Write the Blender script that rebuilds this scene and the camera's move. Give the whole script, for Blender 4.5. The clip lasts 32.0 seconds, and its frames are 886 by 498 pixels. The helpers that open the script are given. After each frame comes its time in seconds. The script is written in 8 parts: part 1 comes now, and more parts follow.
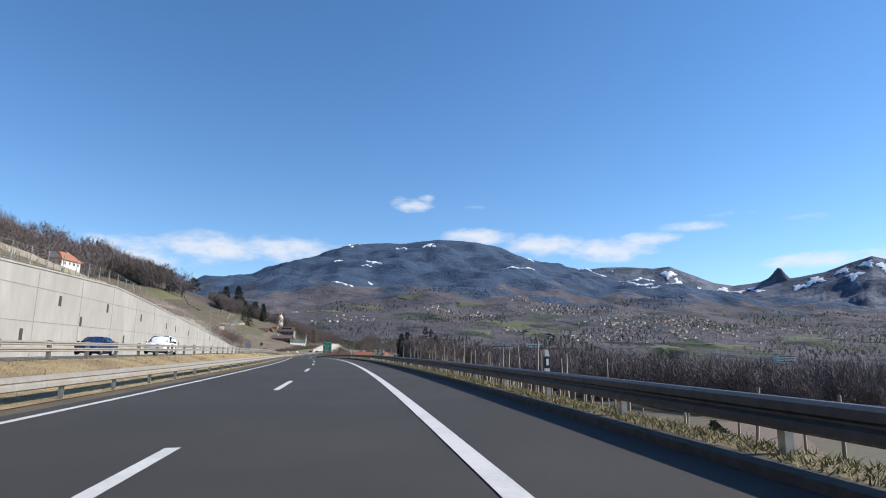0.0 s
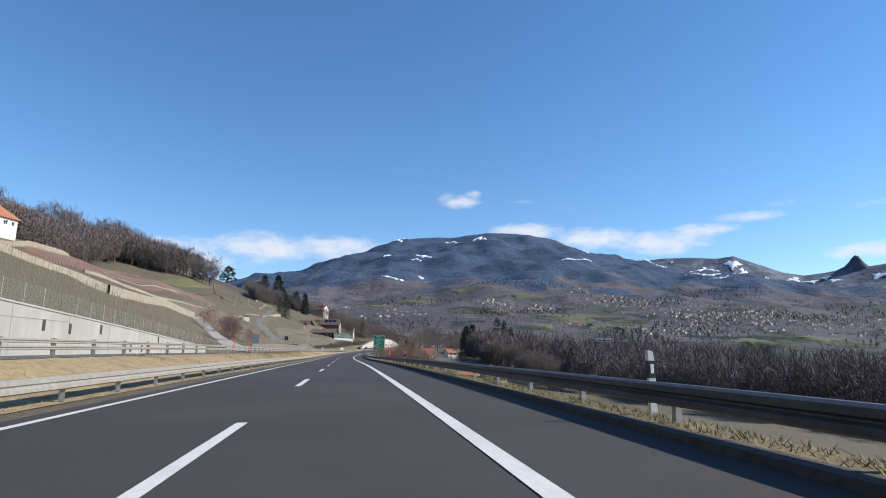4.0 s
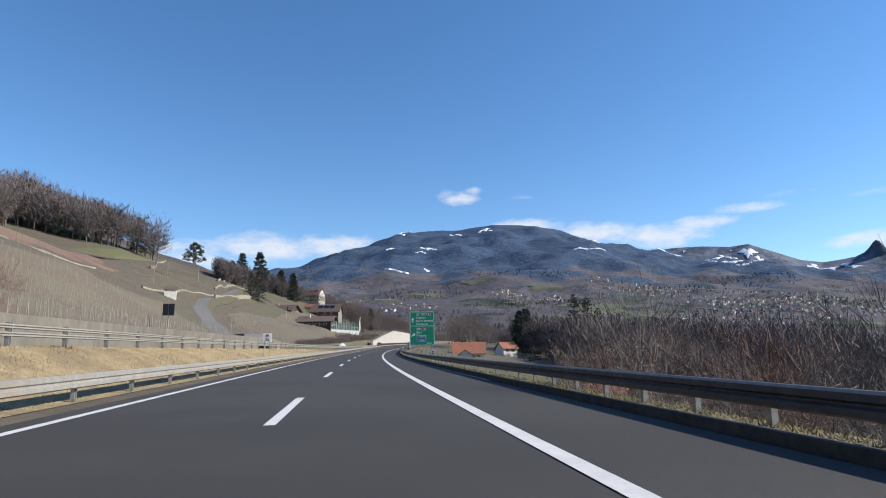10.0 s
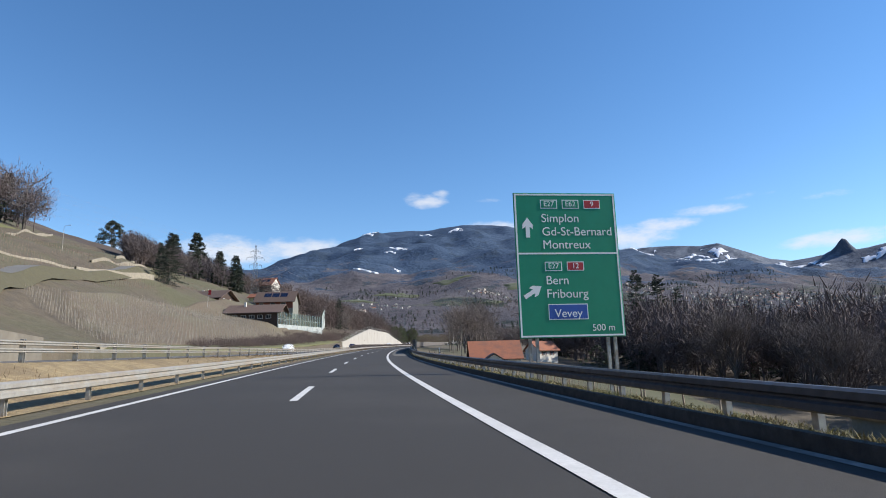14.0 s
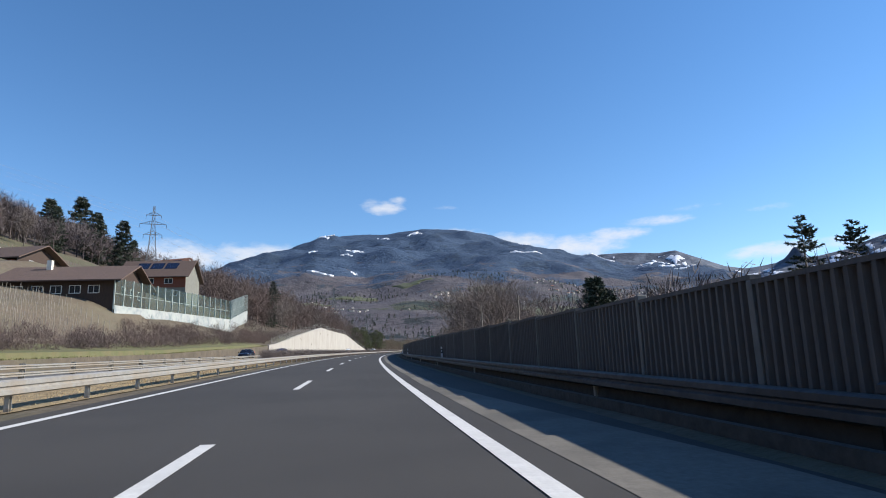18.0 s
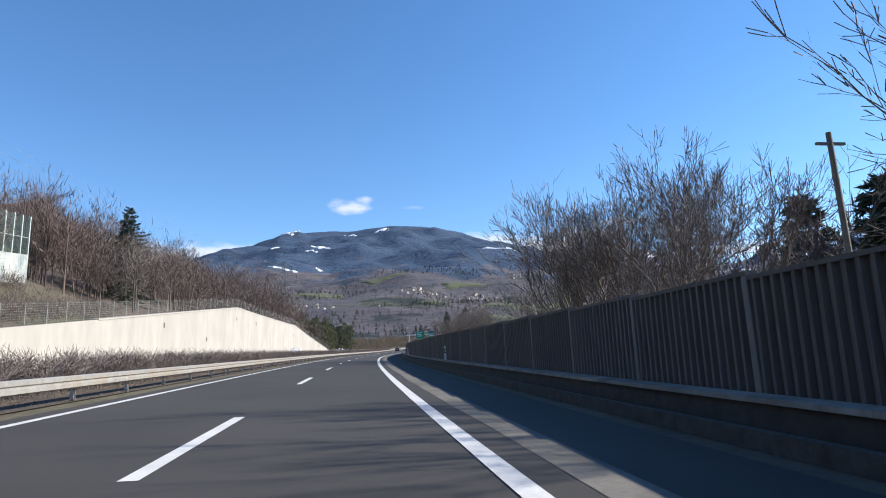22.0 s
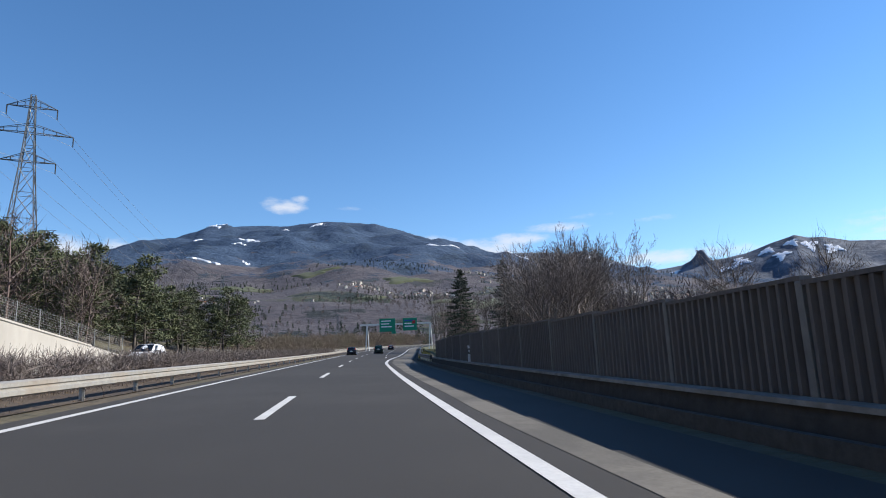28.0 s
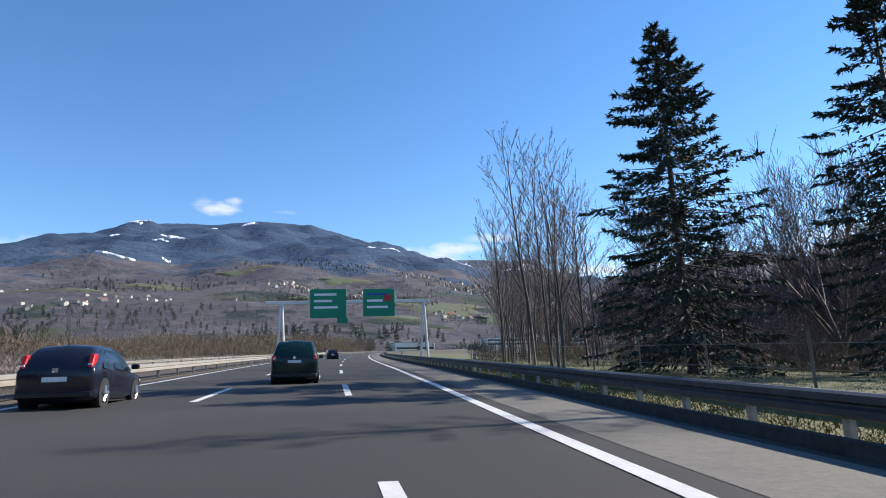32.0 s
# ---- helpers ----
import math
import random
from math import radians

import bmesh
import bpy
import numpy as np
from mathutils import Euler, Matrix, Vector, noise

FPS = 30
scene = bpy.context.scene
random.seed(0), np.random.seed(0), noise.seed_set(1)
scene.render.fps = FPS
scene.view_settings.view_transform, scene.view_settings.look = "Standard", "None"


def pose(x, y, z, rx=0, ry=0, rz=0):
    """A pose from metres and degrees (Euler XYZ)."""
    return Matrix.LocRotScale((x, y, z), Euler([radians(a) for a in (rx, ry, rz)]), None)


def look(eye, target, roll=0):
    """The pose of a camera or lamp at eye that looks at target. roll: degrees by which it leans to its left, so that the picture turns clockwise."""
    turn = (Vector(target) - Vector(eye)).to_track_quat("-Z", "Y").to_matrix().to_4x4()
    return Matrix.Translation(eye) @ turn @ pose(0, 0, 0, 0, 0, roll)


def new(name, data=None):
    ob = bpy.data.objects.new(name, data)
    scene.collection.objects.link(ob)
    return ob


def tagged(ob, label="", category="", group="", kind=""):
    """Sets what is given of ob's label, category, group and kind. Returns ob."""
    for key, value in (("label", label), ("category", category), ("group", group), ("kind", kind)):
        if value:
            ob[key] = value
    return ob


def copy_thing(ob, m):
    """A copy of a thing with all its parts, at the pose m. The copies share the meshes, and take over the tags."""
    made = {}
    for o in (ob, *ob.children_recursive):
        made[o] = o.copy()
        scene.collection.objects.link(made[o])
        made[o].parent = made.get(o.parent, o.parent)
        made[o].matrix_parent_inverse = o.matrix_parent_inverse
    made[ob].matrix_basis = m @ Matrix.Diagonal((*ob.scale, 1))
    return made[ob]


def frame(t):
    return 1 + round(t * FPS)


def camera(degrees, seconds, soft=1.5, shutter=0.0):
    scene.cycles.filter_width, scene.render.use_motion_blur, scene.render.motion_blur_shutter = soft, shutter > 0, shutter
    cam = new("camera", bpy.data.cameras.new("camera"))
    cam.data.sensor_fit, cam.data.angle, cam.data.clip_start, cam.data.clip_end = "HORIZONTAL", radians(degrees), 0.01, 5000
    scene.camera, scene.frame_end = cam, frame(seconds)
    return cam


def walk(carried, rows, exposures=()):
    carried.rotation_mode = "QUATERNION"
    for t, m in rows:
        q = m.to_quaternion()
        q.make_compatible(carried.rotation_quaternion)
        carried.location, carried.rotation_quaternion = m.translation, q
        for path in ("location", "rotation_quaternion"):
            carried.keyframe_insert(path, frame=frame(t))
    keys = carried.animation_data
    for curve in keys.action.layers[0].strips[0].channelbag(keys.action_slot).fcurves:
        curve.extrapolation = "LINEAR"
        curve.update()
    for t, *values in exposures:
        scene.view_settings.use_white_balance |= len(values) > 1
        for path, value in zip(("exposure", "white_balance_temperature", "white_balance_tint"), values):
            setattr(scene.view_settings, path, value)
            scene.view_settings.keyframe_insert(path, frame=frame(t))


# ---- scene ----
cam = camera(71.1, 32.0, soft=1.0)
PATH = [
    (0, 2.091, 0.252, 1.289, 101.34, -0.47, -0.1),
    (0.5, 0.183, 13.247, 1.748, 101.44, -0.54, 0.5),
    (1, -1.863, 26.223, 2.206, 101.4, -0.39, 1.1),
    (1.5, -4.045, 39.178, 2.654, 101.3, -0.3, 1.7),
    (2, -6.365, 52.112, 3.085, 101.2, -0.28, 2.34),
    (2.5, -8.857, 65.021, 3.498, 101.1, -0.22, 3.17),
    (3, -11.532, 77.888, 3.894, 101.02, -0.25, 3.86),
    (3.5, -14.363, 90.711, 4.274, 100.99, -0.32, 4.26),
    (4, -17.263, 103.511, 4.641, 100.95, -0.27, 4.45),
    (4.5, -20.198, 116.303, 4.996, 100.9, -0.15, 4.6),
    (5, -23.165, 129.087, 5.338, 100.85, -0.02, 4.75),
    (5.5, -26.166, 141.863, 5.666, 100.79, 0.12, 4.91),
    (6, -29.204, 154.632, 5.978, 100.7, 0.25, 5.09),
    (6.5, -32.267, 167.394, 6.27, 100.6, 0.32, 5.19),
    (7, -35.34, 180.15, 6.55, 100.5, 0.38, 5.23),
    (7.5, -38.435, 192.902, 6.824, 100.42, 0.45, 5.37),
    (8, -41.548, 205.636, 7.098, 100.4, 0.58, 5.4),
    (8.5, -44.652, 218.335, 7.381, 100.4, 0.65, 5.39),
    (9, -47.722, 230.984, 7.681, 100.44, 0.65, 5.29),
    (9.5, -50.707, 243.583, 8.005, 100.58, 0.7, 5.07),
    (10, -53.604, 256.145, 8.347, 100.68, 0.82, 4.71),
    (10.5, -56.418, 268.692, 8.7, 100.7, 1, 4.4),
    (11, -59.16, 281.246, 9.061, 100.7, 1.13, 4.1),
    (11.5, -61.821, 293.816, 9.427, 100.7, 1.17, 3.81),
    (12, -64.421, 306.399, 9.797, 100.72, 1.23, 3.56),
    (12.5, -66.942, 318.994, 10.172, 100.78, 1.27, 3.11),
    (13, -69.367, 331.607, 10.554, 100.8, 1.45, 2.7),
    (13.5, -71.705, 344.236, 10.947, 100.82, 1.68, 2.29),
    (14, -73.951, 356.88, 11.354, 100.9, 1.67, 1.85),
    (14.5, -76.099, 369.54, 11.78, 101, 1.55, 1.4),
    (15, -78.148, 382.216, 12.223, 101.1, 1.43, 0.95),
    (15.5, -80.095, 394.907, 12.682, 101.18, 1.4, 0.49),
    (16, -81.926, 407.613, 13.153, 101.2, 1.56, -0.01),
    (16.5, -83.596, 420.34, 13.634, 101.22, 1.7, -0.6),
    (17, -85.12, 433.091, 14.126, 101.3, 1.78, -1.2),
    (17.5, -86.497, 445.882, 14.632, 101.38, 1.82, -1.77),
    (18, -87.763, 458.727, 15.151, 101.42, 1.88, -2.2),
    (18.5, -88.944, 471.627, 15.68, 101.46, 1.9, -2.6),
    (19, -90.05, 484.573, 16.215, 101.44, 1.95, -2.99),
    (19.5, -91.121, 497.547, 16.754, 101.46, 2.05, -3.31),
    (20, -92.123, 510.532, 17.292, 101.44, 2.06, -3.7),
    (20.5, -93.036, 523.525, 17.826, 101.46, 2.04, -4.09),
    (21, -93.885, 536.524, 18.354, 101.4, 2.23, -4.43),
    (21.5, -94.707, 549.521, 18.875, 101.32, 2.4, -4.87),
    (22, -95.458, 562.527, 19.392, 101.3, 2.41, -5.21),
    (22.5, -96.129, 575.536, 19.908, 101.3, 2.24, -5.6),
    (23, -96.716, 588.548, 20.427, 101.32, 2.1, -5.99),
    (23.5, -97.243, 601.566, 20.949, 101.38, 2, -6.33),
    (24, -97.681, 614.583, 21.472, 101.38, 1.95, -6.79),
    (24.5, -98.017, 627.605, 21.994, 101.34, 2, -7.21),
    (25, -98.233, 640.629, 22.512, 101.36, 2.1, -7.7),
    (25.5, -98.269, 653.654, 23.026, 101.32, 2.18, -8.22),
    (26, -98.161, 666.676, 23.537, 101.3, 2.2, -8.82),
    (26.5, -97.911, 679.696, 24.046, 101.3, 2.2, -9.45),
    (27, -97.519, 692.711, 24.553, 101.3, 2.2, -10.07),
    (27.5, -96.987, 705.722, 25.059, 101.3, 2.25, -10.68),
    (28, -96.318, 718.718, 25.567, 101.3, 2.35, -11.2),
    (28.5, -95.501, 731.674, 26.077, 101.32, 2.4, -11.7),
    (29, -94.567, 744.57, 26.59, 101.38, 2.4, -12.19),
    (29.5, -93.538, 757.399, 27.11, 101.4, 2.44, -12.59),
    (30, -92.415, 770.168, 27.64, 101.42, 2.48, -12.94),
    (30.5, -91.131, 782.887, 28.183, 101.5, 2.28, -13.57),
    (31, -89.666, 795.579, 28.744, 101.62, 1.99, -14.63),
    (31.5, -87.853, 808.24, 29.323, 101.76, 1.92, -15.9),
    (32, -85.97, 820.908, 29.926, 101.82, 1.95, -17.19),
]
# the road's line every 50 m from -100 m: heading, grade and cross fall in degrees
LINE = [
    (5.672, 2.004, -1.466),
    (6.836, 2.004, -1.466),
    (8, 2.004, -1.466),
    (10.307, 1.87, -1.295),
    (12.492, 1.612, -1.234),
    (13.086, 1.387, -0.845),
    (13.489, 1.204, -0.51),
    (13.146, 1.498, -0.239),
    (11.925, 1.646, 0.161),
    (10.456, 1.776, 0.534),
    (8.716, 2.059, 0.502),
    (6.532, 2.268, 0.794),
    (4.958, 2.378, 0.985),
    (3.539, 2.306, 1.246),
    (2.068, 2.266, 1.121),
    (0.415, 2.271, 1.086),
    (-1.85, 2.231, 1.227),
    (-3.917, 2.286, 1.4),
    (-5.511, 2.511, 1.165),
    (-7.141, 2.751, 0.921),
    (-8.65, 2.751, 0.921),
    (-10.158, 2.751, 0.921),
    (-11.667, 2.751, 0.921),
    (-13.176, 2.751, 0.921),
    (-14.685, 2.751, 0.921),
    (-16.194, 2.751, 0.921),
    (-17.703, 2.751, 0.921),
    (-19.212, 2.751, 0.921),
    (-20.72, 2.751, 0.921),
    (-22.229, 2.751, 0.921),
    (-23.738, 2.751, 0.921),
]
walk(cam, [(t, pose(x, y, z, rx, ry, rz)) for t, x, y, z, rx, ry, rz in PATH],
     [(0, 0.74), (18, 0.74), (20.5, 0.76), (22, 1.0), (25.5, 0.92), (28, 0.76), (29, 0.8), (30, 0.98), (32, 0.98)])

# ---- sky and sun ----
SUN_AZ, SUN_EL = 85.0, 33.5          # degrees, clockwise from +y, and above the ground


def node(nt, kind, **kw):
    n = nt.nodes.new(kind)
    for k, v in kw.items():
        if k == "op":
            n.operation = v
        elif k == "vals":
            for i, x in v.items():
                n.inputs[i].default_value = x
    return n


world = bpy.data.worlds.new("sky")
scene.world = world
world.use_nodes = True
wt = world.node_tree
wt.nodes.clear()
sky = node(wt, "ShaderNodeTexSky")
sky.sky_type, sky.sun_disc = "NISHITA", False
sky.sun_elevation, sky.sun_rotation = radians(SUN_EL), radians(SUN_AZ)
sky.altitude, sky.air_density, sky.dust_density, sky.ozone_density = 500, 1.0, 0.0, 2.6
tc = node(wt, "ShaderNodeTexCoord")


def wmath(op, a, b=None, c=None):
    n = node(wt, "ShaderNodeMath", op=op)
    for i, v in enumerate((a, b, c)):
        if v is None:
            continue
        if isinstance(v, (int, float)):
            n.inputs[i].default_value = v
        else:
            wt.links.new(v, n.inputs[i])
    return n.outputs[0]


sep = node(wt, "ShaderNodeSeparateXYZ")
wt.links.new(tc.outputs["Generated"], sep.inputs[0])
azim = wmath("MULTIPLY", wmath("ARCTAN2", sep.outputs[0], sep.outputs[1]), 57.2958)
elev = wmath("MULTIPLY", wmath("ARCSINE", sep.outputs[2]), 57.2958)
mapn = node(wt, "ShaderNodeMapping")
mapn.inputs["Scale"].default_value = (1.0, 1.0, 2.6)
wt.links.new(tc.outputs["Generated"], mapn.inputs[0])
puff = node(wt, "ShaderNodeTexNoise")
puff.inputs["Scale"].default_value, puff.inputs["Detail"].default_value = 26, 7
puff.inputs["Roughness"].default_value = 0.6
wt.links.new(mapn.outputs[0], puff.inputs["Vector"])
CLOUDS = [  # azimuth, elevation, half width, half height, density
    (-2.7, 15.3, 2.1, 0.75, 1.1), (-4.2, 15.7, 1.3, 0.55, 0.8), (-1.6, 15.9, 1.0, 0.5, 0.8),
    (-27.0, 9.6, 6.0, 1.9, 1.0), (-21.0, 10.6, 5.5, 1.6, 1.3), (-14.5, 10.8, 5.5, 1.4, 1.2), (-34.0, 8.8, 7.0, 1.9, 0.9), (-8.0, 10.4, 5.0, 1.5, 0.9),
    (3.5, 12.4, 4.2, 1.0, 1.2), (9.5, 11.6, 4.5, 1.2, 1.3), (15.5, 11.0, 4.5, 1.3, 1.3), (18.5, 11.8, 3.8, 0.75, 1.1), (22.0, 12.6, 3.6, 0.5, 0.85),
    (25.5, 13.4, 2.2, 0.32, 0.5), (3.2, 15.2, 1.6, 0.25, 0.25), (31.5, 9.1, 4.2, 0.75, 1.2), (36.5, 9.2, 3.2, 0.6, 0.8), (31.5, 12.6, 1.6, 0.25, 0.3), (52.0, 9.5, 8.0, 1.8, 0.9)]
total = None
for a, e, w, hgt, dens in CLOUDS:
    da = wmath("DIVIDE", wmath("SUBTRACT", azim, a), w)
    de = wmath("DIVIDE", wmath("SUBTRACT", elev, e), hgt)
    q = wmath("ADD", wmath("MULTIPLY", da, da), wmath("MULTIPLY", de, de))
    g = wmath("MULTIPLY", wmath("SUBTRACT", 1.0, q), dens)
    total = g if total is None else wmath("MAXIMUM", total, g)
mask = wmath("ADD", total, wmath("MULTIPLY", wmath("SUBTRACT", puff.outputs[0], 0.5), 2.5))
ramp = node(wt, "ShaderNodeMapRange", vals={1: -0.05, 2: 1.7, 3: 0.0, 4: 0.9})
ramp.interpolation_type = "SMOOTHSTEP"
wt.links.new(mask, ramp.inputs[0])
mixc = node(wt, "ShaderNodeMix")
mixc.data_type = "RGBA"
wt.links.new(ramp.outputs[0], mixc.inputs[0])
hs = node(wt, "ShaderNodeHueSaturation", vals={"Saturation": 1.2, "Value": 1.0})
tint = node(wt, "ShaderNodeMix")
tint.data_type, tint.blend_type = "RGBA", "MULTIPLY"
tint.inputs[0].default_value, tint.inputs[7].default_value = 1.0, (1.08, 1.055, 1.085, 1)
wt.links.new(sky.outputs[0], hs.inputs["Color"])
wt.links.new(hs.outputs[0], tint.inputs[6])
wt.links.new(tint.outputs[2], mixc.inputs[6])
mixc.inputs[7].default_value = (5.1, 5.3, 5.75, 1)
bg = node(wt, "ShaderNodeBackground", vals={1: 0.1})
wt.links.new(mixc.outputs[2], bg.inputs[0])
wo = node(wt, "ShaderNodeOutputWorld")
wt.links.new(bg.outputs[0], wo.inputs[0])

sd = bpy.data.lights.new("sun", "SUN")
sd.energy, sd.angle, sd.color = 4.5, radians(0.6), (1.0, 0.94, 0.85)
sun = new("sun", sd)
sa, se = radians(SUN_AZ), radians(SUN_EL)
sun.matrix_world = look((0, 0, 60), (-math.sin(sa) * math.cos(se), -math.cos(sa) * math.cos(se), 60 - math.sin(se)))


# ---- materials ----
def material(name, c1, c2=None, scale=1.0, rough=0.8, metal=0.0, bump=0.0, bump_scale=None, c3=None, scale3=None,
             amount3=0.5, random=0.0, stretch=(1, 1, 1), island=False, coords="Object", sharp=0.0, spec=0.5):
    """Two colours mixed by a noise of that scale (per metre), a third by a coarser one, relief, and a shade per object."""
    m = bpy.data.materials.new(name)
    m.use_nodes = True
    nt = m.node_tree
    b = nt.nodes["Principled BSDF"]
    b.inputs["Roughness"].default_value, b.inputs["Metallic"].default_value = rough, metal
    b.inputs["Specular IOR Level"].default_value = spec
    t = node(nt, "ShaderNodeTexCoord")
    mp = node(nt, "ShaderNodeMapping")
    mp.inputs["Scale"].default_value = stretch
    if coords == "World":
        gm = node(nt, "ShaderNodeNewGeometry")
        nt.links.new(gm.outputs["Position"], mp.inputs[0])
    else:
        nt.links.new(t.outputs["Object"], mp.inputs[0])

    def tex(sc, detail=6):
        n = node(nt, "ShaderNodeTexNoise")
        n.inputs["Scale"].default_value, n.inputs["Detail"].default_value = sc, detail
        n.inputs["Roughness"].default_value = 0.65
        nt.links.new(mp.outputs[0], n.inputs["Vector"])
        return n

    def mix(fac, a, bcol):
        n = node(nt, "ShaderNodeMix")
        n.data_type = "RGBA"
        for i, v in ((0, fac), (6, a), (7, bcol)):
            if isinstance(v, tuple):
                n.inputs[i].default_value = (*v, 1) if len(v) == 3 else v
            elif isinstance(v, (int, float)):
                n.inputs[i].default_value = v
            else:
                nt.links.new(v, n.inputs[i])
        return n.outputs[2]

    def remap(sock, lo, hi, to_lo=0.0, to_hi=1.0):
        n = node(nt, "ShaderNodeMapRange", vals={1: lo, 2: hi, 3: to_lo, 4: to_hi})
        nt.links.new(sock, n.inputs[0])
        return n.outputs[0]

    n1 = tex(scale)
    col = mix(remap(n1.outputs[0], 0.32 + sharp, 0.68 - sharp), c1, c2 or tuple(x * 0.8 for x in c1))
    if c3:
        n3 = tex(scale3 or scale * 0.13, 3)
        col = mix(remap(n3.outputs[0], 0.45, 0.62, 0.0, amount3), col, c3)
    if random:
        if island:
            gi = node(nt, "ShaderNodeNewGeometry")
            rnd = gi.outputs["Random Per Island"]
        else:
            oi = node(nt, "ShaderNodeObjectInfo")
            rnd = oi.outputs["Random"]
        hsv = node(nt, "ShaderNodeHueSaturation")
        nt.links.new(remap(rnd, 0, 1, 1 - random, 1 + random), hsv.inputs["Value"])
        nt.links.new(col, hsv.inputs["Color"])
        col = hsv.outputs[0]
    nt.links.new(col, b.inputs["Base Color"])
    if bump:
        nb = tex(bump_scale or scale * 4, 5)
        bp = node(nt, "ShaderNodeBump", vals={"Strength": 1.0, "Distance": bump})
        nt.links.new(nb.outputs[0], bp.inputs["Height"])
        nt.links.new(bp.outputs[0], b.inputs["Normal"])
    rn = tex(scale * 2.3, 2)
    nt.links.new(remap(rn.outputs[0], 0.3, 0.7, max(0.03, rough - 0.12), min(1, rough + 0.1)), b.inputs["Roughness"])
    return m


M = {}
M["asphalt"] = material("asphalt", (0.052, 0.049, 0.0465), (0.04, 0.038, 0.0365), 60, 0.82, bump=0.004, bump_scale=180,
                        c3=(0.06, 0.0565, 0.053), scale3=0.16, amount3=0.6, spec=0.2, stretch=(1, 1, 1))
M["asphalt_old"] = material("asphalt_old", (0.1, 0.098, 0.095), (0.08, 0.078, 0.076), 30, 0.85, bump=0.004, bump_scale=120,
                            c3=(0.14, 0.135, 0.125), scale3=0.2, amount3=0.6, spec=0.3)
M["concrete_lane"] = material("concrete_lane", (0.165, 0.153, 0.133), (0.125, 0.116, 0.102), 9, 0.85, bump=0.003, bump_scale=90,
                              c3=(0.085, 0.08, 0.072), scale3=0.35, amount3=0.75, spec=0.2)
M["paint"] = material("paint", (0.62, 0.61, 0.585), (0.52, 0.51, 0.49), 14, 0.6, bump=0.002, bump_scale=160,
                      c3=(0.4, 0.39, 0.375), scale3=1.2, amount3=0.35)
M["concrete"] = material("concrete", (0.325, 0.31, 0.285), (0.255, 0.245, 0.225), 0.8, 0.85, bump=0.006, bump_scale=18,
                         c3=(0.24, 0.23, 0.21), scale3=0.16, amount3=0.6, stretch=(1, 1, 0.45))
M["concrete_stained"] = material("concrete_stained", (0.19, 0.168, 0.132), (0.115, 0.1, 0.08), 0.7, 0.9, bump=0.008, bump_scale=14, c3=(0.1, 0.09, 0.075), scale3=0.25, amount3=0.6, stretch=(1, 1, 0.4))
M["lane"] = material("lane", (0.16, 0.155, 0.145), (0.125, 0.12, 0.112), 6, 0.9, bump=0.004, bump_scale=60)
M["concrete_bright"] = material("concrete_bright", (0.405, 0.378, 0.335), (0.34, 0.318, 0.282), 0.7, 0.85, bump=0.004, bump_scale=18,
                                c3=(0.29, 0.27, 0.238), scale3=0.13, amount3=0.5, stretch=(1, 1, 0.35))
# shade on the barrier plinth is in this colour; drain covers are simply dark
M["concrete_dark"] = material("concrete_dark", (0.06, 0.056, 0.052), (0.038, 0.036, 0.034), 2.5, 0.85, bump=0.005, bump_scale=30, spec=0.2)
M["ledge"] = material("ledge", (0.3, 0.285, 0.26), (0.17, 0.16, 0.145), 2.5, 0.85, bump=0.004, bump_scale=30, c3=(0.12, 0.11, 0.1), scale3=0.6, amount3=0.6)
M["concrete_joint"] = material("concrete_joint", (0.22, 0.21, 0.19), (0.15, 0.143, 0.13), 1.5, 0.9)
M["gutter"] = material("gutter", (0.28, 0.27, 0.25), (0.17, 0.165, 0.155), 3, 0.85, c3=(0.08, 0.078, 0.074), scale3=0.7, amount3=0.7)
# much darker than the gutter concrete next to it
M["kerb_stone"] = material("kerb_stone", (0.085, 0.08, 0.073), (0.05, 0.047, 0.043), 4, 0.85, bump=0.004, bump_scale=40, spec=0.2)
M["galvanised"] = material("galvanised", (0.36, 0.345, 0.31), (0.25, 0.24, 0.22), 5, 0.6, 0.3, c3=(0.3, 0.25, 0.19), scale3=0.8,
                           amount3=0.6, bump=0.002, bump_scale=40)
# far darker than galvanised: the shade on the right rails is in this colour
M["steel_shaded"] = material("steel_shaded", (0.08, 0.08, 0.085), (0.05, 0.05, 0.054), 3, 0.55, 0.3, c3=(0.042, 0.041, 0.042), scale3=0.4, amount3=0.6)
M["steel_post"] = material("steel_post", (0.42, 0.41, 0.38), (0.3, 0.28, 0.25), 6, 0.6, 0.25, c3=(0.22, 0.15, 0.1), scale3=1.5, amount3=0.6)
M["barrier_panel"] = material("barrier_panel", (0.12, 0.106, 0.098), (0.08, 0.071, 0.066), 3, 0.75, 0.0, random=0.14,
                              c3=(0.14, 0.125, 0.11), scale3=0.9, amount3=0.4, stretch=(4, 4, 0.5))
M["barrier_post"] = material("barrier_post", (0.2, 0.19, 0.175), (0.13, 0.125, 0.115), 4, 0.7, 0.2)
M["grass_dry"] = material("grass_dry", (0.2, 0.155, 0.08), (0.1, 0.082, 0.042), 2.5, 0.95, bump=0.06, bump_scale=7,
                          c3=(0.15, 0.11, 0.06), scale3=0.35, amount3=0.6)
M["bark"] = material("bark", (0.12, 0.102, 0.09), (0.07, 0.06, 0.052), 5, 0.9, bump=0.01, bump_scale=30, stretch=(1, 1, 0.3))
M["twig"] = material("twig", (0.19, 0.155, 0.138), (0.115, 0.093, 0.084), 0.4, 0.9, random=0.2)
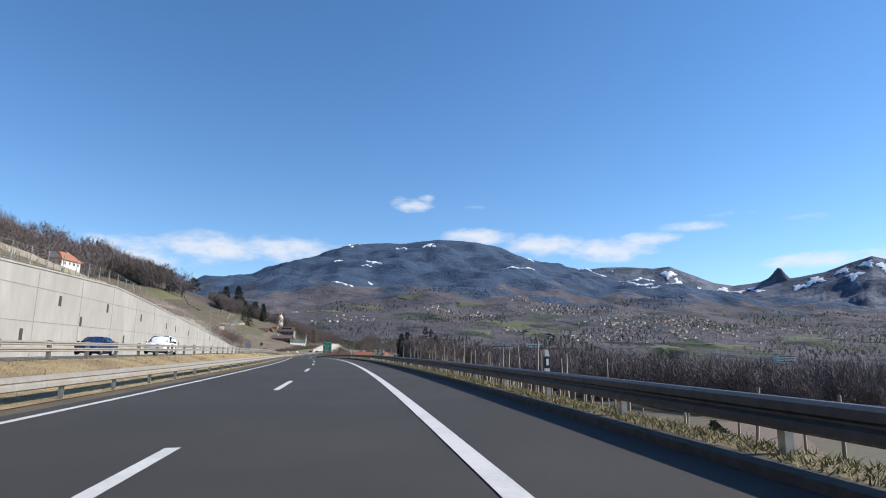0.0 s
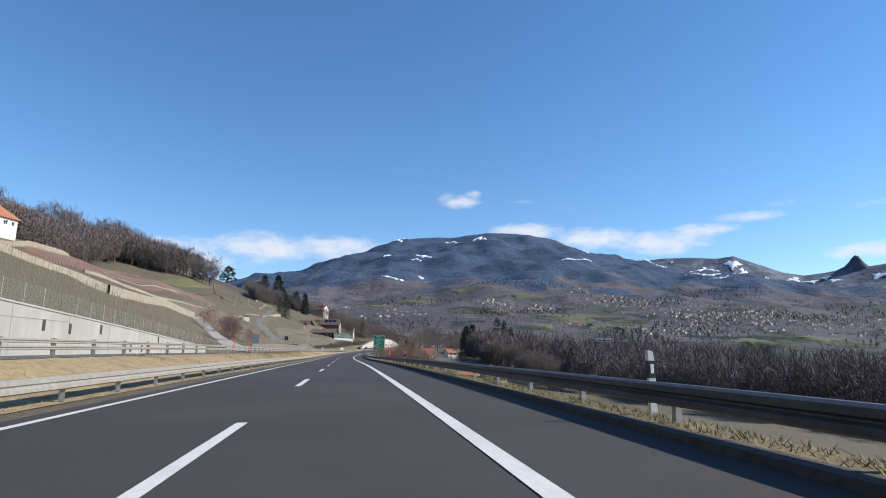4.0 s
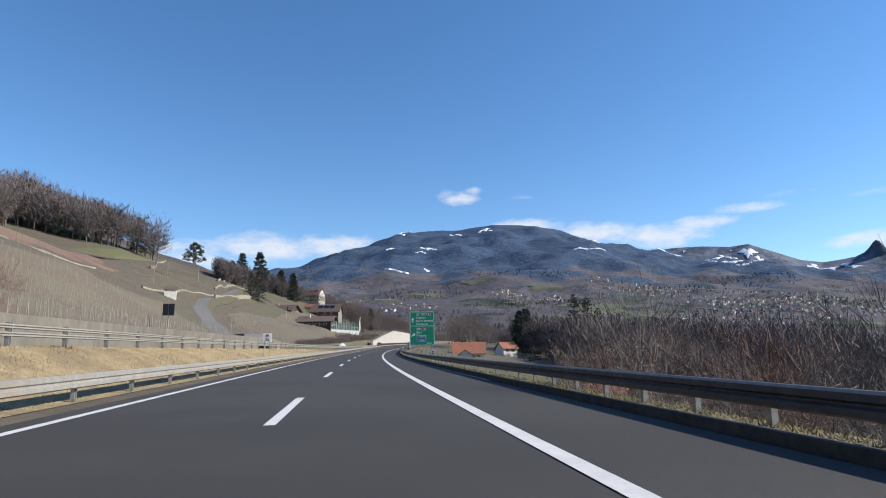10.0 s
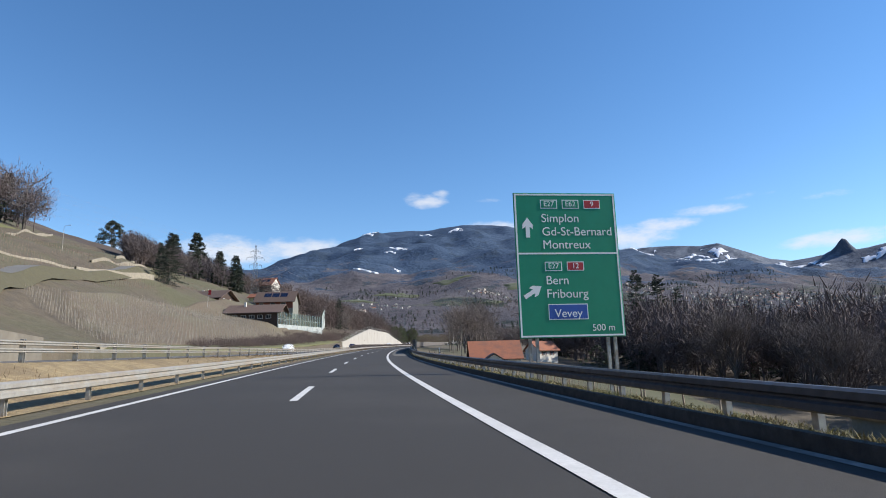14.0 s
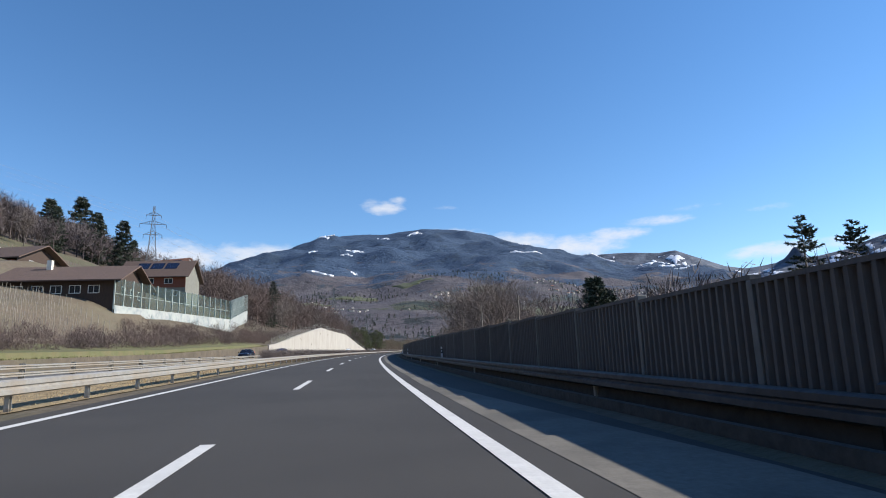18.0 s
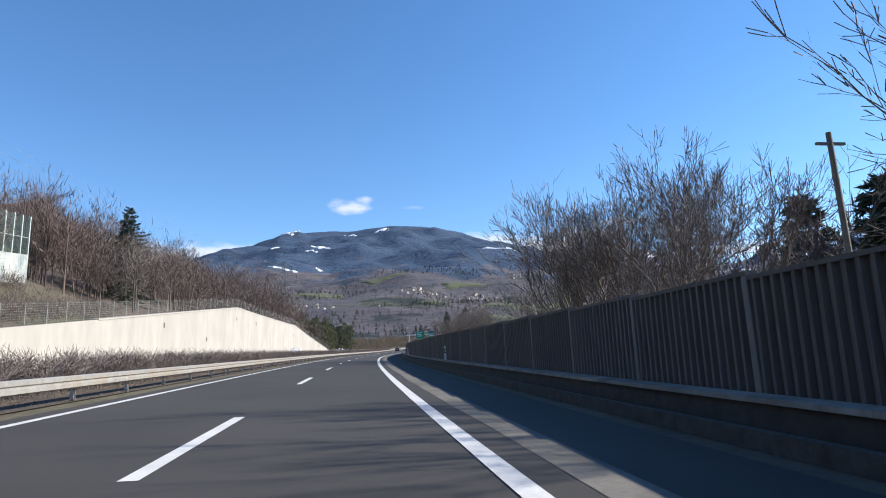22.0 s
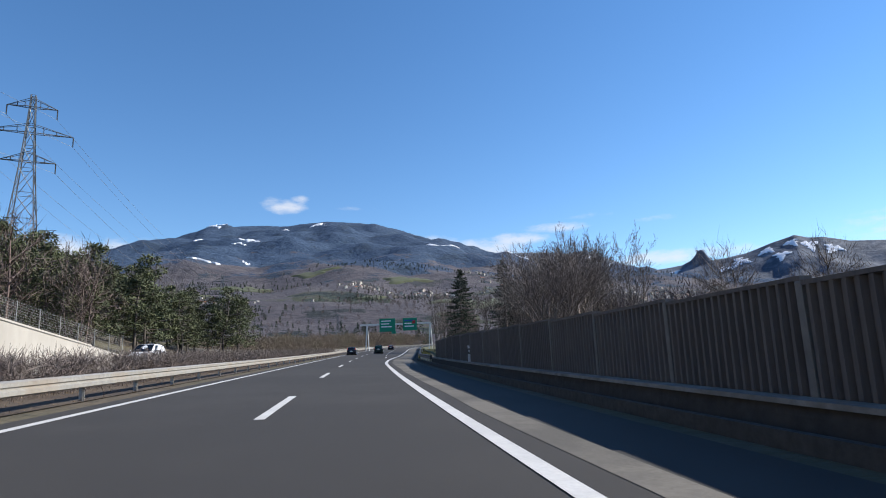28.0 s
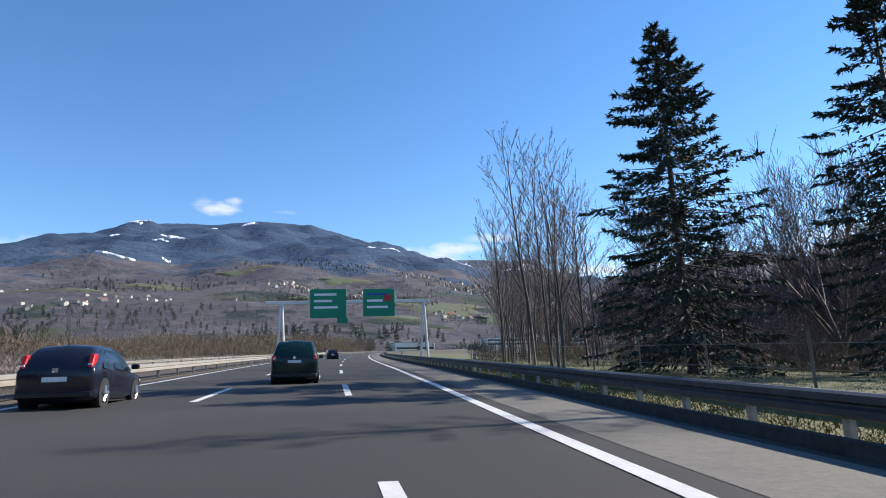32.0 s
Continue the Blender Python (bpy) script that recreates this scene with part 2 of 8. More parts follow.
M["wood_far"] = material("wood_far", (0.148, 0.121, 0.122), (0.082, 0.068, 0.07), 0.07, 0.95, c3=(0.145, 0.108, 0.092), scale3=0.02, amount3=0.6)
M["twig_red"] = material("twig_red", (0.2, 0.115, 0.085), (0.12, 0.07, 0.055), 0.4, 0.9, random=0.25)
M["needles"] = material("needles", (0.04, 0.055, 0.034), (0.02, 0.031, 0.021), 0.7, 0.85, random=0.22)
M["needles_pine"] = material("needles_pine", (0.09, 0.1, 0.045), (0.05, 0.063, 0.03), 0.6, 0.85, random=0.25)
M["leaf_dark"] = material("leaf_dark", (0.045, 0.065, 0.025), (0.025, 0.038, 0.016), 0.9, 0.7, random=0.2)
M["birch_bark"] = material("birch_bark", (0.55, 0.5, 0.44), (0.2, 0.17, 0.15), 3, 0.8, stretch=(1, 1, 2))
M["snow"] = material("snow", (0.74, 0.76, 0.82), (0.5, 0.53, 0.6), 0.05, 0.7, coords="World")
M["roof_red"] = material("roof_red", (0.36, 0.13, 0.065), (0.22, 0.085, 0.05), 3, 0.85, bump=0.02, bump_scale=8, random=0.1,
                         c3=(0.15, 0.08, 0.06), scale3=0.5, amount3=0.5)
M["roof_brown"] = material("roof_brown", (0.125, 0.082, 0.064), (0.075, 0.052, 0.043), 3, 0.85, bump=0.02, bump_scale=8, random=0.12)
M["plaster"] = material("plaster", (0.74, 0.7, 0.62), (0.62, 0.585, 0.52), 1.2, 0.9, random=0.08, c3=(0.5, 0.47, 0.41), scale3=0.3, amount3=0.35)
M["plaster_yellow"] = material("plaster_yellow", (0.66, 0.52, 0.25), (0.55, 0.43, 0.21), 1.2, 0.9)
M["plaster_pink"] = material("plaster_pink", (0.6, 0.42, 0.32), (0.5, 0.35, 0.27), 1.2, 0.9)
M["timber"] = material("timber", (0.062, 0.037, 0.026), (0.036, 0.023, 0.018), 2.5, 0.8, stretch=(6, 6, 0.6), bump=0.006, bump_scale=12)
M["timber_red"] = material("timber_red", (0.2, 0.06, 0.035), (0.13, 0.042, 0.027), 2.5, 0.8, stretch=(6, 6, 0.6))
M["wood_grey"] = material("wood_grey", (0.24, 0.21, 0.175), (0.15, 0.13, 0.11), 3, 0.9, stretch=(3, 3, 0.5), random=0.2)
M["green_sign"] = material("green_sign", (0.0, 0.235, 0.13), (0.0, 0.21, 0.115), 1.2, 0.45, spec=0.4)
M["white_sign"] = material("white_sign", (0.82, 0.83, 0.82), (0.76, 0.77, 0.76), 2, 0.45)
M["red_sign"] = material("red_sign", (0.42, 0.016, 0.02), (0.36, 0.014, 0.018), 2, 0.45)
M["blue_sign"] = material("blue_sign", (0.01, 0.075, 0.36), (0.01, 0.065, 0.31), 2, 0.45)
M["grey_back"] = material("grey_back", (0.3, 0.31, 0.33), (0.24, 0.25, 0.27), 3, 0.5, 0.3)
M["orange"] = material("orange", (0.72, 0.085, 0.012), (0.62, 0.07, 0.012), 2, 0.45)
M["white_steel"] = material("white_steel", (0.7, 0.7, 0.68), (0.6, 0.6, 0.58), 2, 0.5)
M["black"] = material("black", (0.02, 0.02, 0.021), (0.014, 0.014, 0.015), 8, 0.6)
M["rubber"] = material("rubber", (0.022, 0.022, 0.022), (0.015, 0.015, 0.015), 20, 0.85)
M["car_green"] = material("car_green", (0.004, 0.022, 0.021), (0.0035, 0.019, 0.018), 1, 0.25, 0.2)
M["car_dark"] = material("car_dark", (0.012, 0.014, 0.026), (0.01, 0.012, 0.022), 1, 0.22, 0.2)
M["car_blue"] = material("car_blue", (0.02, 0.04, 0.11), (0.018, 0.035, 0.1), 1, 0.25, 0.2)
M["car_white"] = material("car_white", (0.75, 0.75, 0.75), (0.7, 0.7, 0.7), 1, 0.25)
M["car_silver"] = material("car_silver", (0.5, 0.52, 0.55), (0.46, 0.48, 0.5), 1, 0.3, 0.5)
M["car_glass"] = material("car_glass", (0.015, 0.02, 0.024), (0.012, 0.016, 0.02), 1, 0.08, spec=0.8)
M["chrome"] = material("chrome", (0.6, 0.6, 0.62), (0.5, 0.5, 0.52), 2, 0.25, 0.9)
M["lamp_red"] = material("lamp_red", (0.5, 0.01, 0.014), (0.4, 0.008, 0.012), 2, 0.3)
M["lamp_clear"] = material("lamp_clear", (0.7, 0.72, 0.75), (0.6, 0.62, 0.65), 2, 0.2)
M["wire"] = material("wire", (0.3, 0.3, 0.29), (0.22, 0.22, 0.21), 2, 0.6, 0.5)
M["pylon_steel"] = material("pylon_steel", (0.2, 0.21, 0.22), (0.14, 0.15, 0.16), 0.5, 0.6, 0.4)
M["window_glass"] = material("window_glass", (0.03, 0.035, 0.04), (0.02, 0.024, 0.028), 0.5, 0.25, spec=0.35)
M["vine_wood"] = material("vine_wood", (0.24, 0.19, 0.145), (0.14, 0.105, 0.08), 0.3, 0.95, random=0.2)
M["vine_red"] = material("vine_red", (0.26, 0.13, 0.09), (0.15, 0.08, 0.06), 0.3, 0.95, random=0.2)
M["stake_pale"] = material("stake_pale", (0.3, 0.272, 0.23), (0.19, 0.167, 0.14), 3, 0.9, stretch=(3, 3, 0.5))
M["solar"] = material("solar", (0.01, 0.014, 0.035), (0.008, 0.01, 0.025), 2, 0.2)


# ---- mesh helpers ----
def mesh_object(name, verts, faces, mats, parent=None, index=None, smooth=False, label=""):
    me = bpy.data.meshes.new(name)
    me.from_pydata([tuple(map(float, v)) for v in verts], [], [tuple(map(int, f)) for f in faces])
    for mm in (mats if isinstance(mats, (list, tuple)) else [mats]):
        me.materials.append(mm)
    if index is not None:
        me.polygons.foreach_set("material_index", np.asarray(index, dtype=np.int32))
    if smooth:
        me.polygons.foreach_set("use_smooth", np.ones(len(me.polygons), dtype=bool))
    me.update()
    ob = new(name, me)
    if parent:
        ob.parent = parent
    if label:
        ob["label"] = label
    return ob


def part(name, bm, mat, parent, label=""):
    me = bpy.data.meshes.new(name)
    bm.to_mesh(me)
    bm.free()
    for mm in (mat if isinstance(mat, (list, tuple)) else [mat]):
        me.materials.append(mm)
    ob = new(name, me)
    ob.parent = parent
    if label:
        ob["label"] = label
    return ob


def share(name, me, m, parent, label=""):
    """One more object on a mesh that exists already."""
    ob = new(name, me)
    ob.parent = parent
    ob.matrix_basis = m
    if label:
        ob["label"] = label
    return ob


def box(bm, x0, x1, y0, y1, z0, z1, bevel=0.0, mi=0):
    """Adds a box, with bevelled edges if asked."""
    r = bmesh.ops.create_cube(bm, size=1)
    vs = r["verts"]
    for v in vs:
        v.co = Vector((x0 + (v.co.x + 0.5) * (x1 - x0), y0 + (v.co.y + 0.5) * (y1 - y0), z0 + (v.co.z + 0.5) * (z1 - z0)))
    fs = {f for v in vs for f in v.link_faces}
    for f in fs:
        f.material_index = mi
    if bevel:
        es = list({e for v in vs for e in v.link_edges})
        rr = bmesh.ops.bevel(bm, geom=es, offset=bevel, segments=1, affect="EDGES")
        for f in rr["faces"]:
            f.material_index = mi
    return vs


def boxmesh(*a, bevel=0.0):
    bm = bmesh.new()
    box(bm, *a, bevel=bevel)
    return bm


def rod(bm, a, b, r0, r1=None, n=6, mi=0):
    """Adds a tapered rod from a to b."""
    a, b = Vector(a), Vector(b)
    r1 = r0 if r1 is None else r1
    m = (b - a).to_track_quat("Z", "Y").to_matrix()
    rings = []
    for p, r in ((a, r0), (b, r1)):
        rings.append([bm.verts.new(p + m @ Vector((r * math.cos(2 * math.pi * i / n), r * math.sin(2 * math.pi * i / n), 0))) for i in range(n)])
    for i in range(n):
        bm.faces.new((rings[0][i], rings[0][(i + 1) % n], rings[1][(i + 1) % n], rings[1][i])).material_index = mi
    bm.faces.new(rings[1]).material_index = mi
    bm.faces.new(rings[0][::-1]).material_index = mi


def prism(bm, pts, y0, y1, mi=0):
    """A polygon in x and z drawn out along y."""
    a = [bm.verts.new((x, y0, z)) for x, z in pts]
    b = [bm.verts.new((x, y1, z)) for x, z in pts]
    n = len(pts)
    fs = [bm.faces.new(a), bm.faces.new(b[::-1])]
    for i in range(n):
        fs.append(bm.faces.new((a[i], b[i], b[(i + 1) % n], a[(i + 1) % n])))
    for f in fs:
        f.material_index = mi
    bmesh.ops.recalc_face_normals(bm, faces=fs)


def empty(name, m, label, category, group="", kind=""):
    ob = new(name)
    ob.matrix_basis = m
    ob.empty_display_size = 0.3
    return tagged(ob, label, category, group, kind)


# ---- the road's line ----
def glide(v, q, start=-100.0, step=50.0):
    """Smooth values between knots."""
    v = np.asarray(v, float)
    k = (np.asarray(q, float) - start) / step
    i = np.clip(k.astype(int), 1, len(v) - 3)
    u = k - i
    a, b, c, d = v[i - 1], v[i], v[i + 1], v[i + 2]
    return 0.5 * (2 * b + (c - a) * u + (2 * a - 5 * b + 4 * c - d) * u * u + (3 * b - a - 3 * c + d) * u ** 3)


SS = np.arange(-100.0, 1340.0, 1.0)
HD, GR, BK = (np.radians(glide([r[i] for r in LINE], SS)) for i in range(3))
CX, CY, CZ = np.cumsum(-np.sin(HD) * np.cos(GR)), np.cumsum(np.cos(HD) * np.cos(GR)), np.cumsum(np.sin(GR))
CX, CY, CZ = CX - CX[100], CY - CY[100], CZ - CZ[100]


def at(s, d, up=0.0):
    """The place at s metres along the road, d metres to the right of the lane dashes and up metres over the road's plane."""
    s, d, up = np.broadcast_arrays(np.asarray(s, float), np.asarray(d, float), np.asarray(up, float))
    hd, bk = np.interp(s, SS, HD), np.interp(s, SS, BK)
    x = np.interp(s, SS, CX) + d * np.cos(hd)
    y = np.interp(s, SS, CY) + d * np.sin(hd)
    z = np.interp(s, SS, CZ) - np.clip(d, -22, 12) * np.sin(bk) + up
    return np.stack([x, y, z], -1)


def stand(s, d, up=0.0, turn=0.0):
    """A pose there, upright, its y axis along the road, turned by so many degrees."""
    x, y, z = at(s, d, up)
    return pose(x, y, z, 0, 0, math.degrees(np.interp(s, SS, HD)) + turn)


def knots(s, *pairs):
    return np.interp(s, [p[0] for p in pairs], [p[1] for p in pairs])


def opp_z(s):
    """Height of the other carriageway over the plane of this one."""
    return knots(s, (-100, 0.9), (0, 0.95), (110, 1.0), (185, 1.25), (262, 1.5), (365, 1.15), (430, 0.6), (475, 0.15), (530, 0.0))


def bank_top(s):
    """Height of the ground behind the far edge of the other carriageway."""
    return knots(s, (-100, 7.0), (46, 7.4), (70, 7.9), (210, 2.2), (240, 1.9), (262, 3.2), (300, 3.6), (400, 3.2), (425, 1.2), (470, 0.6), (545, 1.0),
                 (600, 2.2), (614, 2.8), (682, 8.8), (736, 7.7), (790, 1.0), (850, 0.4), (1340, 0.2))


def edge_right(s):
    """The solid line on the right."""
    return knots(s, (-100, 3.58), (60, 3.48), (260, 3.58), (320, 3.65), (430, 3.6), (470, 3.54), (786, 3.56), (799, 3.98), (811, 4.8), (822, 5.65), (838, 6.4), (854, 7.05), (875, 7.55), (900, 7.7))


def rail_right(s):
    return knots(s, (-100, 6.55), (90, 6.55), (290, 7.0), (440, 7.15), (480, 7.3), (780, 7.4), (800, 7.55), (812, 8.3), (838, 9.6), (854, 10.3), (875, 10.9), (900, 11.1))


def ground_up(s, d):
    """Height of the ground over the road's plane."""
    s, d = np.broadcast_arrays(np.asarray(s, float), np.asarray(d, float))
    oz, bt = opp_z(s), bank_top(s)
    # the left hill
    a = np.abs(d)
    fade = knots(s, (-100, 1.2), (100, 1.15), (250, 1.0), (720, 1.0), (790, 0.75), (840, 0.42), (900, 0.16), (960, 0.03), (1340, 0.0))
    ease = knots(s, (290, 0.0), (380, 0.35), (470, 1.0), (535, 1.0), (605, 0.0))
    dip = knots(s, (395, 0.0), (440, 1.0), (550, 1.0), (585, 0.0)) * knots(a, (21, 0.0), (50, 6.0), (62, 5.0), (95, 0.0))
    hill = (0.36 * (a - 8) - 0.15 * np.maximum(a - 100, 0) * ease) * fade - dip
    w = np.clip((a - 21.4) / knots(s, (-100, 30), (230, 26), (340, 30), (400, 44), (480, 34), (560, 18), (600, 10), (700, 26), (1340, 40)), 0, 1)
    w = w * w * (3 - 2 * w)
    left = bt * (1 - w) + np.maximum(hill, bt * 0.5) * w
    # the median
    m = np.clip((a - 5.5) / 4.3, 0, 1)
    median = oz * m * m * (3 - 2 * m)
    # the right side
    k = knots(s, (-100, 0.55), (150, 0.5), (300, 0.42), (420, 0.4), (500, 0.28), (580, 0.15), (700, 0.09), (780, 0.04), (1340, 0.02))
    fl = knots(s, (-100, 27), (0, 26), (300, 22), (430, 22), (500, 12), (650, 6), (780, 2.0), (1340, 1.5))
    dd = np.maximum(d - rail_right(s) - 0.4, 0)
    right = -fl * (1 - np.exp(-k * dd / fl)) - knots(s, (-100, 0), (480, 0), (640, 0.1), (1340, 0.14)) * np.clip(d - 48, 0, 200)
    up = np.where(d < -21.2, left, np.where(d < -9.8, oz, np.where(d < -5, median, np.where(d > 7, right, 0.0))))
    road_here = ((d > -4.7) & (d < rail_right(s) - 0.3)) | ((d < -10.4) & (d > -20.9))
    return up - np.where(road_here, 0.08, 0.02)


def valley(x, y):
    """Height of the valley floor and the mountain, far from the road."""
    x, y = np.asarray(x, float), np.asarray(y, float)
    low = -28 + 0.045 * y
    ridge = np.interp(x, [-3712, -2781, -1967, -1333, -1176, -966, -785, -583, -303, -223, -22, 254, 450, 602, 794, 1100, 1640, 2338, 3037, 3851],
                      [458, 567, 617, 726, 771, 854, 922, 963, 962, 973, 996, 978, 936, 865, 817, 760, 649, 545, 510, 487])
    u = np.clip((y - 1100) / 3500, 0, 1.35)
    prof = np.where(u < 1, u ** 1.35, 1 - (u - 1) * 1.5)
    return low + (ridge - low) * prof


def ground_z(s, d):
    p = at(s, d, ground_up(s, d))
    return p[..., 2]

# ---- the land ----
def grid_mesh(name, P, mat, smooth=True):
    n, m = P.shape[:2]
    i, j = np.meshgrid(np.arange(n - 1), np.arange(m - 1), indexing="ij")
    a = (i * m + j).ravel()
    faces = np.stack([a, a + 1, a + m + 1, a + m], -1)
    me = bpy.data.meshes.new(name)
    me.vertices.add(n * m)
    me.vertices.foreach_set("co", P.reshape(-1).astype(np.float32))
    me.loops.add(faces.size)
    me.loops.foreach_set("vertex_index", faces.reshape(-1).astype(np.int32))
    me.polygons.add(len(faces))
    me.polygons.foreach_set("loop_start", np.arange(0, faces.size, 4, dtype=np.int32))
    me.polygons.foreach_set("use_smooth", np.full(len(faces), smooth))
    me.update(calc_edges=True)
    me.materials.append(mat)
    return new(name, me)


def wob(x, y, size, seed=0.0):
    """A smooth random field."""
    k = 2 * math.pi / size
    return (np.sin(k * (x + 0.37 * y) + 1.3 + seed) * np.sin(k * 0.83 * (y - 0.21 * x) + 0.4 + 2 * seed)
            + 0.5 * np.sin(k * 2.1 * (x - 0.6 * y) + 2.2 + 3 * seed) * np.sin(k * 1.7 * (y + 0.5 * x) + seed))


DS = np.array([-520, -440, -370, -310, -260, -220, -190, -165, -142, -122, -105, -90, -78, -67, -58, -50, -43, -37, -32, -28, -25, -22.6, -21.25, -21.15,
               -20.4, -16, -12, -10.4, -9.8, -9.0, -8.0, -7.2, -6.5, -5.8, -5.2, -4.7, -2, 2, 6, 6.6, 7.0, 7.5, 8.0, 8.6, 9.4, 10.5, 12, 14, 17, 20, 24, 29, 35, 42, 50, 60,
               72, 88, 108, 132, 160, 195, 240, 300, 380, 480])
GS = np.arange(-96, 1336, 6.0)
S2, D2 = np.meshgrid(GS, DS, indexing="ij")
UP = ground_up(S2, D2)
amp = np.clip((np.abs(D2) - 24) / 60, 0, 1)
UP = UP + amp * 1.2 * wob(S2, D2, 70.0)
PG = at(S2, D2, UP)
blend = np.clip((D2 - 110) / 300, 0, 1)
PG[..., 2] = PG[..., 2] * (1 - blend) + valley(PG[..., 0], PG[..., 1]) * blend


def far_z(x, y):
    x, y = np.asarray(x, float), np.asarray(y, float)
    rr = np.clip((y - 1300) / 1500, 0, 1)
    return valley(x, y) + rr * (26 * wob(x, y, 900, 0.5) + 12 * wob(x, y, 330, 1.1) + 2 * wob(x, y, 120, 2.0)) * np.clip((4600 - y) / 500, 0.12, 1)


def hill_material():
    """Vineyard soil, meadow and winter scrub, by place."""
    m = material("hillside", (0.112, 0.088, 0.06), (0.062, 0.05, 0.034), 0.5, 0.95, bump=0.25, bump_scale=0.9,
                 c3=(0.08, 0.08, 0.038), scale3=0.03, amount3=0.7, coords="World")
    return m


ground = tagged(grid_mesh("ground", PG, hill_material()), "winter hillside of brown vineyard soil and dry meadow beside the motorway", "ground", kind="structure")

# the valley and the wooded mountain behind
xs = np.concatenate([np.arange(-3000, -1500, 60), np.arange(-1500, 1600, 24), np.arange(1600, 3500, 50)])
ys = np.concatenate([np.arange(-300, 1000, 60), np.arange(1000, 2200, 30), np.arange(2200, 4700, 26), np.arange(4700, 4950, 80)])
X2, Y2 = np.meshgrid(xs.astype(float), ys.astype(float), indexing="ij")
Z2 = valley(X2, Y2)
rise = np.clip((Y2 - 1300) / 1500, 0, 1)
Z2 += rise * (26 * wob(X2, Y2, 900, 0.5) + 12 * wob(X2, Y2, 330, 1.1) + 2 * wob(X2, Y2, 120, 2.0)) * np.clip((4600 - Y2) / 500, 0.12, 1)
Z2 += rise * np.random.RandomState(3).uniform(-1.6, 1.6, Z2.shape)
# keep it under the near ground
hdx = np.interp(Y2, CY, CX)
near = (np.abs(X2 - hdx) < 440) & (Y2 < 1330)
left_far = (X2 < hdx - 300) & (Y2 < 1400)
Z2 = np.where(near, Z2 - 70, Z2)
Z2 = np.where(left_far, np.minimum(Z2, -40), Z2)
PM = np.stack([X2, Y2, Z2], -1)


def mountain_material():
    m = bpy.data.materials.new("mountain_woods_hazed")
    m.use_nodes = True
    nt = m.node_tree
    b = nt.nodes["Principled BSDF"]
    b.inputs["Roughness"].default_value = 0.95
    b.inputs["Specular IOR Level"].default_value = 0.1
    gm = node(nt, "ShaderNodeNewGeometry")

    def tex(sc, detail=6, vec=gm.outputs["Position"]):
        n = node(nt, "ShaderNodeTexNoise")
        n.inputs["Scale"].default_value, n.inputs["Detail"].default_value = sc, detail
        n.inputs["Roughness"].default_value = 0.7
        nt.links.new(vec, n.inputs["Vector"])
        return n.outputs[0]

    def rng(sock, a, b2, c=0.0, d=1.0):
        n = node(nt, "ShaderNodeMapRange", vals={1: a, 2: b2, 3: c, 4: d})
        nt.links.new(sock, n.inputs[0])
        return n.outputs[0]

    def mix(f, a, c):
        n = node(nt, "ShaderNodeMix")
        n.data_type = "RGBA"
        for i, v in ((0, f), (6, a), (7, c)):
            if isinstance(v, tuple):
                n.inputs[i].default_value = (*v, 1)
            else:
                nt.links.new(v, n.inputs[i])
        return n.outputs[2]

    def mul(a, c):
        n = node(nt, "ShaderNodeMath", op="MULTIPLY")
        nt.links.new(a, n.inputs[0])
        nt.links.new(c, n.inputs[1])
        return n.outputs[0]

    sepz = node(nt, "ShaderNodeSeparateXYZ")
    nt.links.new(gm.outputs["Position"], sepz.inputs[0])
    z = sepz.outputs[2]
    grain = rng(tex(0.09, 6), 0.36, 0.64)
    # blue of the distance haze is mixed into these wood colours
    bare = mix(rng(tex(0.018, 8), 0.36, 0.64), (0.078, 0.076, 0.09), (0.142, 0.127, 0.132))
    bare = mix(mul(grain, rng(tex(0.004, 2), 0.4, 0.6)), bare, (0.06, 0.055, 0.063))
    conif_hazed = mix(grain, (0.026, 0.048, 0.092), (0.066, 0.098, 0.15))
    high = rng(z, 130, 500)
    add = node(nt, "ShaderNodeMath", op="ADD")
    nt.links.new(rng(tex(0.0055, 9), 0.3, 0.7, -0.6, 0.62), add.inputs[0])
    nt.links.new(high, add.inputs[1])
    col = mix(rng(add.outputs[0], 0.4, 0.56), bare, conif_hazed)
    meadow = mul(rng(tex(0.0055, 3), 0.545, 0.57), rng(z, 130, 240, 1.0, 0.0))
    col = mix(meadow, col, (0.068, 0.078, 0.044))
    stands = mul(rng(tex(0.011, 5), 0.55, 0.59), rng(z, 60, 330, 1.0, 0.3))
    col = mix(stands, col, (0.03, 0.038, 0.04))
    nt.links.new(col, b.inputs["Base Color"])
    bp = node(nt, "ShaderNodeBump", vals={"Strength": 1.0, "Distance": 7.0})
    nt.links.new(tex(0.045, 8), bp.inputs["Height"])
    nt.links.new(bp.outputs[0], b.inputs["Normal"])
    return m


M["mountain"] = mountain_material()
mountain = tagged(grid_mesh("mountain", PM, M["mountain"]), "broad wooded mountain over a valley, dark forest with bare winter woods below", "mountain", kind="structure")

# the higher range behind, partly snowed over
azk = [4, 10, 14, 16.6, 19.2, 21.3, 22.8, 24.4, 26.6, 28.1, 29.6, 30.6, 32.65, 33.4, 35.2, 37.1, 38.7, 39.6, 40.6, 42.2, 46, 54, 60]
zk = [560, 740, 800, 824, 818, 800, 806, 745, 668, 640, 646, 656, 668, 674, 694, 742, 776, 748, 742, 700, 666, 624, 582]
AZ2, U2 = np.meshgrid(np.arange(4, 60, 0.12), np.concatenate([np.linspace(0, 0.94, 30), np.linspace(0.95, 1.0, 8), [1.05, 1.15]]), indexing="ij")


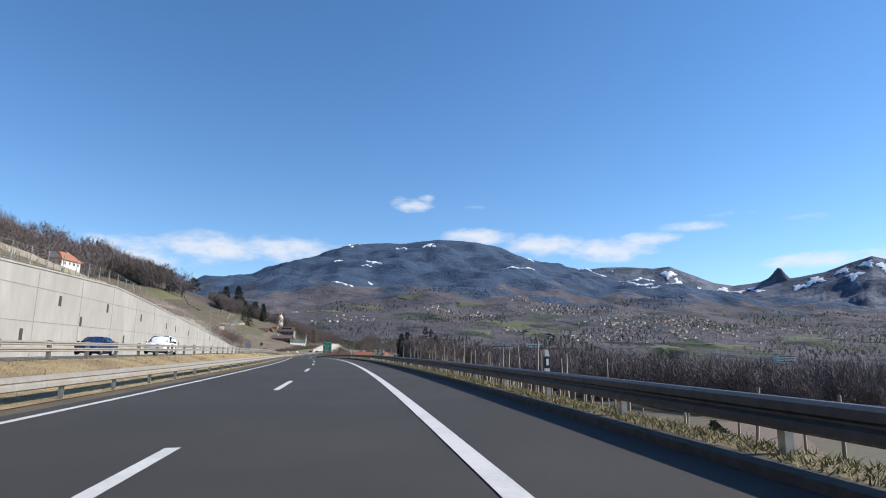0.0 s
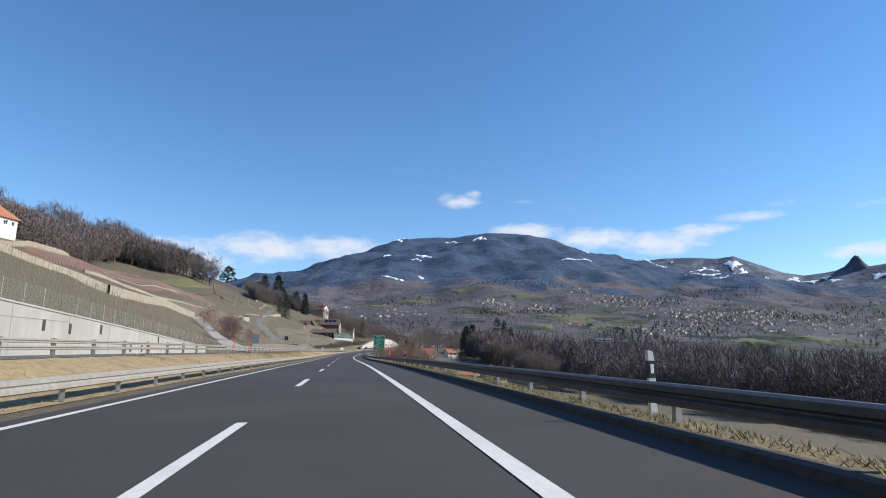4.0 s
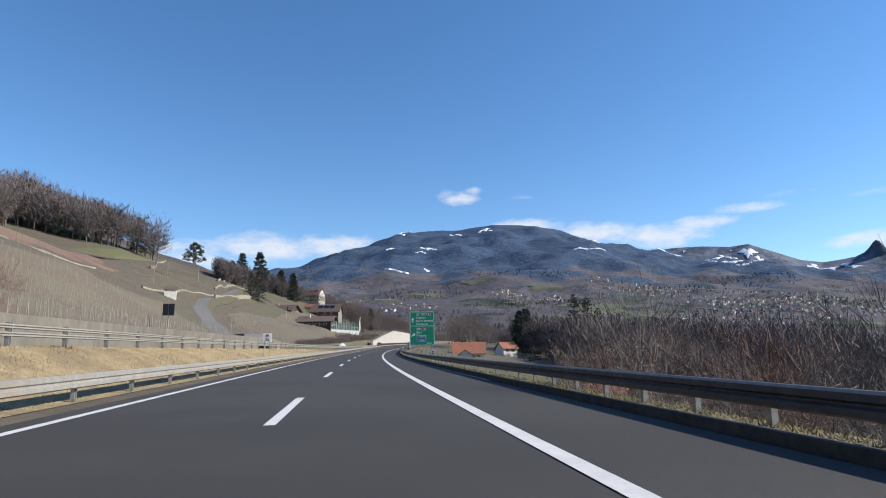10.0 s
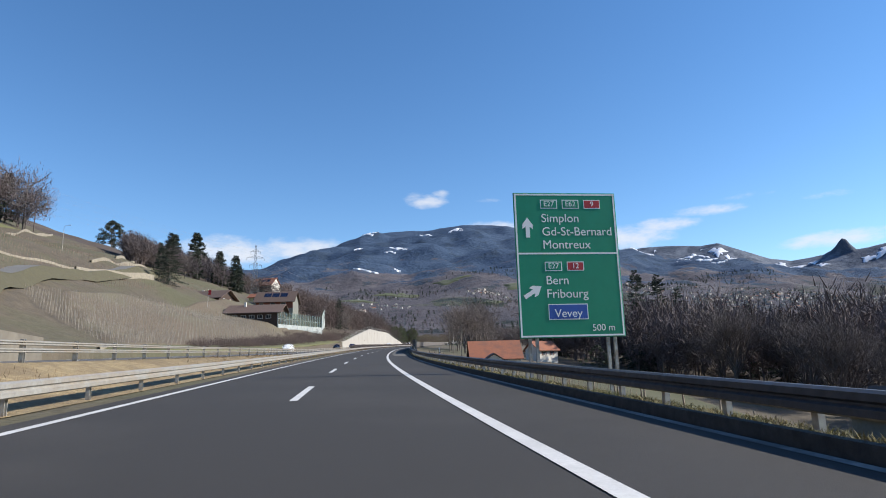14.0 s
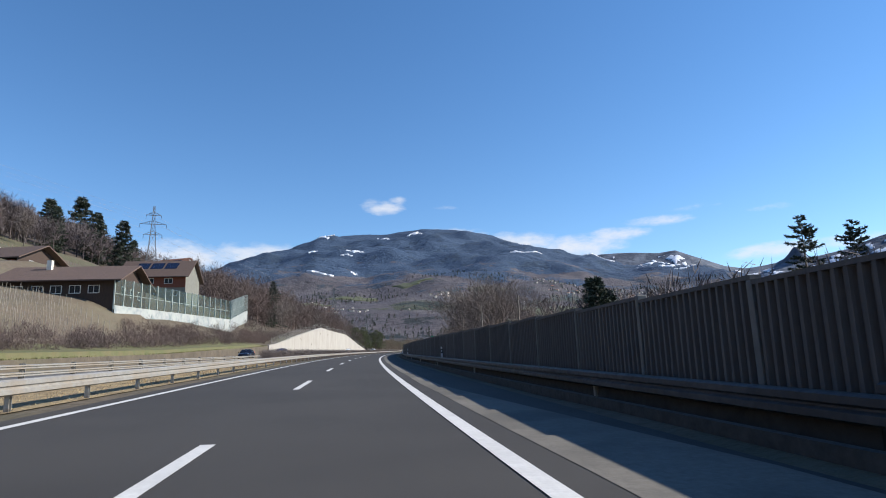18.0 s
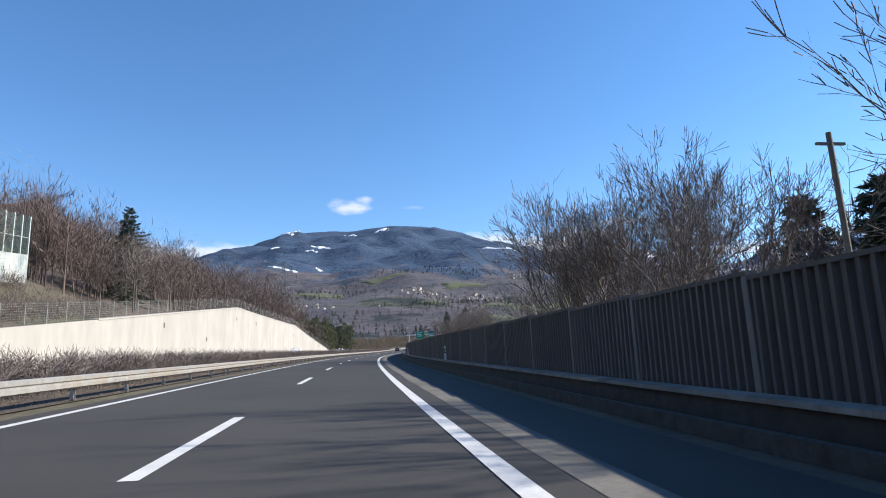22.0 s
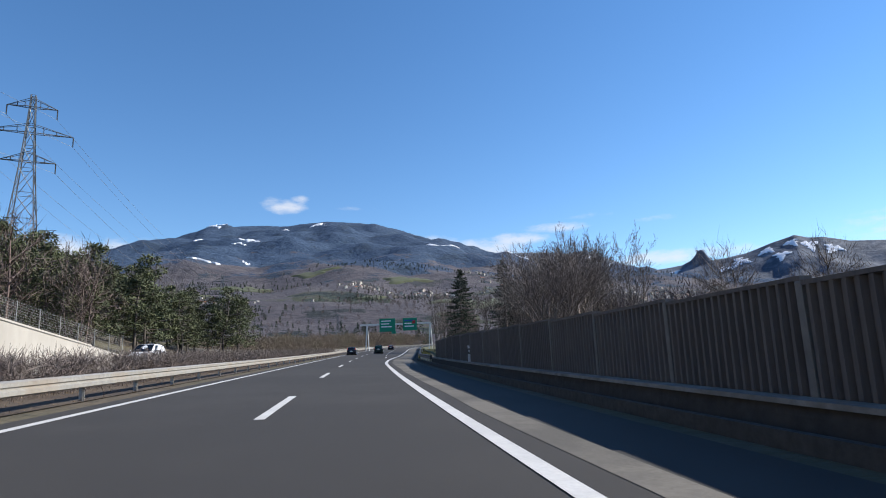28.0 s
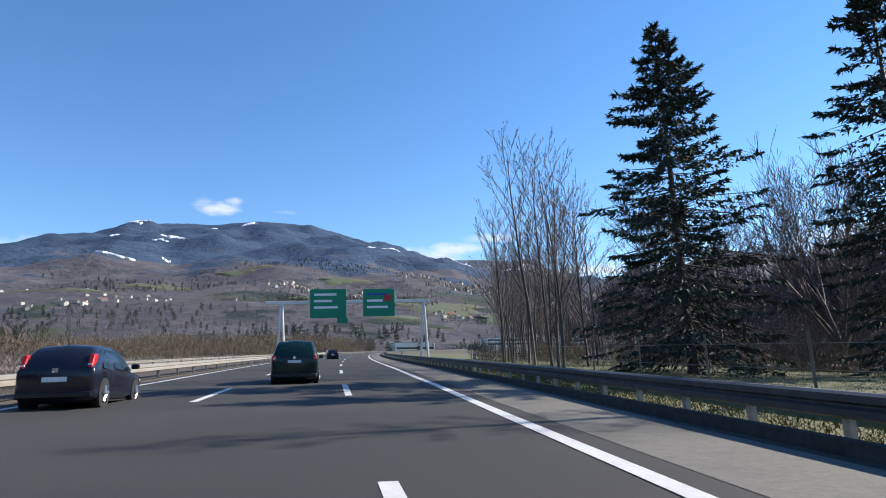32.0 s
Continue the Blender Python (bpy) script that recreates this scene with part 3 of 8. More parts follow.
def range_at(az, u, lift=0.0):
    """A place on the range: azimuth in degrees, 0 at its foot and 1 on its crest."""
    top = np.interp(az, azk, zk)
    tooth = np.interp(az, [30.4, 31.0, 31.35, 31.6, 31.85, 32.1, 32.35, 32.7], [0, 18, 42, 68, 84, 74, 36, 0])
    rr = 3500 + 1080 * u
    z = 180 + (top - 180) * np.where(u < 1, u ** 1.15, 1 - (u - 1) * 2)
    z = z + np.clip(1 - np.abs(u - 0.5) * 1.9, 0.1, 1) * 22 * wob(az * 60, u * 1100, 420, 0.7) + lift + tooth * np.clip((u - 0.955) / 0.03, 0, 1)
    return np.stack([-60 + rr * np.sin(np.radians(az)), 400 + rr * np.cos(np.radians(az)), z], -1)


PR = range_at(AZ2, U2, np.clip(1 - np.abs(U2 - 0.5) * 1.9, 0.05, 1) * np.random.RandomState(5).uniform(-4, 4, U2.shape))
# forest tones blued here to carry the haze of distance
M["alpine"] = material("alpine_slope_hazed", (0.03, 0.045, 0.075), (0.058, 0.075, 0.108), 0.03, 0.95, bump=7.0, bump_scale=0.03,
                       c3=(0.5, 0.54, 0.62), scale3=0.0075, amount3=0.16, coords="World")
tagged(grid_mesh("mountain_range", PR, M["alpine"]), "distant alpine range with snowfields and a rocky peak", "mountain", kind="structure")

# ---- the road ----
def ribbon(name, s, d0, d1, up, mat, parent=None, thick=0.0):
    """A strip along the road from d0 to d1, with a side wall downwards if it has thickness."""
    s = np.asarray(s, float)
    d0, d1, up = (np.broadcast_to(np.asarray(v, float), s.shape) for v in (d0, d1, up))
    cols = [at(s, d0, up - thick), at(s, d0, up), at(s, d1, up), at(s, d1, up - thick)] if thick else [at(s, d0, up), at(s, d1, up)]
    ob = grid_mesh(name, np.stack(cols, 1), mat, smooth=False)
    if parent:
        ob.parent = parent
    return ob


RS = np.arange(-90, 1331, 5.0)
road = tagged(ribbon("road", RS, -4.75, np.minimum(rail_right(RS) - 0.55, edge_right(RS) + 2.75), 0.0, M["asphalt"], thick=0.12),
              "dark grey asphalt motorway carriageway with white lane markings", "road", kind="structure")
tagged(ribbon("road_opposite", RS, -20.6, -10.5, opp_z(RS), M["asphalt_old"], thick=0.12),
       "greyer asphalt carriageway for the other direction", "road", kind="structure")
SH = np.arange(450, 1331, 4.0)
# cut narrow along the barrier, so dark asphalt stands in for its shadow
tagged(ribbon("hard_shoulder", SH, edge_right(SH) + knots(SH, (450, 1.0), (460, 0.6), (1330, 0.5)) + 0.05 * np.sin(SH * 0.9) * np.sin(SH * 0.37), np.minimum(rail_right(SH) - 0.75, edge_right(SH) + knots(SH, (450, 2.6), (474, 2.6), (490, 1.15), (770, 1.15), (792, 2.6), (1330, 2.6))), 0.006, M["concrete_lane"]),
       "pale worn concrete hard shoulder, narrowed where the barrier shadow lies", "road", kind="structure")
LS = np.arange(-90, 1331, 4.0)
tagged(ribbon("edge_line_right", LS, edge_right(LS) - 0.13, edge_right(LS) + 0.13, 0.011, M["paint"]), "wide solid white edge line on asphalt", "road marking", kind="structure")
tagged(ribbon("edge_line_left", LS, -4.2, -3.99, 0.009, M["paint"]), "solid white edge line beside the median", "road marking", kind="structure")
tagged(ribbon("edge_line_opposite", LS, -11.3, -11.12, opp_z(LS) + 0.009, M["paint"]), "solid white edge line of the other carriageway", "road marking", kind="structure")
tagged(ribbon("edge_line_opposite", LS, -19.4, -19.2, opp_z(LS) + 0.009, M["paint"]), "solid white edge line of the other carriageway", "road marking", kind="structure")


def dash(s1, d, up, parent, length=6.0, half=0.1):
    s = np.linspace(s1 - length, s1, 4)
    return ribbon("lane_dash", s, d - half, d + half, up, M["paint"], parent)


for i in range(-4, 72):
    dash(8.8 + 18 * i, -0.15, 0.008, road)
for i in range(0, 16):
    dash(819.9 + 18 * i, 3.82, 0.008, road)
for i in range(-4, 50):
    dash(8.8 + 18 * i, -15.2, opp_z(9.0 + 18 * i) + 0.008, bpy.data.objects["road_opposite"])
KS = np.arange(-90, 1331, 4.0)
KS1 = KS[KS < 1331]
GS_ = KS[(KS > 284) & (KS < 452)]
tagged(ribbon("gutter", GS_, rail_right(GS_) - 0.74, rail_right(GS_) - 0.56, 0.007, M["gutter"]), "pale concrete gutter strip beside the kerb", "gutter", kind="structure")
tagged(ribbon("kerb", KS, rail_right(KS) - knots(KS, (0, 0.52), (170, 0.5), (190, 0.36), (1330, 0.36)), rail_right(KS) - 0.2, knots(KS, (0, 0.1), (170, 0.11), (284, 0.13), (300, 0.17)), M["kerb_stone"], thick=0.3), "low dark concrete kerb at the edge of the hard shoulder", "kerb", kind="structure")
KS = KS[KS < 790]
tagged(ribbon("verge", KS, rail_right(KS) - 0.2, rail_right(KS) + knots(KS, (0, 0.45), (300, 0.4), (330, 0.12), (400, 0.15), (430, 0.45)), 0.1, M["grass_dry"]), "strip of dry grass under the guard rail", "verge", kind="structure")

KE = np.arange(786, 1331, 4.0)
M["verge_green"] = material("verge_green", (0.11, 0.12, 0.045), (0.19, 0.16, 0.075), 2.5, 0.95, bump=0.05, bump_scale=9)
tagged(ribbon("verge", KE, rail_right(KE) - 0.2, rail_right(KE) + 1.6, 0.03, M["verge_green"]), "green and straw-coloured grass strip under the guard rail", "verge", kind="structure")

# ---- walls, rails and barriers along the road ----
def sweep(name, s, prof, mat, loc, parent, closed=True, smooth=False, label=""):
    """A beam along the road; prof: points (d, up) of its section, as functions of s or numbers."""
    s = np.asarray(s, float)
    n, k = len(s), len(prof)
    V = np.stack([at(s, d(s) if callable(d) else d, u(s) if callable(u) else u) for d, u in prof], 1) - np.array(loc)
    faces = []
    kk = k if closed else k - 1
    for i in range(n - 1):
        for j in range(kk):
            faces.append((i * k + j, i * k + (j + 1) % k, (i + 1) * k + (j + 1) % k, (i + 1) * k + j))
    if closed:
        faces.append(tuple(range(k)))
        faces.append(tuple(range((n - 1) * k, n * k))[::-1])
    return mesh_object(name, V.reshape(-1, 3), faces, mat, parent, smooth=smooth, label=label)


def post_mesh(w, dpt, h, mat, name="post"):
    """A rolled steel channel post."""
    bm = bmesh.new()
    t = 0.012
    pts = [(-w / 2, -dpt / 2), (w / 2, -dpt / 2), (w / 2, -dpt / 2 + t), (-w / 2 + t, -dpt / 2 + t), (-w / 2 + t, dpt / 2 - t), (w / 2, dpt / 2 - t), (w / 2, dpt / 2), (-w / 2, dpt / 2)]
    lo = [bm.verts.new((x, y, -0.35)) for x, y in pts]
    hi = [bm.verts.new((x, y, h)) for x, y in pts]
    n = len(pts)
    for i in range(n):
        bm.faces.new((lo[i], lo[(i + 1) % n], hi[(i + 1) % n], hi[i]))
    bm.faces.new(hi)
    me = bpy.data.meshes.new(name)
    bm.to_mesh(me)
    bm.free()
    me.materials.append(mat)
    return me


POST = post_mesh(0.1, 0.12, 0.62, M["steel_post"])
POST_TALL = post_mesh(0.14, 0.16, 0.8, M["steel_post"])


def yaw_at(s):
    return float(np.interp(s, SS, HD))


def guard_rail(s0, s1, dline, side, label, every=4.0, base=0.0, first=None, mat=None, kind="single"):
    """A length of guard rail with its beam and posts. side: 1 when its face looks to the right. dline, base: functions of s."""
    mid = 0.5 * (s0 + s1)
    fd = dline if callable(dline) else (lambda s: np.full(np.shape(s), float(dline)))
    fb = base if callable(base) else (lambda s: np.full(np.shape(s), float(base)))
    loc = at(mid, fd(np.array(mid)), fb(np.array(mid)))
    rail = empty("guard_rail", Matrix.Translation(Vector(loc)), label, "guard rail", "guard rails along the motorway")
    s = np.linspace(s0, s1 + 0.12, max(2, int((s1 - s0) / 3) + 1))
    f = side

    def prof(lo, hi, depth):
        g = (hi - lo)
        pts = [(0.0, lo), (0.07 * f, lo + 0.1 * g), (0.07 * f, lo + 0.36 * g), (0.02 * f, lo + 0.46 * g), (0.02 * f, lo + 0.54 * g),
               (0.07 * f, lo + 0.64 * g), (0.07 * f, lo + 0.9 * g), (0.0, hi), (-depth * f, hi), (-depth * f, lo)]
        return [((lambda q, a=a: fd(q) + a), (lambda q, b=b: fb(q) + b)) for a, b in pts]

    m = mat or M["galvanised"]
    if kind == "single":
        sweep("beam", s, prof(0.36, 0.7, 0.1), m, loc, rail)
    else:
        sweep("beam", s, prof(0.34, 0.5, 0.1), m, loc, rail)
        sweep("beam", s, prof(0.6, 0.76, 0.1), m, loc, rail)
    q = s0 + 0.8 if first is None else first + math.ceil((s0 - first) / every) * every
    while q < s1:
        p = at(q, fd(np.array(q)) - f * (0.14 if kind == "single" else 0.0), fb(np.array(q))) - loc
        share("post", POST if kind == "single" else POST_TALL, Matrix.Translation(Vector(p)) @ Matrix.Rotation(yaw_at(q), 4, "Z"), rail)
        q += every
    return rail


def lengths(a, b, step=40.0):
    n = max(1, round((b - a) / step))
    return [(a + (b - a) * i / n, a + (b - a) * (i + 1) / n) for i in range(n)]


for a, b in lengths(-30, 1040):
    guard_rail(a, b, -5.5, 1, "weathered galvanised guard rail beside the median, dirt on its beam", first=-29.3)
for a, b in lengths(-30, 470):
    guard_rail(a, b, rail_right, -1, "grey steel guard rail on short posts, shade put into its dark face", every=4.0 if b < 210 else 2.0, first=-29.8, mat=M["steel_shaded"])
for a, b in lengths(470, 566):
    guard_rail(a, b, rail_right, -1, "grey steel guard rail in front of the noise barrier", every=16.0, first=-29.8, mat=M["steel_shaded"])
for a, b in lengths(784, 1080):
    guard_rail(a, b, rail_right, -1, "grey steel guard rail beside the grass field", every=2.0, first=-29.3, mat=M["steel_shaded"])
for a, b in lengths(-30, 560):
    guard_rail(a, b, -10.0, 1, "double-beam galvanised guard rail along the other carriageway", every=4.0, first=-28, base=opp_z, kind="double")
for a, b in lengths(800, 1060):
    guard_rail(a, b, -9.6, 1, "double-beam galvanised guard rail along the other carriageway", every=4.0, first=-28, base=opp_z, kind="double")
for a, b in lengths(452, 474, 22):
    guard_rail(a, b, lambda s: rail_right(s) + 0.35 + 0.0 * s, -1, "second guard rail leading to the noise barrier", every=4.0, base=lambda s: 0.12 + 0 * np.asarray(s, float), mat=M["steel_shaded"])


def retaining_wall(name, s0, s1, d, lo, hi, mat, label, thick=0.5):
    """A concrete wall along the road between the heights lo(s) and hi(s)."""
    s = np.arange(s0, s1 + 0.1, 2.0)
    loc = at((s0 + s1) / 2, d, 0)
    w = sweep(name, s, [(d, lo), (d, hi), (d - thick, hi), (d - thick, lo)], mat, loc, None)
    w.matrix_basis = Matrix.Translation(Vector(loc))
    return tagged(w, label, "retaining wall", kind="structure")


def opp_low(s):
    return opp_z(s) - 0.4


wall_1 = retaining_wall("retaining_wall", -60, 212, -21.0, opp_low, lambda s: bank_top(s) + 0.15, M["concrete"], "tall grey concrete retaining wall with formwork joints and drain openings")
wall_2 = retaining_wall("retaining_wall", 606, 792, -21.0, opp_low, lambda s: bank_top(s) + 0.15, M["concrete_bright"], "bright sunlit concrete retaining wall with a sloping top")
wall_3 = retaining_wall("retaining_wall", 262, 412, -21.0, opp_low, lambda s: bank_top(s) + 0.1, M["concrete_stained"], "low stained concrete wall under a vineyard")


def on_wall(wall, s, d, up, w, h, proud, mat, name, label=""):
    p = at(s, d + proud / 2, up)
    loc = wall.matrix_basis.translation
    bm = boxmesh(-proud / 2 - 0.03, proud / 2, -w / 2, w / 2, -h / 2, h / 2)
    ob = part(name, bm, mat, wall, label)
    ob.matrix_basis = Matrix.Translation(Vector(p) - loc) @ Matrix.Rotation(yaw_at(s), 4, "Z")
    return ob


rnd = random.Random(11)
for wall, sa_, sb_, cols in ((wall_1, -20, 205, 34), (wall_2, 640, 785, 8)):
    for i in range(cols):
        s = sa_ + (sb_ - sa_) * (i + rnd.random() * 0.7) / cols
        room = float(bank_top(s) - opp_z(s))
        if room < 1.8:
            continue
        up = float(opp_z(s)) + room * rnd.choice((0.25, 0.45, 0.68, 0.8))
        on_wall(wall, s, -21.0, up, 0.5 if wall is wall_1 else 0.32, 0.85 if wall is wall_1 else 0.6, 0.02, M["concrete_dark"], "drain_cover", "dark grey drain cover")
    # formwork joints
    for k in range(1, 3 if wall is wall_1 else 1):
        up = 2.6 * k
        s = np.arange(sa_, sb_, 2.0)
        s = s[bank_top(s) - opp_z(s) > up + 0.4]
        if len(s) > 4:
            sweep("joint", s, [(-21.004, lambda q, u=up: opp_z(q) + u), (-20.985, lambda q, u=up: opp_z(q) + u), (-20.985, lambda q, u=up: opp_z(q) + u + 0.05), (-21.004, lambda q, u=up: opp_z(q) + u + 0.05)],
                  M["concrete_joint"], tuple(wall.matrix_basis.translation), wall)
    for k in range(int((sb_ - sa_) / 9) if wall is wall_1 else 0):
        s = sa_ + 9 * k
        h = float(bank_top(s) - opp_z(s))
        if h > 1.5:
            on_wall(wall, s, -21.0, float(opp_z(s)) + h / 2, 0.05, h - 0.1, 0.012, M["concrete_joint"], "joint")
    # coping along the top
    s = np.arange(sa_ - 10, sb_ + 1, 2.0)
    sweep("coping", s, [(-20.93, lambda q: bank_top(q) + 0.1), (-20.93, lambda q: bank_top(q) + 0.24), (-21.6, lambda q: bank_top(q) + 0.24), (-21.6, lambda q: bank_top(q) + 0.1)],
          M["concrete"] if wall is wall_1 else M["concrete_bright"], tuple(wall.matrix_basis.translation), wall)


def wire_fence(name, s0, s1, d, base, height, label, every=3.0, mesh_step=0.25, post_mat=None, wires=9, tilt=0.0):
    """Posts with a wire netting between them."""
    loc = at((s0 + s1) / 2, d, 0)
    f = empty(name, Matrix.Translation(Vector(loc)), label, "fence", "wire fences")
    bm = bmesh.new()
    rod(bm, (0, 0, -0.3), (0, 0, height), 0.035, n=6)
    me = bpy.data.meshes.new("post")
    bm.to_mesh(me)
    bm.free()
    me.materials.append(post_mat or M["wire"])
    q = s0
    while q <= s1:
        share("post", me, Matrix.Translation(Vector(at(q, d, base(q)) - loc)), f)
        q += every
    s = np.arange(s0, s1 + 0.01, every)
    verts, faces = [], []
    r = 0.006
    for i in range(wires):
        u = height * (i + 0.5) / wires
        P = at(s, d, base(s) + u) - loc
        for k in range(len(s) - 1):
            n = len(verts)
            for p in (P[k], P[k + 1]):
                verts += [p + np.array((0, 0, -r)), p + np.array((0, 0, r))]
            faces.append((n, n + 1, n + 3, n + 2))
    if mesh_step:
        for q in np.arange(s0, s1, mesh_step):
            p = at(q, d, base(q)) - loc
            n = len(verts)
            a = np.array((math.sin(-yaw_at(q)), math.cos(yaw_at(q)), 0)) * r
            verts += [p - a, p + a, p + a + (0, 0, height), p - a + (0, 0, height)]
            faces.append((n, n + 1, n + 2, n + 3))
    mesh_object("netting", verts, faces, M["wire"], f)
    return f


for a, b in lengths(-45, 210, 50):
    wire_fence("wire_fence", a, b, -21.35, lambda q: bank_top(q) + 0.2, 1.6, "wire netting fence on the top of the concrete wall", every=3.0, mesh_step=0.22)
for a, b in lengths(610, 792, 60):
    wire_fence("wire_fence", a, b, -21.35, lambda q: bank_top(q) + 0.2, 1.6, "wire netting fence on the top of the bright wall", every=3.0, mesh_step=0.22)
wire_fence("field_fence", 800, 880, 13.9, lambda q: ground_up(q, 13.9), 1.75, "wooden post and wire fence along the grass field", every=4.0, mesh_step=0, post_mat=M["wood_grey"], wires=3)
wire_fence("garden_fence", 398, 446, 9.6, lambda q: ground_up(q, 9.6) - 0.5, 1.5, "wire mesh fence on steel posts below the road", every=2.4, mesh_step=0.15, wires=10)

# ---- the noise barrier ----
RIB = bmesh.new()
n_rib, pw = 18, 3.82
prof = []
for i in range(n_rib):
    x0 = pw * i / n_rib
    w = pw / n_rib
    prof += [(x0 + 0.06 * w, 0.0), (x0 + 0.2 * w, -0.09), (x0 + 0.5 * w, -0.09), (x0 + 0.64 * w, 0.0)]
prof.append((pw, 0.0))
lo_v = [RIB.verts.new((y, x - pw / 2, 0.0)) for x, y in prof]
hi_v = [RIB.verts.new((y, x - pw / 2, 1.0)) for x, y in prof]
for i in range(len(prof) - 1):
    RIB.faces.new((lo_v[i], lo_v[i + 1], hi_v[i + 1], hi_v[i]))
box(RIB, 0.02, 0.1, -pw / 2, pw / 2, 0.0, 1.0)
box(RIB, -0.1, 0.1, -pw / 2, pw / 2, 1.0, 1.035)
panel_me = bpy.data.meshes.new("panel")
RIB.to_mesh(panel_me)
RIB.free()
panel_me.materials.append(M["barrier_panel"])
pb = bmesh.new()
box(pb, -0.11, 0.11, -0.07, 0.07, 0.0, 1.0, bevel=0.01)
bpost_me = bpy.data.meshes.new("post")
pb.to_mesh(pb and bpost_me)
pb.free()
bpost_me.materials.append(M["barrier_post"])
BAR_D = 8.05


def barrier_top(s):
    return knots(s, (468, 2.12), (472, 2.22), (520, 2.26), (560, 2.24), (660, 2.2), (770, 2.1), (786, 1.85))


def noise_barrier(k0, k1):
    mid = 468.7 + 4 * (k0 + k1) / 2
    loc = at(mid, BAR_D, 0)
    nb = empty("noise_barrier", Matrix.Translation(Vector(loc)), "dark brown ribbed metal noise barrier on a low concrete wall", "noise barrier", "lengths of noise barrier")
    for k in range(k0, k1):
        s = 468.7 + 4 * k
        lo = 0.1 if s < 560 else 0.3
        top = float(barrier_top(s + 2)) - lo
        p = at(s + 2, BAR_D, lo) - loc
        share("panel", panel_me, Matrix.Translation(Vector(p)) @ Matrix.Rotation(yaw_at(s + 2), 4, "Z") @ Matrix(((1, 0, 0, 0), (0, 1, 0, 0), (0, float(at(s + 4, BAR_D, 0)[2] - at(s, BAR_D, 0)[2]) / 4, 1, 0), (0, 0, 0, 1))) @ Matrix.Diagonal((1, 1.045, top, 1)), nb)
        tall = 0.14 if k in (3, 20, 47, 48) else 0.03
        share("post", bpost_me, Matrix.Translation(Vector(at(s, BAR_D, -0.2) - loc)) @ Matrix.Rotation(yaw_at(s), 4, "Z") @ Matrix.Diagonal((1, 1, top + lo + 0.2 + tall, 1)), nb)
    return nb


for k in range(0, 79, 10):
    noise_barrier(k, min(k + 10, 79))
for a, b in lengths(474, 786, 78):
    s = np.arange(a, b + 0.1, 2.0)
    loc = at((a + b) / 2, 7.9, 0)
    # face coloured near black to deepen the shade under the panels
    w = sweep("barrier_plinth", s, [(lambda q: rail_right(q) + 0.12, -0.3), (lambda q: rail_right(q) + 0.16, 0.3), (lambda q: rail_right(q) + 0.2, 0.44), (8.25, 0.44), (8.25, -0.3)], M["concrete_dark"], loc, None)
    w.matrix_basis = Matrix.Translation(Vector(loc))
    tagged(w, "low concrete wall under the noise barrier, darkened for shade", "wall", kind="structure")

for a, b in lengths(474, 786, 78):
    s = np.arange(a, b + 0.1, 2.0)
    loc = at((a + b) / 2, 7.9, 0)
    w = sweep("barrier_ledge", s, [(lambda q: rail_right(q) + 0.1, 0.445), (lambda q: rail_right(q) + 0.1, 0.52), (7.9, 0.53), (7.9, 0.445)], M["ledge"], loc, None)
    w.matrix_basis = Matrix.Translation(Vector(loc))
    tagged(w, "narrow pale concrete ledge along the foot of the noise barrier", "ledge", kind="structure")

# ---- delineators, the emergency phone, signs ----
dl = empty("delineator", stand(15.5, 7.1, 0), "black and white delineator post with a reflector behind the guard rail", "delineator", "delineator posts")
bm = bmesh.new()
prism(bm, [(-0.06, -0.3), (0.06, -0.3), (0.06, 1.0), (0.03, 1.18), (-0.06, 1.2)], -0.05, 0.05)
part("post", bm, M["white_steel"], dl)
bm = boxmesh(-0.064, 0.064, -0.054, 0.054, 0.72, 1.02)
part("band", bm, M["black"], dl, "black band")
bm = boxmesh(-0.03, 0.03, -0.06, -0.05, 0.8, 0.96)
part("reflector", bm, M["white_sign"], dl, "white reflector")
for k in range(1, 20):
    if k in (3, 16):
        continue
    s = 15.5 + 50 * k
    off = 7.75 if 480 < s < 790 else float(rail_right(s)) + 0.4
    if 480 < s < 790:
        s -= 1.5
    copy_thing(dl, stand(s, off, 0.25 if 480 < s < 790 else 0.0))
rd = empty("delineator", stand(166, float(rail_right(166)) + 0.4, 0), "white delineator post with a red top behind the guard rail", "delineator", "delineator posts")
bm = bmesh.new()
prism(bm, [(-0.07, -0.3), (0.07, -0.3), (0.07, 1.1), (0.03, 1.3), (-0.07, 1.33)], -0.06, 0.06)
part("post", bm, M["white_steel"], rd)
part("band", boxmesh(-0.074, 0.074, -0.064, 0.064, 0.75, 1.05), M["black"], rd, "black band")
part("cap", boxmesh(-0.074, 0.0, -0.064, 0.064, 1.06, 1.3), M["red_sign"], rd, "red reflector cap")


def text_part(body, size, mat, parent, m, name="lettering", align="LEFT", label=""):
    """Flat lettering as a mesh."""
    cu = bpy.data.curves.new(name, "FONT")
    cu.body, cu.size, cu.align_x, cu.extrude = body, size, align, 0.004
    tmp = bpy.data.objects.new("tmp", cu)
    scene.collection.objects.link(tmp)
    me = bpy.data.meshes.new_from_object(tmp.evaluated_get(bpy.context.evaluated_depsgraph_get()))
    bpy.data.objects.remove(tmp)
    bpy.data.curves.remove(cu)
    me.materials.clear()
    me.materials.append(mat)
    ob = new(name, me)
    ob.parent, ob.matrix_basis = parent, m
    if label:
        ob["label"] = label
    return ob


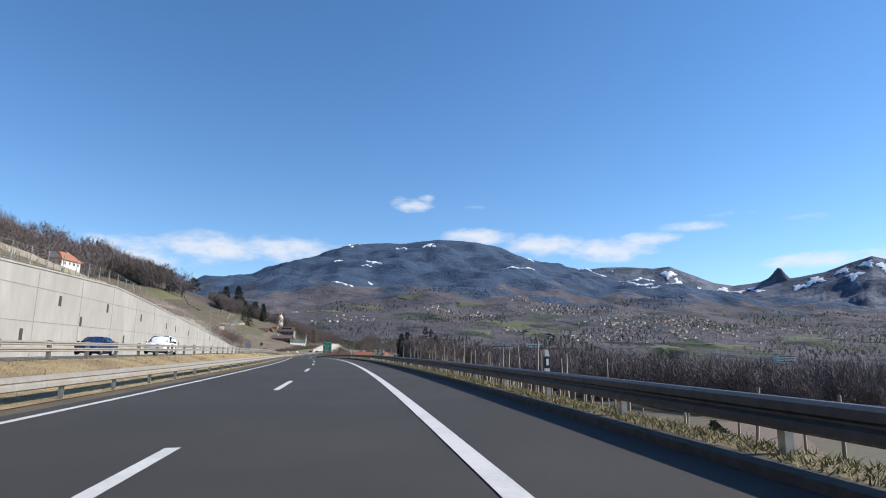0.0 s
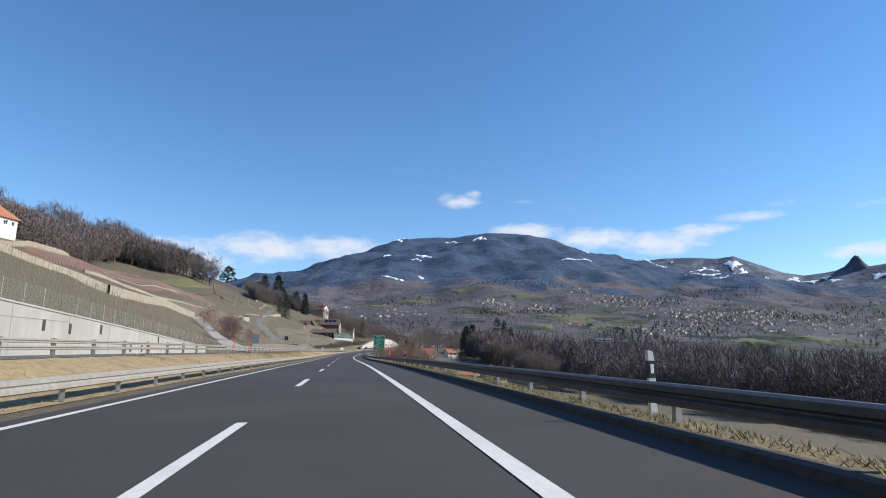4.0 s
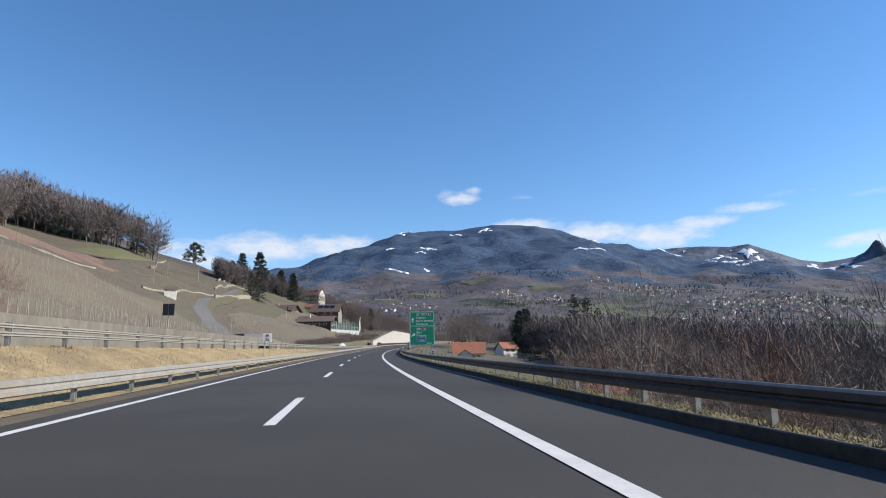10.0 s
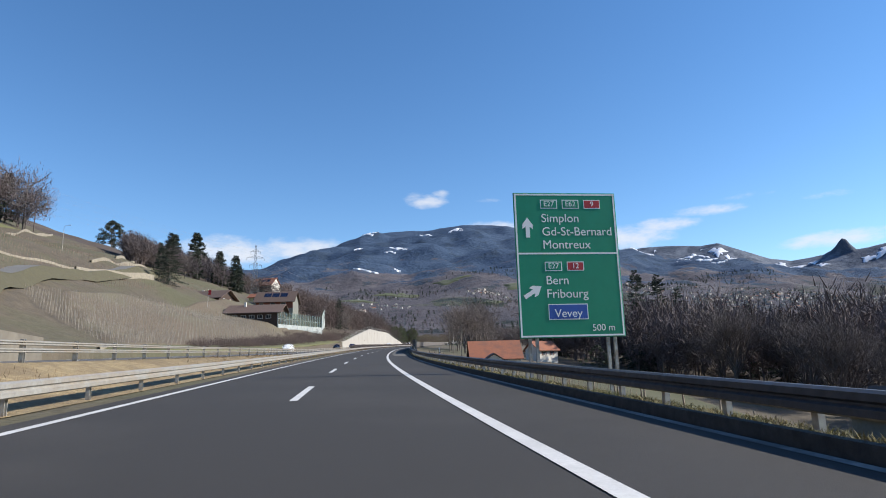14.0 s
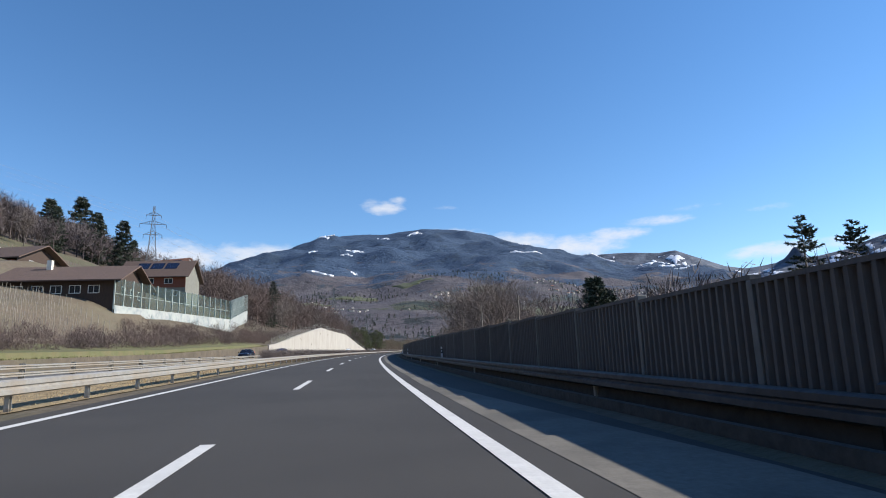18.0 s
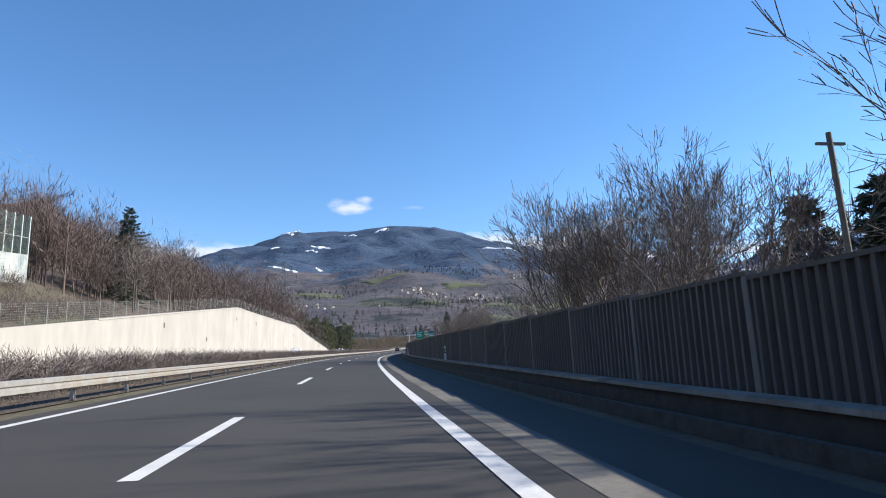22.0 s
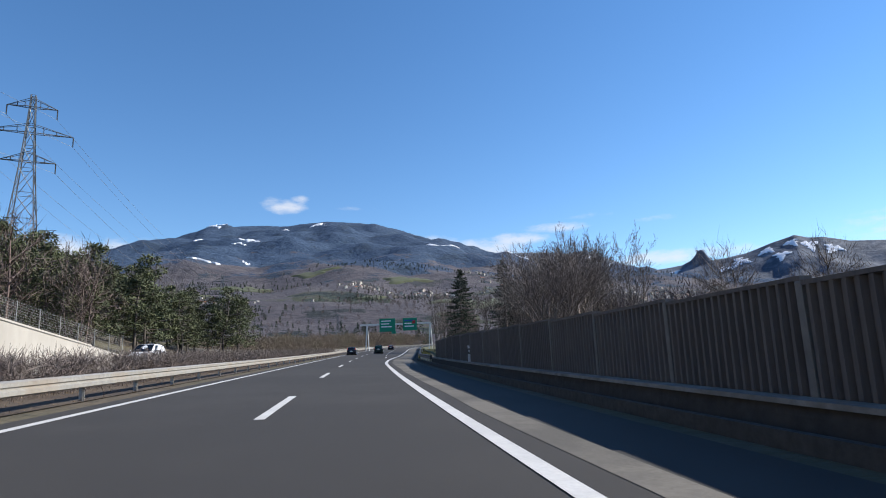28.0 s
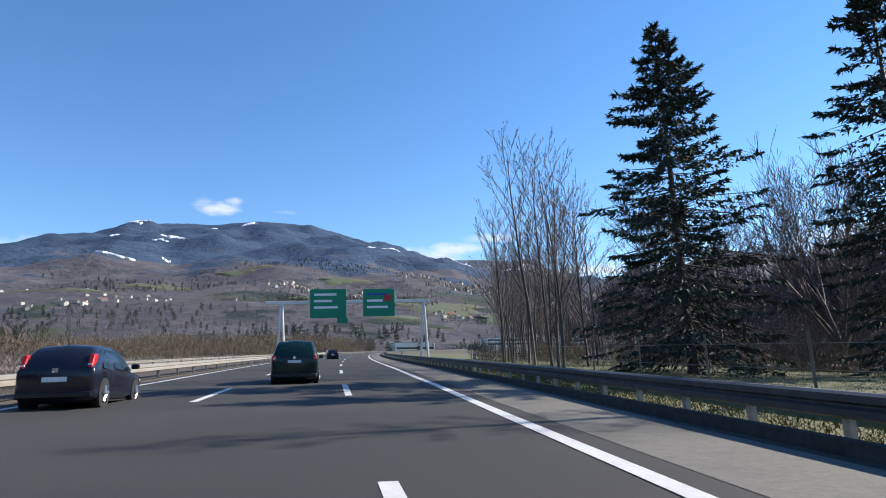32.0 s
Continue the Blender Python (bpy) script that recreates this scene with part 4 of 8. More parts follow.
FACE = Matrix.Rotation(radians(90), 4, "X")      # lettering that looks along -y
sos = empty("emergency_phone", stand(205.5, 8.45, 0) @ Matrix.Diagonal((0.62, 0.62, 0.9, 1)), "orange-red emergency phone pillar lettered SOS behind the guard rail", "emergency phone")
bm = bmesh.new()
prof = [(0.27, 0.0, -0.6), (0.27, 0.0, 0.6), (0.38, 0.0, 2.1), (0.4, 0.0, 2.12), (0.4, 0.0, 2.28)]
rings = []
for hw, _, z in prof:
    rings.append([bm.verts.new((sx * hw, sy * hw * 0.9, z)) for sx, sy in ((-1, -1), (1, -1), (1, 1), (-1, 1))])
for r0, r1 in zip(rings, rings[1:]):
    for i in range(4):
        bm.faces.new((r0[i], r0[(i + 1) % 4], r1[(i + 1) % 4], r1[i]))
bm.faces.new(rings[-1])
bmesh.ops.bevel(bm, geom=list(bm.edges), offset=0.012, segments=1, affect="EDGES")
part("pillar", bm, M["orange"], sos)
for ch, z in (("S", 1.78), ("O", 1.42), ("S", 1.06)):
    text_part(ch, 0.42, M["white_sign"], sos, Matrix.Translation((0, -0.255 - 0.066 * (z + 0.1 - 0.6) - 0.025, z)) @ Matrix.Rotation(radians(-3.8), 4, "X") @ FACE, align="CENTER", label="white letter")

# the big direction sign
SX = 5.2
sg = empty("direction_sign", stand(393.5, 11.5, -0.4), "large green motorway direction sign with white border on steel posts", "road sign")
Z0, Z1 = 2.0, 9.1
bm = bmesh.new()
box(bm, -SX / 2, SX / 2, -0.03, 0.03, Z0, Z1, bevel=0.02)
part("board", bm, M["green_sign"], sg)
for x0, x1, z0, z1 in ((-SX / 2 + 0.05, -SX / 2 + 0.13, Z0 + 0.05, Z1 - 0.05), (SX / 2 - 0.13, SX / 2 - 0.05, Z0 + 0.05, Z1 - 0.05),
                       (-SX / 2 + 0.13, SX / 2 - 0.13, Z0 + 0.05, Z0 + 0.13), (-SX / 2 + 0.13, SX / 2 - 0.13, Z1 - 0.13, Z1 - 0.05), (-SX / 2 + 0.13, SX / 2 - 0.13, 6.02, 6.1)):
    part("border", boxmesh(x0, x1, -0.038, -0.032, z0, z1), M["white_sign"], sg, "white border strip")
for x in (-2.1, -1.75, 1.75, 2.1):
    bm = bmesh.new()
    box(bm, x - 0.07, x + 0.07, 0.06, 0.2, -2.5, Z1 - 0.4)
    part("post", bm, M["steel_post"], sg)


def sign_text(parent, body, x, z, size, mat, y=-0.036):
    text_part(body, size, mat, parent, Matrix.Translation((x, y, z)) @ FACE @ Matrix.Diagonal((1.0, 1.0, 1.0, 1)))


def plate(parent, x0, x1, z0, z1, mat, rim, body, size, ink):
    part("plate", boxmesh(x0, x1, -0.04, -0.032, z0, z1), rim, parent, "plate rim")
    part("plate", boxmesh(x0 + 0.04, x1 - 0.04, -0.046, -0.041, z0 + 0.04, z1 - 0.04), mat, parent)
    text_part(body, size, ink, parent, Matrix.Translation(((x0 + x1) / 2, -0.05, z0 + 0.12)) @ FACE, align="CENTER")


plate(sg, -1.25, -0.4, 8.3, 8.75, M["green_sign"], M["white_sign"], "E27", 0.36, M["white_sign"])
plate(sg, -0.15, 0.7, 8.3, 8.75, M["green_sign"], M["white_sign"], "E62", 0.36, M["white_sign"])
plate(sg, 0.95, 1.8, 8.3, 8.75, M["red_sign"], M["white_sign"], "9", 0.36, M["white_sign"])
for body, z in (("Simplon", 7.62), ("Gd-St-Bernard", 6.95), ("Montreux", 6.3)):
    sign_text(sg, body, -1.25, z, 0.6, M["white_sign"])
plate(sg, -1.2, -0.35, 5.2, 5.65, M["green_sign"], M["white_sign"], "E27", 0.36, M["white_sign"])
plate(sg, -0.1, 0.75, 5.2, 5.65, M["red_sign"], M["white_sign"], "12", 0.36, M["white_sign"])
for body, z in (("Bern", 4.55), ("Fribourg", 3.9)):
    sign_text(sg, body, -1.2, z, 0.6, M["white_sign"])
plate(sg, -1.15, 0.8, 2.85, 3.6, M["blue_sign"], M["white_sign"], "Vevey", 0.56, M["white_sign"])
sign_text(sg, "500 m", 0.95, 2.3, 0.45, M["white_sign"])


def arrow(parent, x, z, turn):
    bm = bmesh.new()
    pts = [(-0.1, -0.5), (0.1, -0.5), (0.1, 0.05), (0.26, -0.08), (0.26, 0.14), (0.0, 0.5), (-0.26, 0.14), (-0.26, -0.08), (-0.1, 0.05)]
    prism(bm, pts, -0.042, -0.033)
    ob = part("arrow", bm, M["white_sign"], parent, "white arrow")
    ob.matrix_basis = Matrix.Translation((x, 0, z)) @ Matrix.Rotation(radians(turn), 4, "Y")


arrow(sg, -1.95, 7.35, 0)
arrow(sg, -1.85, 4.2, 58)

# the gantry with its two signs
gt = empty("sign_gantry", stand(915, 0, 0), "white steel gantry with two green signs over the motorway", "sign gantry")
for x in (-4.2, 14.5):
    for dy, lean in ((-0.0, -0.55), (0.0, 0.55)):
        bm = bmesh.new()
        rod(bm, (x + lean * 0.9, 0, -0.5), (x + 0.15 * lean, 0, 7.6), 0.16, 0.14, n=8)
        part("leg", bm, M["white_steel"], gt)
bm = bmesh.new()
box(bm, -6.2, 15.3, -0.2, 0.2, 7.4, 7.85, bevel=0.03)
part("crossbeam", bm, M["white_steel"], gt)
for x0, x1, z0, z1 in ((-0.5, 4.2, 5.5, 9.35), (6.4, 10.6, 5.6, 9.3)):
    bd = part("board", boxmesh(x0, x1, -0.36, -0.28, z0, z1, bevel=0.02), M["green_sign"], gt, "green sign board")
    for i in range(3):
        z = z1 - 0.9 - 0.85 * i
        wd = (x1 - x0) * (0.62, 0.5, 0.66)[i]
        part("bar", boxmesh(x0 + 0.5, x0 + 0.5 + wd, -0.375, -0.362, z, z + 0.3), M["white_sign"] if (i or x0 < 5) else M["blue_sign"], bd)
part("disc", boxmesh(9.2, 10.1, -0.375, -0.362, 7.6, 8.5), M["red_sign"], gt, "red square mark")
part("tab", boxmesh(3.0, 4.4, -0.36, -0.3, 4.8, 5.5), M["green_sign"], gt, "small green tab")

# the kilometre board in the median, and signs by the other carriageway
km = empty("kilometre_board", stand(322, -7.5, float(ground_up(322, -7.5))), "small white board with a red emblem and the number 26", "road sign")
part("board", boxmesh(-0.42, 0.42, -0.02, 0.02, 1.35, 2.15, bevel=0.01), M["white_sign"], km)
part("emblem", boxmesh(-0.14, 0.14, -0.03, -0.022, 1.85, 2.05), M["red_sign"], km, "red emblem")
text_part("26", 0.4, M["black"], km, Matrix.Translation((0, -0.026, 1.45)) @ FACE, align="CENTER")
for x in (-0.25, 0.25):
    bm = bmesh.new()
    rod(bm, (x, 0.04, -0.3), (x, 0.04, 2.0), 0.03)
    part("post", bm, M["steel_post"], km)
for s, d, w, z0, z1, lab in ((275, -22.2, 2.2, 3.6, 6.0, "grey backs of two road signs on a steel post"), (339, -21.9, 1.4, 5.2, 6.6, "dark back of a road sign on a tall post")):
    q = empty("road_sign", stand(s, d, 0), lab, "road sign", "signs seen from behind")
    half = w / 2
    for i in range(2):
        part("board", boxmesh(-half + i * half + 0.03, i * half - 0.03, -0.03, 0.02, z0, z1, bevel=0.01), M["grey_back"] if s < 300 else M["black"], q)
    bm = bmesh.new()
    rod(bm, (0, 0.08, float(ground_up(s, d)) - 0.4), (0, 0.08, z1), 0.07)
    part("post", bm, M["steel_post"], q)
for s, d in ((176, -10.6), (187, -10.6), (258, -10.6)):
    q = empty("marker_pole", stand(s, d, float(opp_z(s))), "orange marker pole at the edge of the other carriageway", "marker pole", "orange marker poles")
    bm = bmesh.new()
    rod(bm, (0, 0, -0.2), (0, 0, 1.5), 0.05, n=8)
    part("pole", bm, M["orange"], q)
    part("foot", boxmesh(-0.15, 0.15, -0.15, 0.15, 0.0, 0.06), M["black"], q)

# ---- trees and shrubs ----
def fast_mesh(name, V, F, mat, index=None):
    """A mesh from arrays of corners and of triangles or quads."""
    V, F = np.asarray(V, np.float32), np.asarray(F, np.int32)
    me = bpy.data.meshes.new(name)
    me.vertices.add(len(V))
    me.vertices.foreach_set("co", V.reshape(-1))
    me.loops.add(F.size)
    me.loops.foreach_set("vertex_index", F.reshape(-1))
    me.polygons.add(len(F))
    me.polygons.foreach_set("loop_start", np.arange(0, F.size, F.shape[1], dtype=np.int32))
    if index is not None:
        me.polygons.foreach_set("material_index", np.asarray(index, np.int32))
    me.update(calc_edges=True)
    for mm in (mat if isinstance(mat, (list, tuple)) else [mat]):
        me.materials.append(mm)
    return me


def tubes(seg, sides=3):
    """Tapered tubes for rows of (start, end, radius at start, radius at end)."""
    A, B = seg[:, 0:3], seg[:, 3:6]
    r0, r1 = seg[:, 6], seg[:, 7]
    D = B - A
    D = D / (np.linalg.norm(D, axis=1, keepdims=True) + 1e-9)
    ref = np.where(np.abs(D[:, 2:3]) > 0.9, np.array([[1.0, 0, 0]]), np.array([[0, 0, 1.0]]))
    U = np.cross(D, ref)
    U /= np.linalg.norm(U, axis=1, keepdims=True) + 1e-9
    W = np.cross(D, U)
    n = len(seg)
    V = np.empty((n, 2, sides, 3))
    for i in range(sides):
        a = 2 * math.pi * i / sides
        o = U * math.cos(a) + W * math.sin(a)
        V[:, 0, i] = A + o * r0[:, None]
        V[:, 1, i] = B + o * r1[:, None]
    base = (np.arange(n) * 2 * sides)[:, None]
    F = []
    for i in range(sides):
        j = (i + 1) % sides
        F.append(np.concatenate([base + i, base + j, base + sides + j, base + sides + i], 1))
    return V.reshape(-1, 3), np.concatenate(F, 0)


def slivers(seg):
    """Flat tapered twigs for the same rows, turned at random."""
    A, B = seg[:, 0:3], seg[:, 3:6]
    r = np.random.RandomState(len(seg) % 1000)
    D = B - A
    D = D / (np.linalg.norm(D, axis=1, keepdims=True) + 1e-9)
    U = np.cross(D, r.normal(0, 1, D.shape))
    U /= np.linalg.norm(U, axis=1, keepdims=True) + 1e-9
    w0, w1 = seg[:, 6:7] * 1.15, seg[:, 7:8] * 1.15
    V = np.stack([A - U * w0, A + U * w0, B + U * w1, B - U * w1], 1).reshape(-1, 3)
    return V, np.arange(len(V)).reshape(-1, 4)


def limbs(S, sides=(5, 3)):
    """Tubes for stem and limbs, flat twigs beyond."""
    lev = S[:, 8]
    out, n = [], 0
    for sel, f in ((lev == 0, lambda q: tubes(q, sides[0])), ((lev == 1) | (lev == 2), lambda q: tubes(q, sides[1])), (lev > 2, slivers)):
        if sel.any():
            out.append(f(S[sel]))
    Vs, Fs = [], []
    for V, F in out:
        Vs.append(V)
        Fs.append(F + n)
        n += len(V)
    return np.concatenate(Vs), np.concatenate(Fs)


def grow(seed, height, levels, spread=0.75, start=0.22, trunk=0.02, fork=0.5, kids=(9, 6, 6, 5), lift=0.25, ratio=0.55, wig=0.1, stems=1, lean=0.3):
    """Limbs of a bare tree: rows of start, end, radii and level."""
    r = np.random.RandomState(seed)
    out = []

    def limb(p, v, length, rad, lev):
        nseg = (6, 5, 4, 3, 2)[min(lev, 4)]
        q, d = p.copy(), v / np.linalg.norm(v)
        step = length / nseg
        nodes = []
        for i in range(nseg):
            ra = rad * (1 - 0.8 * i / nseg)
            rb = rad * (1 - 0.8 * (i + 1) / nseg)
            d = d + r.normal(0, wig * (0.5 if lev == 0 else 1), 3) + np.array([0, 0, lift * (0.15 if lev == 0 else 0.3)])
            d /= np.linalg.norm(d)
            e = q + d * step
            out.append((*q, *e, ra, rb, lev))
            nodes.append((q.copy(), e.copy(), d.copy(), rb))
            q = e
        if lev + 1 < levels:
            k = kids[min(lev, len(kids) - 1)]
            for c in range(k):
                f = (start if lev == 0 else 0.15) + (1 - (start if lev == 0 else 0.15)) * (c + r.rand()) / k
                i = min(int(f * nseg), nseg - 1)
                a, b, dd, rr = nodes[i]
                pos = a + (b - a) * (f * nseg - i)
                ang = r.uniform(0, 2 * math.pi)
                side = np.cross(dd, np.array([math.cos(ang), math.sin(ang), 0.31]))
                side /= np.linalg.norm(side) + 1e-9
                nd = dd * (1 - spread) + side * spread + np.array([0, 0, lift])
                ln = length * ratio * (1.15 - 0.55 * f) * r.uniform(0.75, 1.25)
                limb(pos, nd, ln, max(rad * (1 - 0.75 * f) * fork, 0.006), lev + 1)

    for s in range(stems):
        a = 2 * math.pi * s / stems + r.rand()
        lean_ = 0.0 if stems == 1 else lean * r.uniform(0.5, 1.2)
        limb(np.array([0.12 * stems * math.cos(a) * (stems > 1), 0.12 * stems * math.sin(a) * (stems > 1), -0.3]),
             np.array([lean_ * math.cos(a), lean_ * math.sin(a), 1.0]), height * r.uniform(0.85, 1.0), height * trunk / math.sqrt(stems), 0)
    S = np.array(out)
    k = height / (S[:, 5].max())
    S[:, [2, 5]] *= k
    return S


def vase(seed, height, mains=6, levels=7, open_=34.0, bole=0.13, thick=0.0135, keep=0.82, side=2):
    """Limbs of a broad bare tree that forks again and again into an upswept rounded crown: rows as in grow()."""
    r = np.random.RandomState(seed)
    out = []

    def turn_off(d, deg):
        a = np.cross(d, r.normal(0, 1, 3))
        a /= np.linalg.norm(a) + 1e-9
        return d * math.cos(radians(deg)) + a * math.sin(radians(deg))

    def limb(p, d, ln, rad, lev):
        n = 4 if lev <= 2 else 3 if lev <= 4 else 2
        q, v = p.copy(), d / np.linalg.norm(d)
        spots = []
        for i in range(n):
            v = v + r.normal(0, 0.075, 3) + np.array([0, 0, 0.06])
            v /= np.linalg.norm(v)
            e = q + v * ln / n
            out.append((*q, *e, rad * (1 - 0.32 * i / n), rad * (1 - 0.32 * (i + 1) / n), lev))
            spots.append((e.copy(), v.copy()))
            q = e
        if lev >= levels:
            return
        for k in range(3 if r.rand() < 0.32 else 2):
            limb(q, turn_off(v, r.uniform(10, 27)), ln * keep * r.uniform(0.75, 1.15), rad * 0.6, lev + 1)
        if lev >= 2:
            for k in range(1 if lev == 2 else side):
                e, w = spots[r.randint(0, n)]
                far = min(levels, lev + 2)
                limb(e, turn_off(w, r.uniform(30, 58)), ln * 0.55 * r.uniform(0.6, 1.2), rad * 0.32, max(far, levels - 2))

    foot, top = np.array([0, 0, -0.4]), np.array([r.normal(0, 0.02), r.normal(0, 0.02), bole]) * height
    out.append((*foot, *top, height * thick * 1.15, height * thick, 0))
    first = height * (1 - bole) / sum(keep ** i for i in range(levels)) * 1.05
    for k in range(mains):
        a = 2 * math.pi * (k + r.uniform(-0.3, 0.3)) / mains
        tilt = radians(open_ * (0.15 if k == 0 else r.uniform(0.55, 1.1)))
        limb(top * r.uniform(0.72, 1.0), np.array([math.sin(tilt) * math.cos(a), math.sin(tilt) * math.sin(a), math.cos(tilt)]), first * r.uniform(0.85, 1.1), height * thick * (0.62 if k else 0.75), 1)
    S = np.array(out)
    k = height / S[:, 5].max()
    S[:, :6] *= k
    return S


def tree_thing(name, S, mats, label, category="tree", group="", min_r=0.0, sides=(6, 3)):
    """A bare tree from limbs: a trunk with its limbs, and a crown of twigs."""
    t = empty(name, Matrix(), label, category, group)
    S = S.copy()
    S[:, 6:8] = np.maximum(S[:, 6:8], min_r)
    low = S[:, 8] <= 1
    for nm, sel, mt in (("trunk", low, mats[0]), ("crown", ~low, mats[1])):
        if sel.any():
            V, F = limbs(S[sel], sides) if nm == "crown" else tubes(S[sel], sides[0])
            ob = new(nm, fast_mesh(nm, V, F, mt))
            ob.parent = t
    return t


def conifer(seed, height, width, rows, per, bits, droop=0.35, bare=0.06, taper=0.95, sparse=1.0, size=1.0, needle=0.16):
    """Branch flakes of a spruce or fir: triangles; and its trunk and limbs."""
    r = np.random.RandomState(seed)
    V, seg = [], [(0, 0, -0.4, 0, 0, height * 0.98, height * 0.016, 0.02)]
    lop = r.uniform(0, 6.28)
    for i in range(rows):
        for b in range(per):
            if r.rand() > sparse:
                continue
            f = (i + r.rand() * 1.6) / rows
            if f > 0.985:
                f = r.uniform(0.5, 0.985)
            z = height * (bare + (1 - bare) * f)
            a = 2 * math.pi * (b + r.rand()) / per + i
            wave = 1 + 0.16 * math.sin(3 * a + lop + 9 * f) + 0.14 * math.sin(21 * f + 2 * a)
            ln = (width * 0.5 * ((1 - f) ** taper) + 0.1) * wave * r.uniform(0.6, 1.12)
            out = np.array([math.cos(a), math.sin(a), 0.0])
            tip = np.array([0, 0, z]) + out * ln + np.array([0, 0, -droop * ln * (1 - 0.9 * f) + 0.3 * ln * f])
            root = np.array([0, 0, z + 0.02 * ln])
            seg.append((*root, *tip, 0.012 * height * (1 - f) * 0.25 + 0.012, 0.006))
            side = np.array([-out[1], out[0], 0])
            spread = 0.2 * ln
            for k in range(int(bits * min(1.0, ln / 1.6)) + 3):
                g = r.rand() ** 0.6 * 0.95 + 0.08
                c = root + (tip - root) * g + side * r.normal(0, spread * (1.1 - g)) + np.array([0, 0, -0.2 * droop * ln * math.sin(math.pi * min(g, 1))])
                w = needle * size * height / 10 * r.uniform(0.7, 1.4)
                q = out * r.uniform(0.0, 0.9) + side * r.uniform(-0.7, 0.7) + np.array([0, 0, r.uniform(-0.9, 0.1) + 0.5 * f])
                q /= np.linalg.norm(q) + 1e-9
                h = np.cross(q, r.normal(0, 1, 3))
                h /= np.linalg.norm(h) + 1e-9
                V.append((c - h * w * 0.3, c + h * w * 0.3, c + q * w * 1.5))
    V = np.array(V).reshape(-1, 3)
    return V, np.arange(len(V)).reshape(-1, 3), np.array(seg)


def conifer_thing(name, data, mat, label, category="conifer", group=""):
    V, F, seg = data
    t = empty(name, Matrix(), label, category, group)
    tv, tf = tubes(seg, 4)
    o = new("trunk", fast_mesh("trunk", tv, tf, M["bark"]))
    o.parent = t
    o = new("crown", fast_mesh("crown", V, F, mat))
    o.parent = t
    return t


def pine(seed, height, width, clumps, bits, crown=0.35, needle=0.2):
    """A pine: bent limbs that carry rounded clumps of needles."""
    r = np.random.RandomState(seed)
    V, seg = [], []
    q = np.array([0, 0, -0.4])
    for i in range(6):
        e = q + np.array([r.normal(0, 0.02) * height, r.normal(0, 0.02) * height, height * 0.16])
        seg.append((*q, *e, height * 0.018 * (1 - i / 7), height * 0.018 * (1 - (i + 1) / 7)))
        q = e
    for c in range(clumps):
        f = crown + (1 - crown) * (c + r.rand()) / clumps
        a = r.uniform(0, 2 * math.pi)
        reach = width * 0.5 * math.sin(math.pi * min(0.98, 0.28 + 0.72 * (f - crown) / (1 - crown))) ** 0.7 * r.uniform(0.35, 1.0)
        root = np.array([0, 0, height * f * 0.93])
        mid = root + np.array([math.cos(a) * reach, math.sin(a) * reach, r.uniform(-0.02, 0.07) * height])
        seg.append((*root, *mid, height * 0.006, 0.02))
        rad = height * r.uniform(0.05, 0.085)
        for k in range(bits):
            d = r.normal(0, 1, 3)
            d /= np.linalg.norm(d)
            d[2] *= 0.6
            c0 = mid + d * rad * r.uniform(0.3, 1.0)
            w = needle * height / 10 * r.uniform(0.6, 1.3)
            qv = d + r.normal(0, 0.5, 3)
            qv /= np.linalg.norm(qv)
            h = np.cross(qv, r.normal(0, 1, 3))
            h /= np.linalg.norm(h) + 1e-9
            V.append((c0 - h * w * 0.3, c0 + h * w * 0.3, c0 + qv * w * 1.4))
    V = np.array(V).reshape(-1, 3)
    return V, np.arange(len(V)).reshape(-1, 3), np.array(seg)


def tri_faces(F):
    return np.concatenate([F[:, [0, 1, 2]], F[:, [0, 2, 3]]]) if F.shape[1] == 4 else F


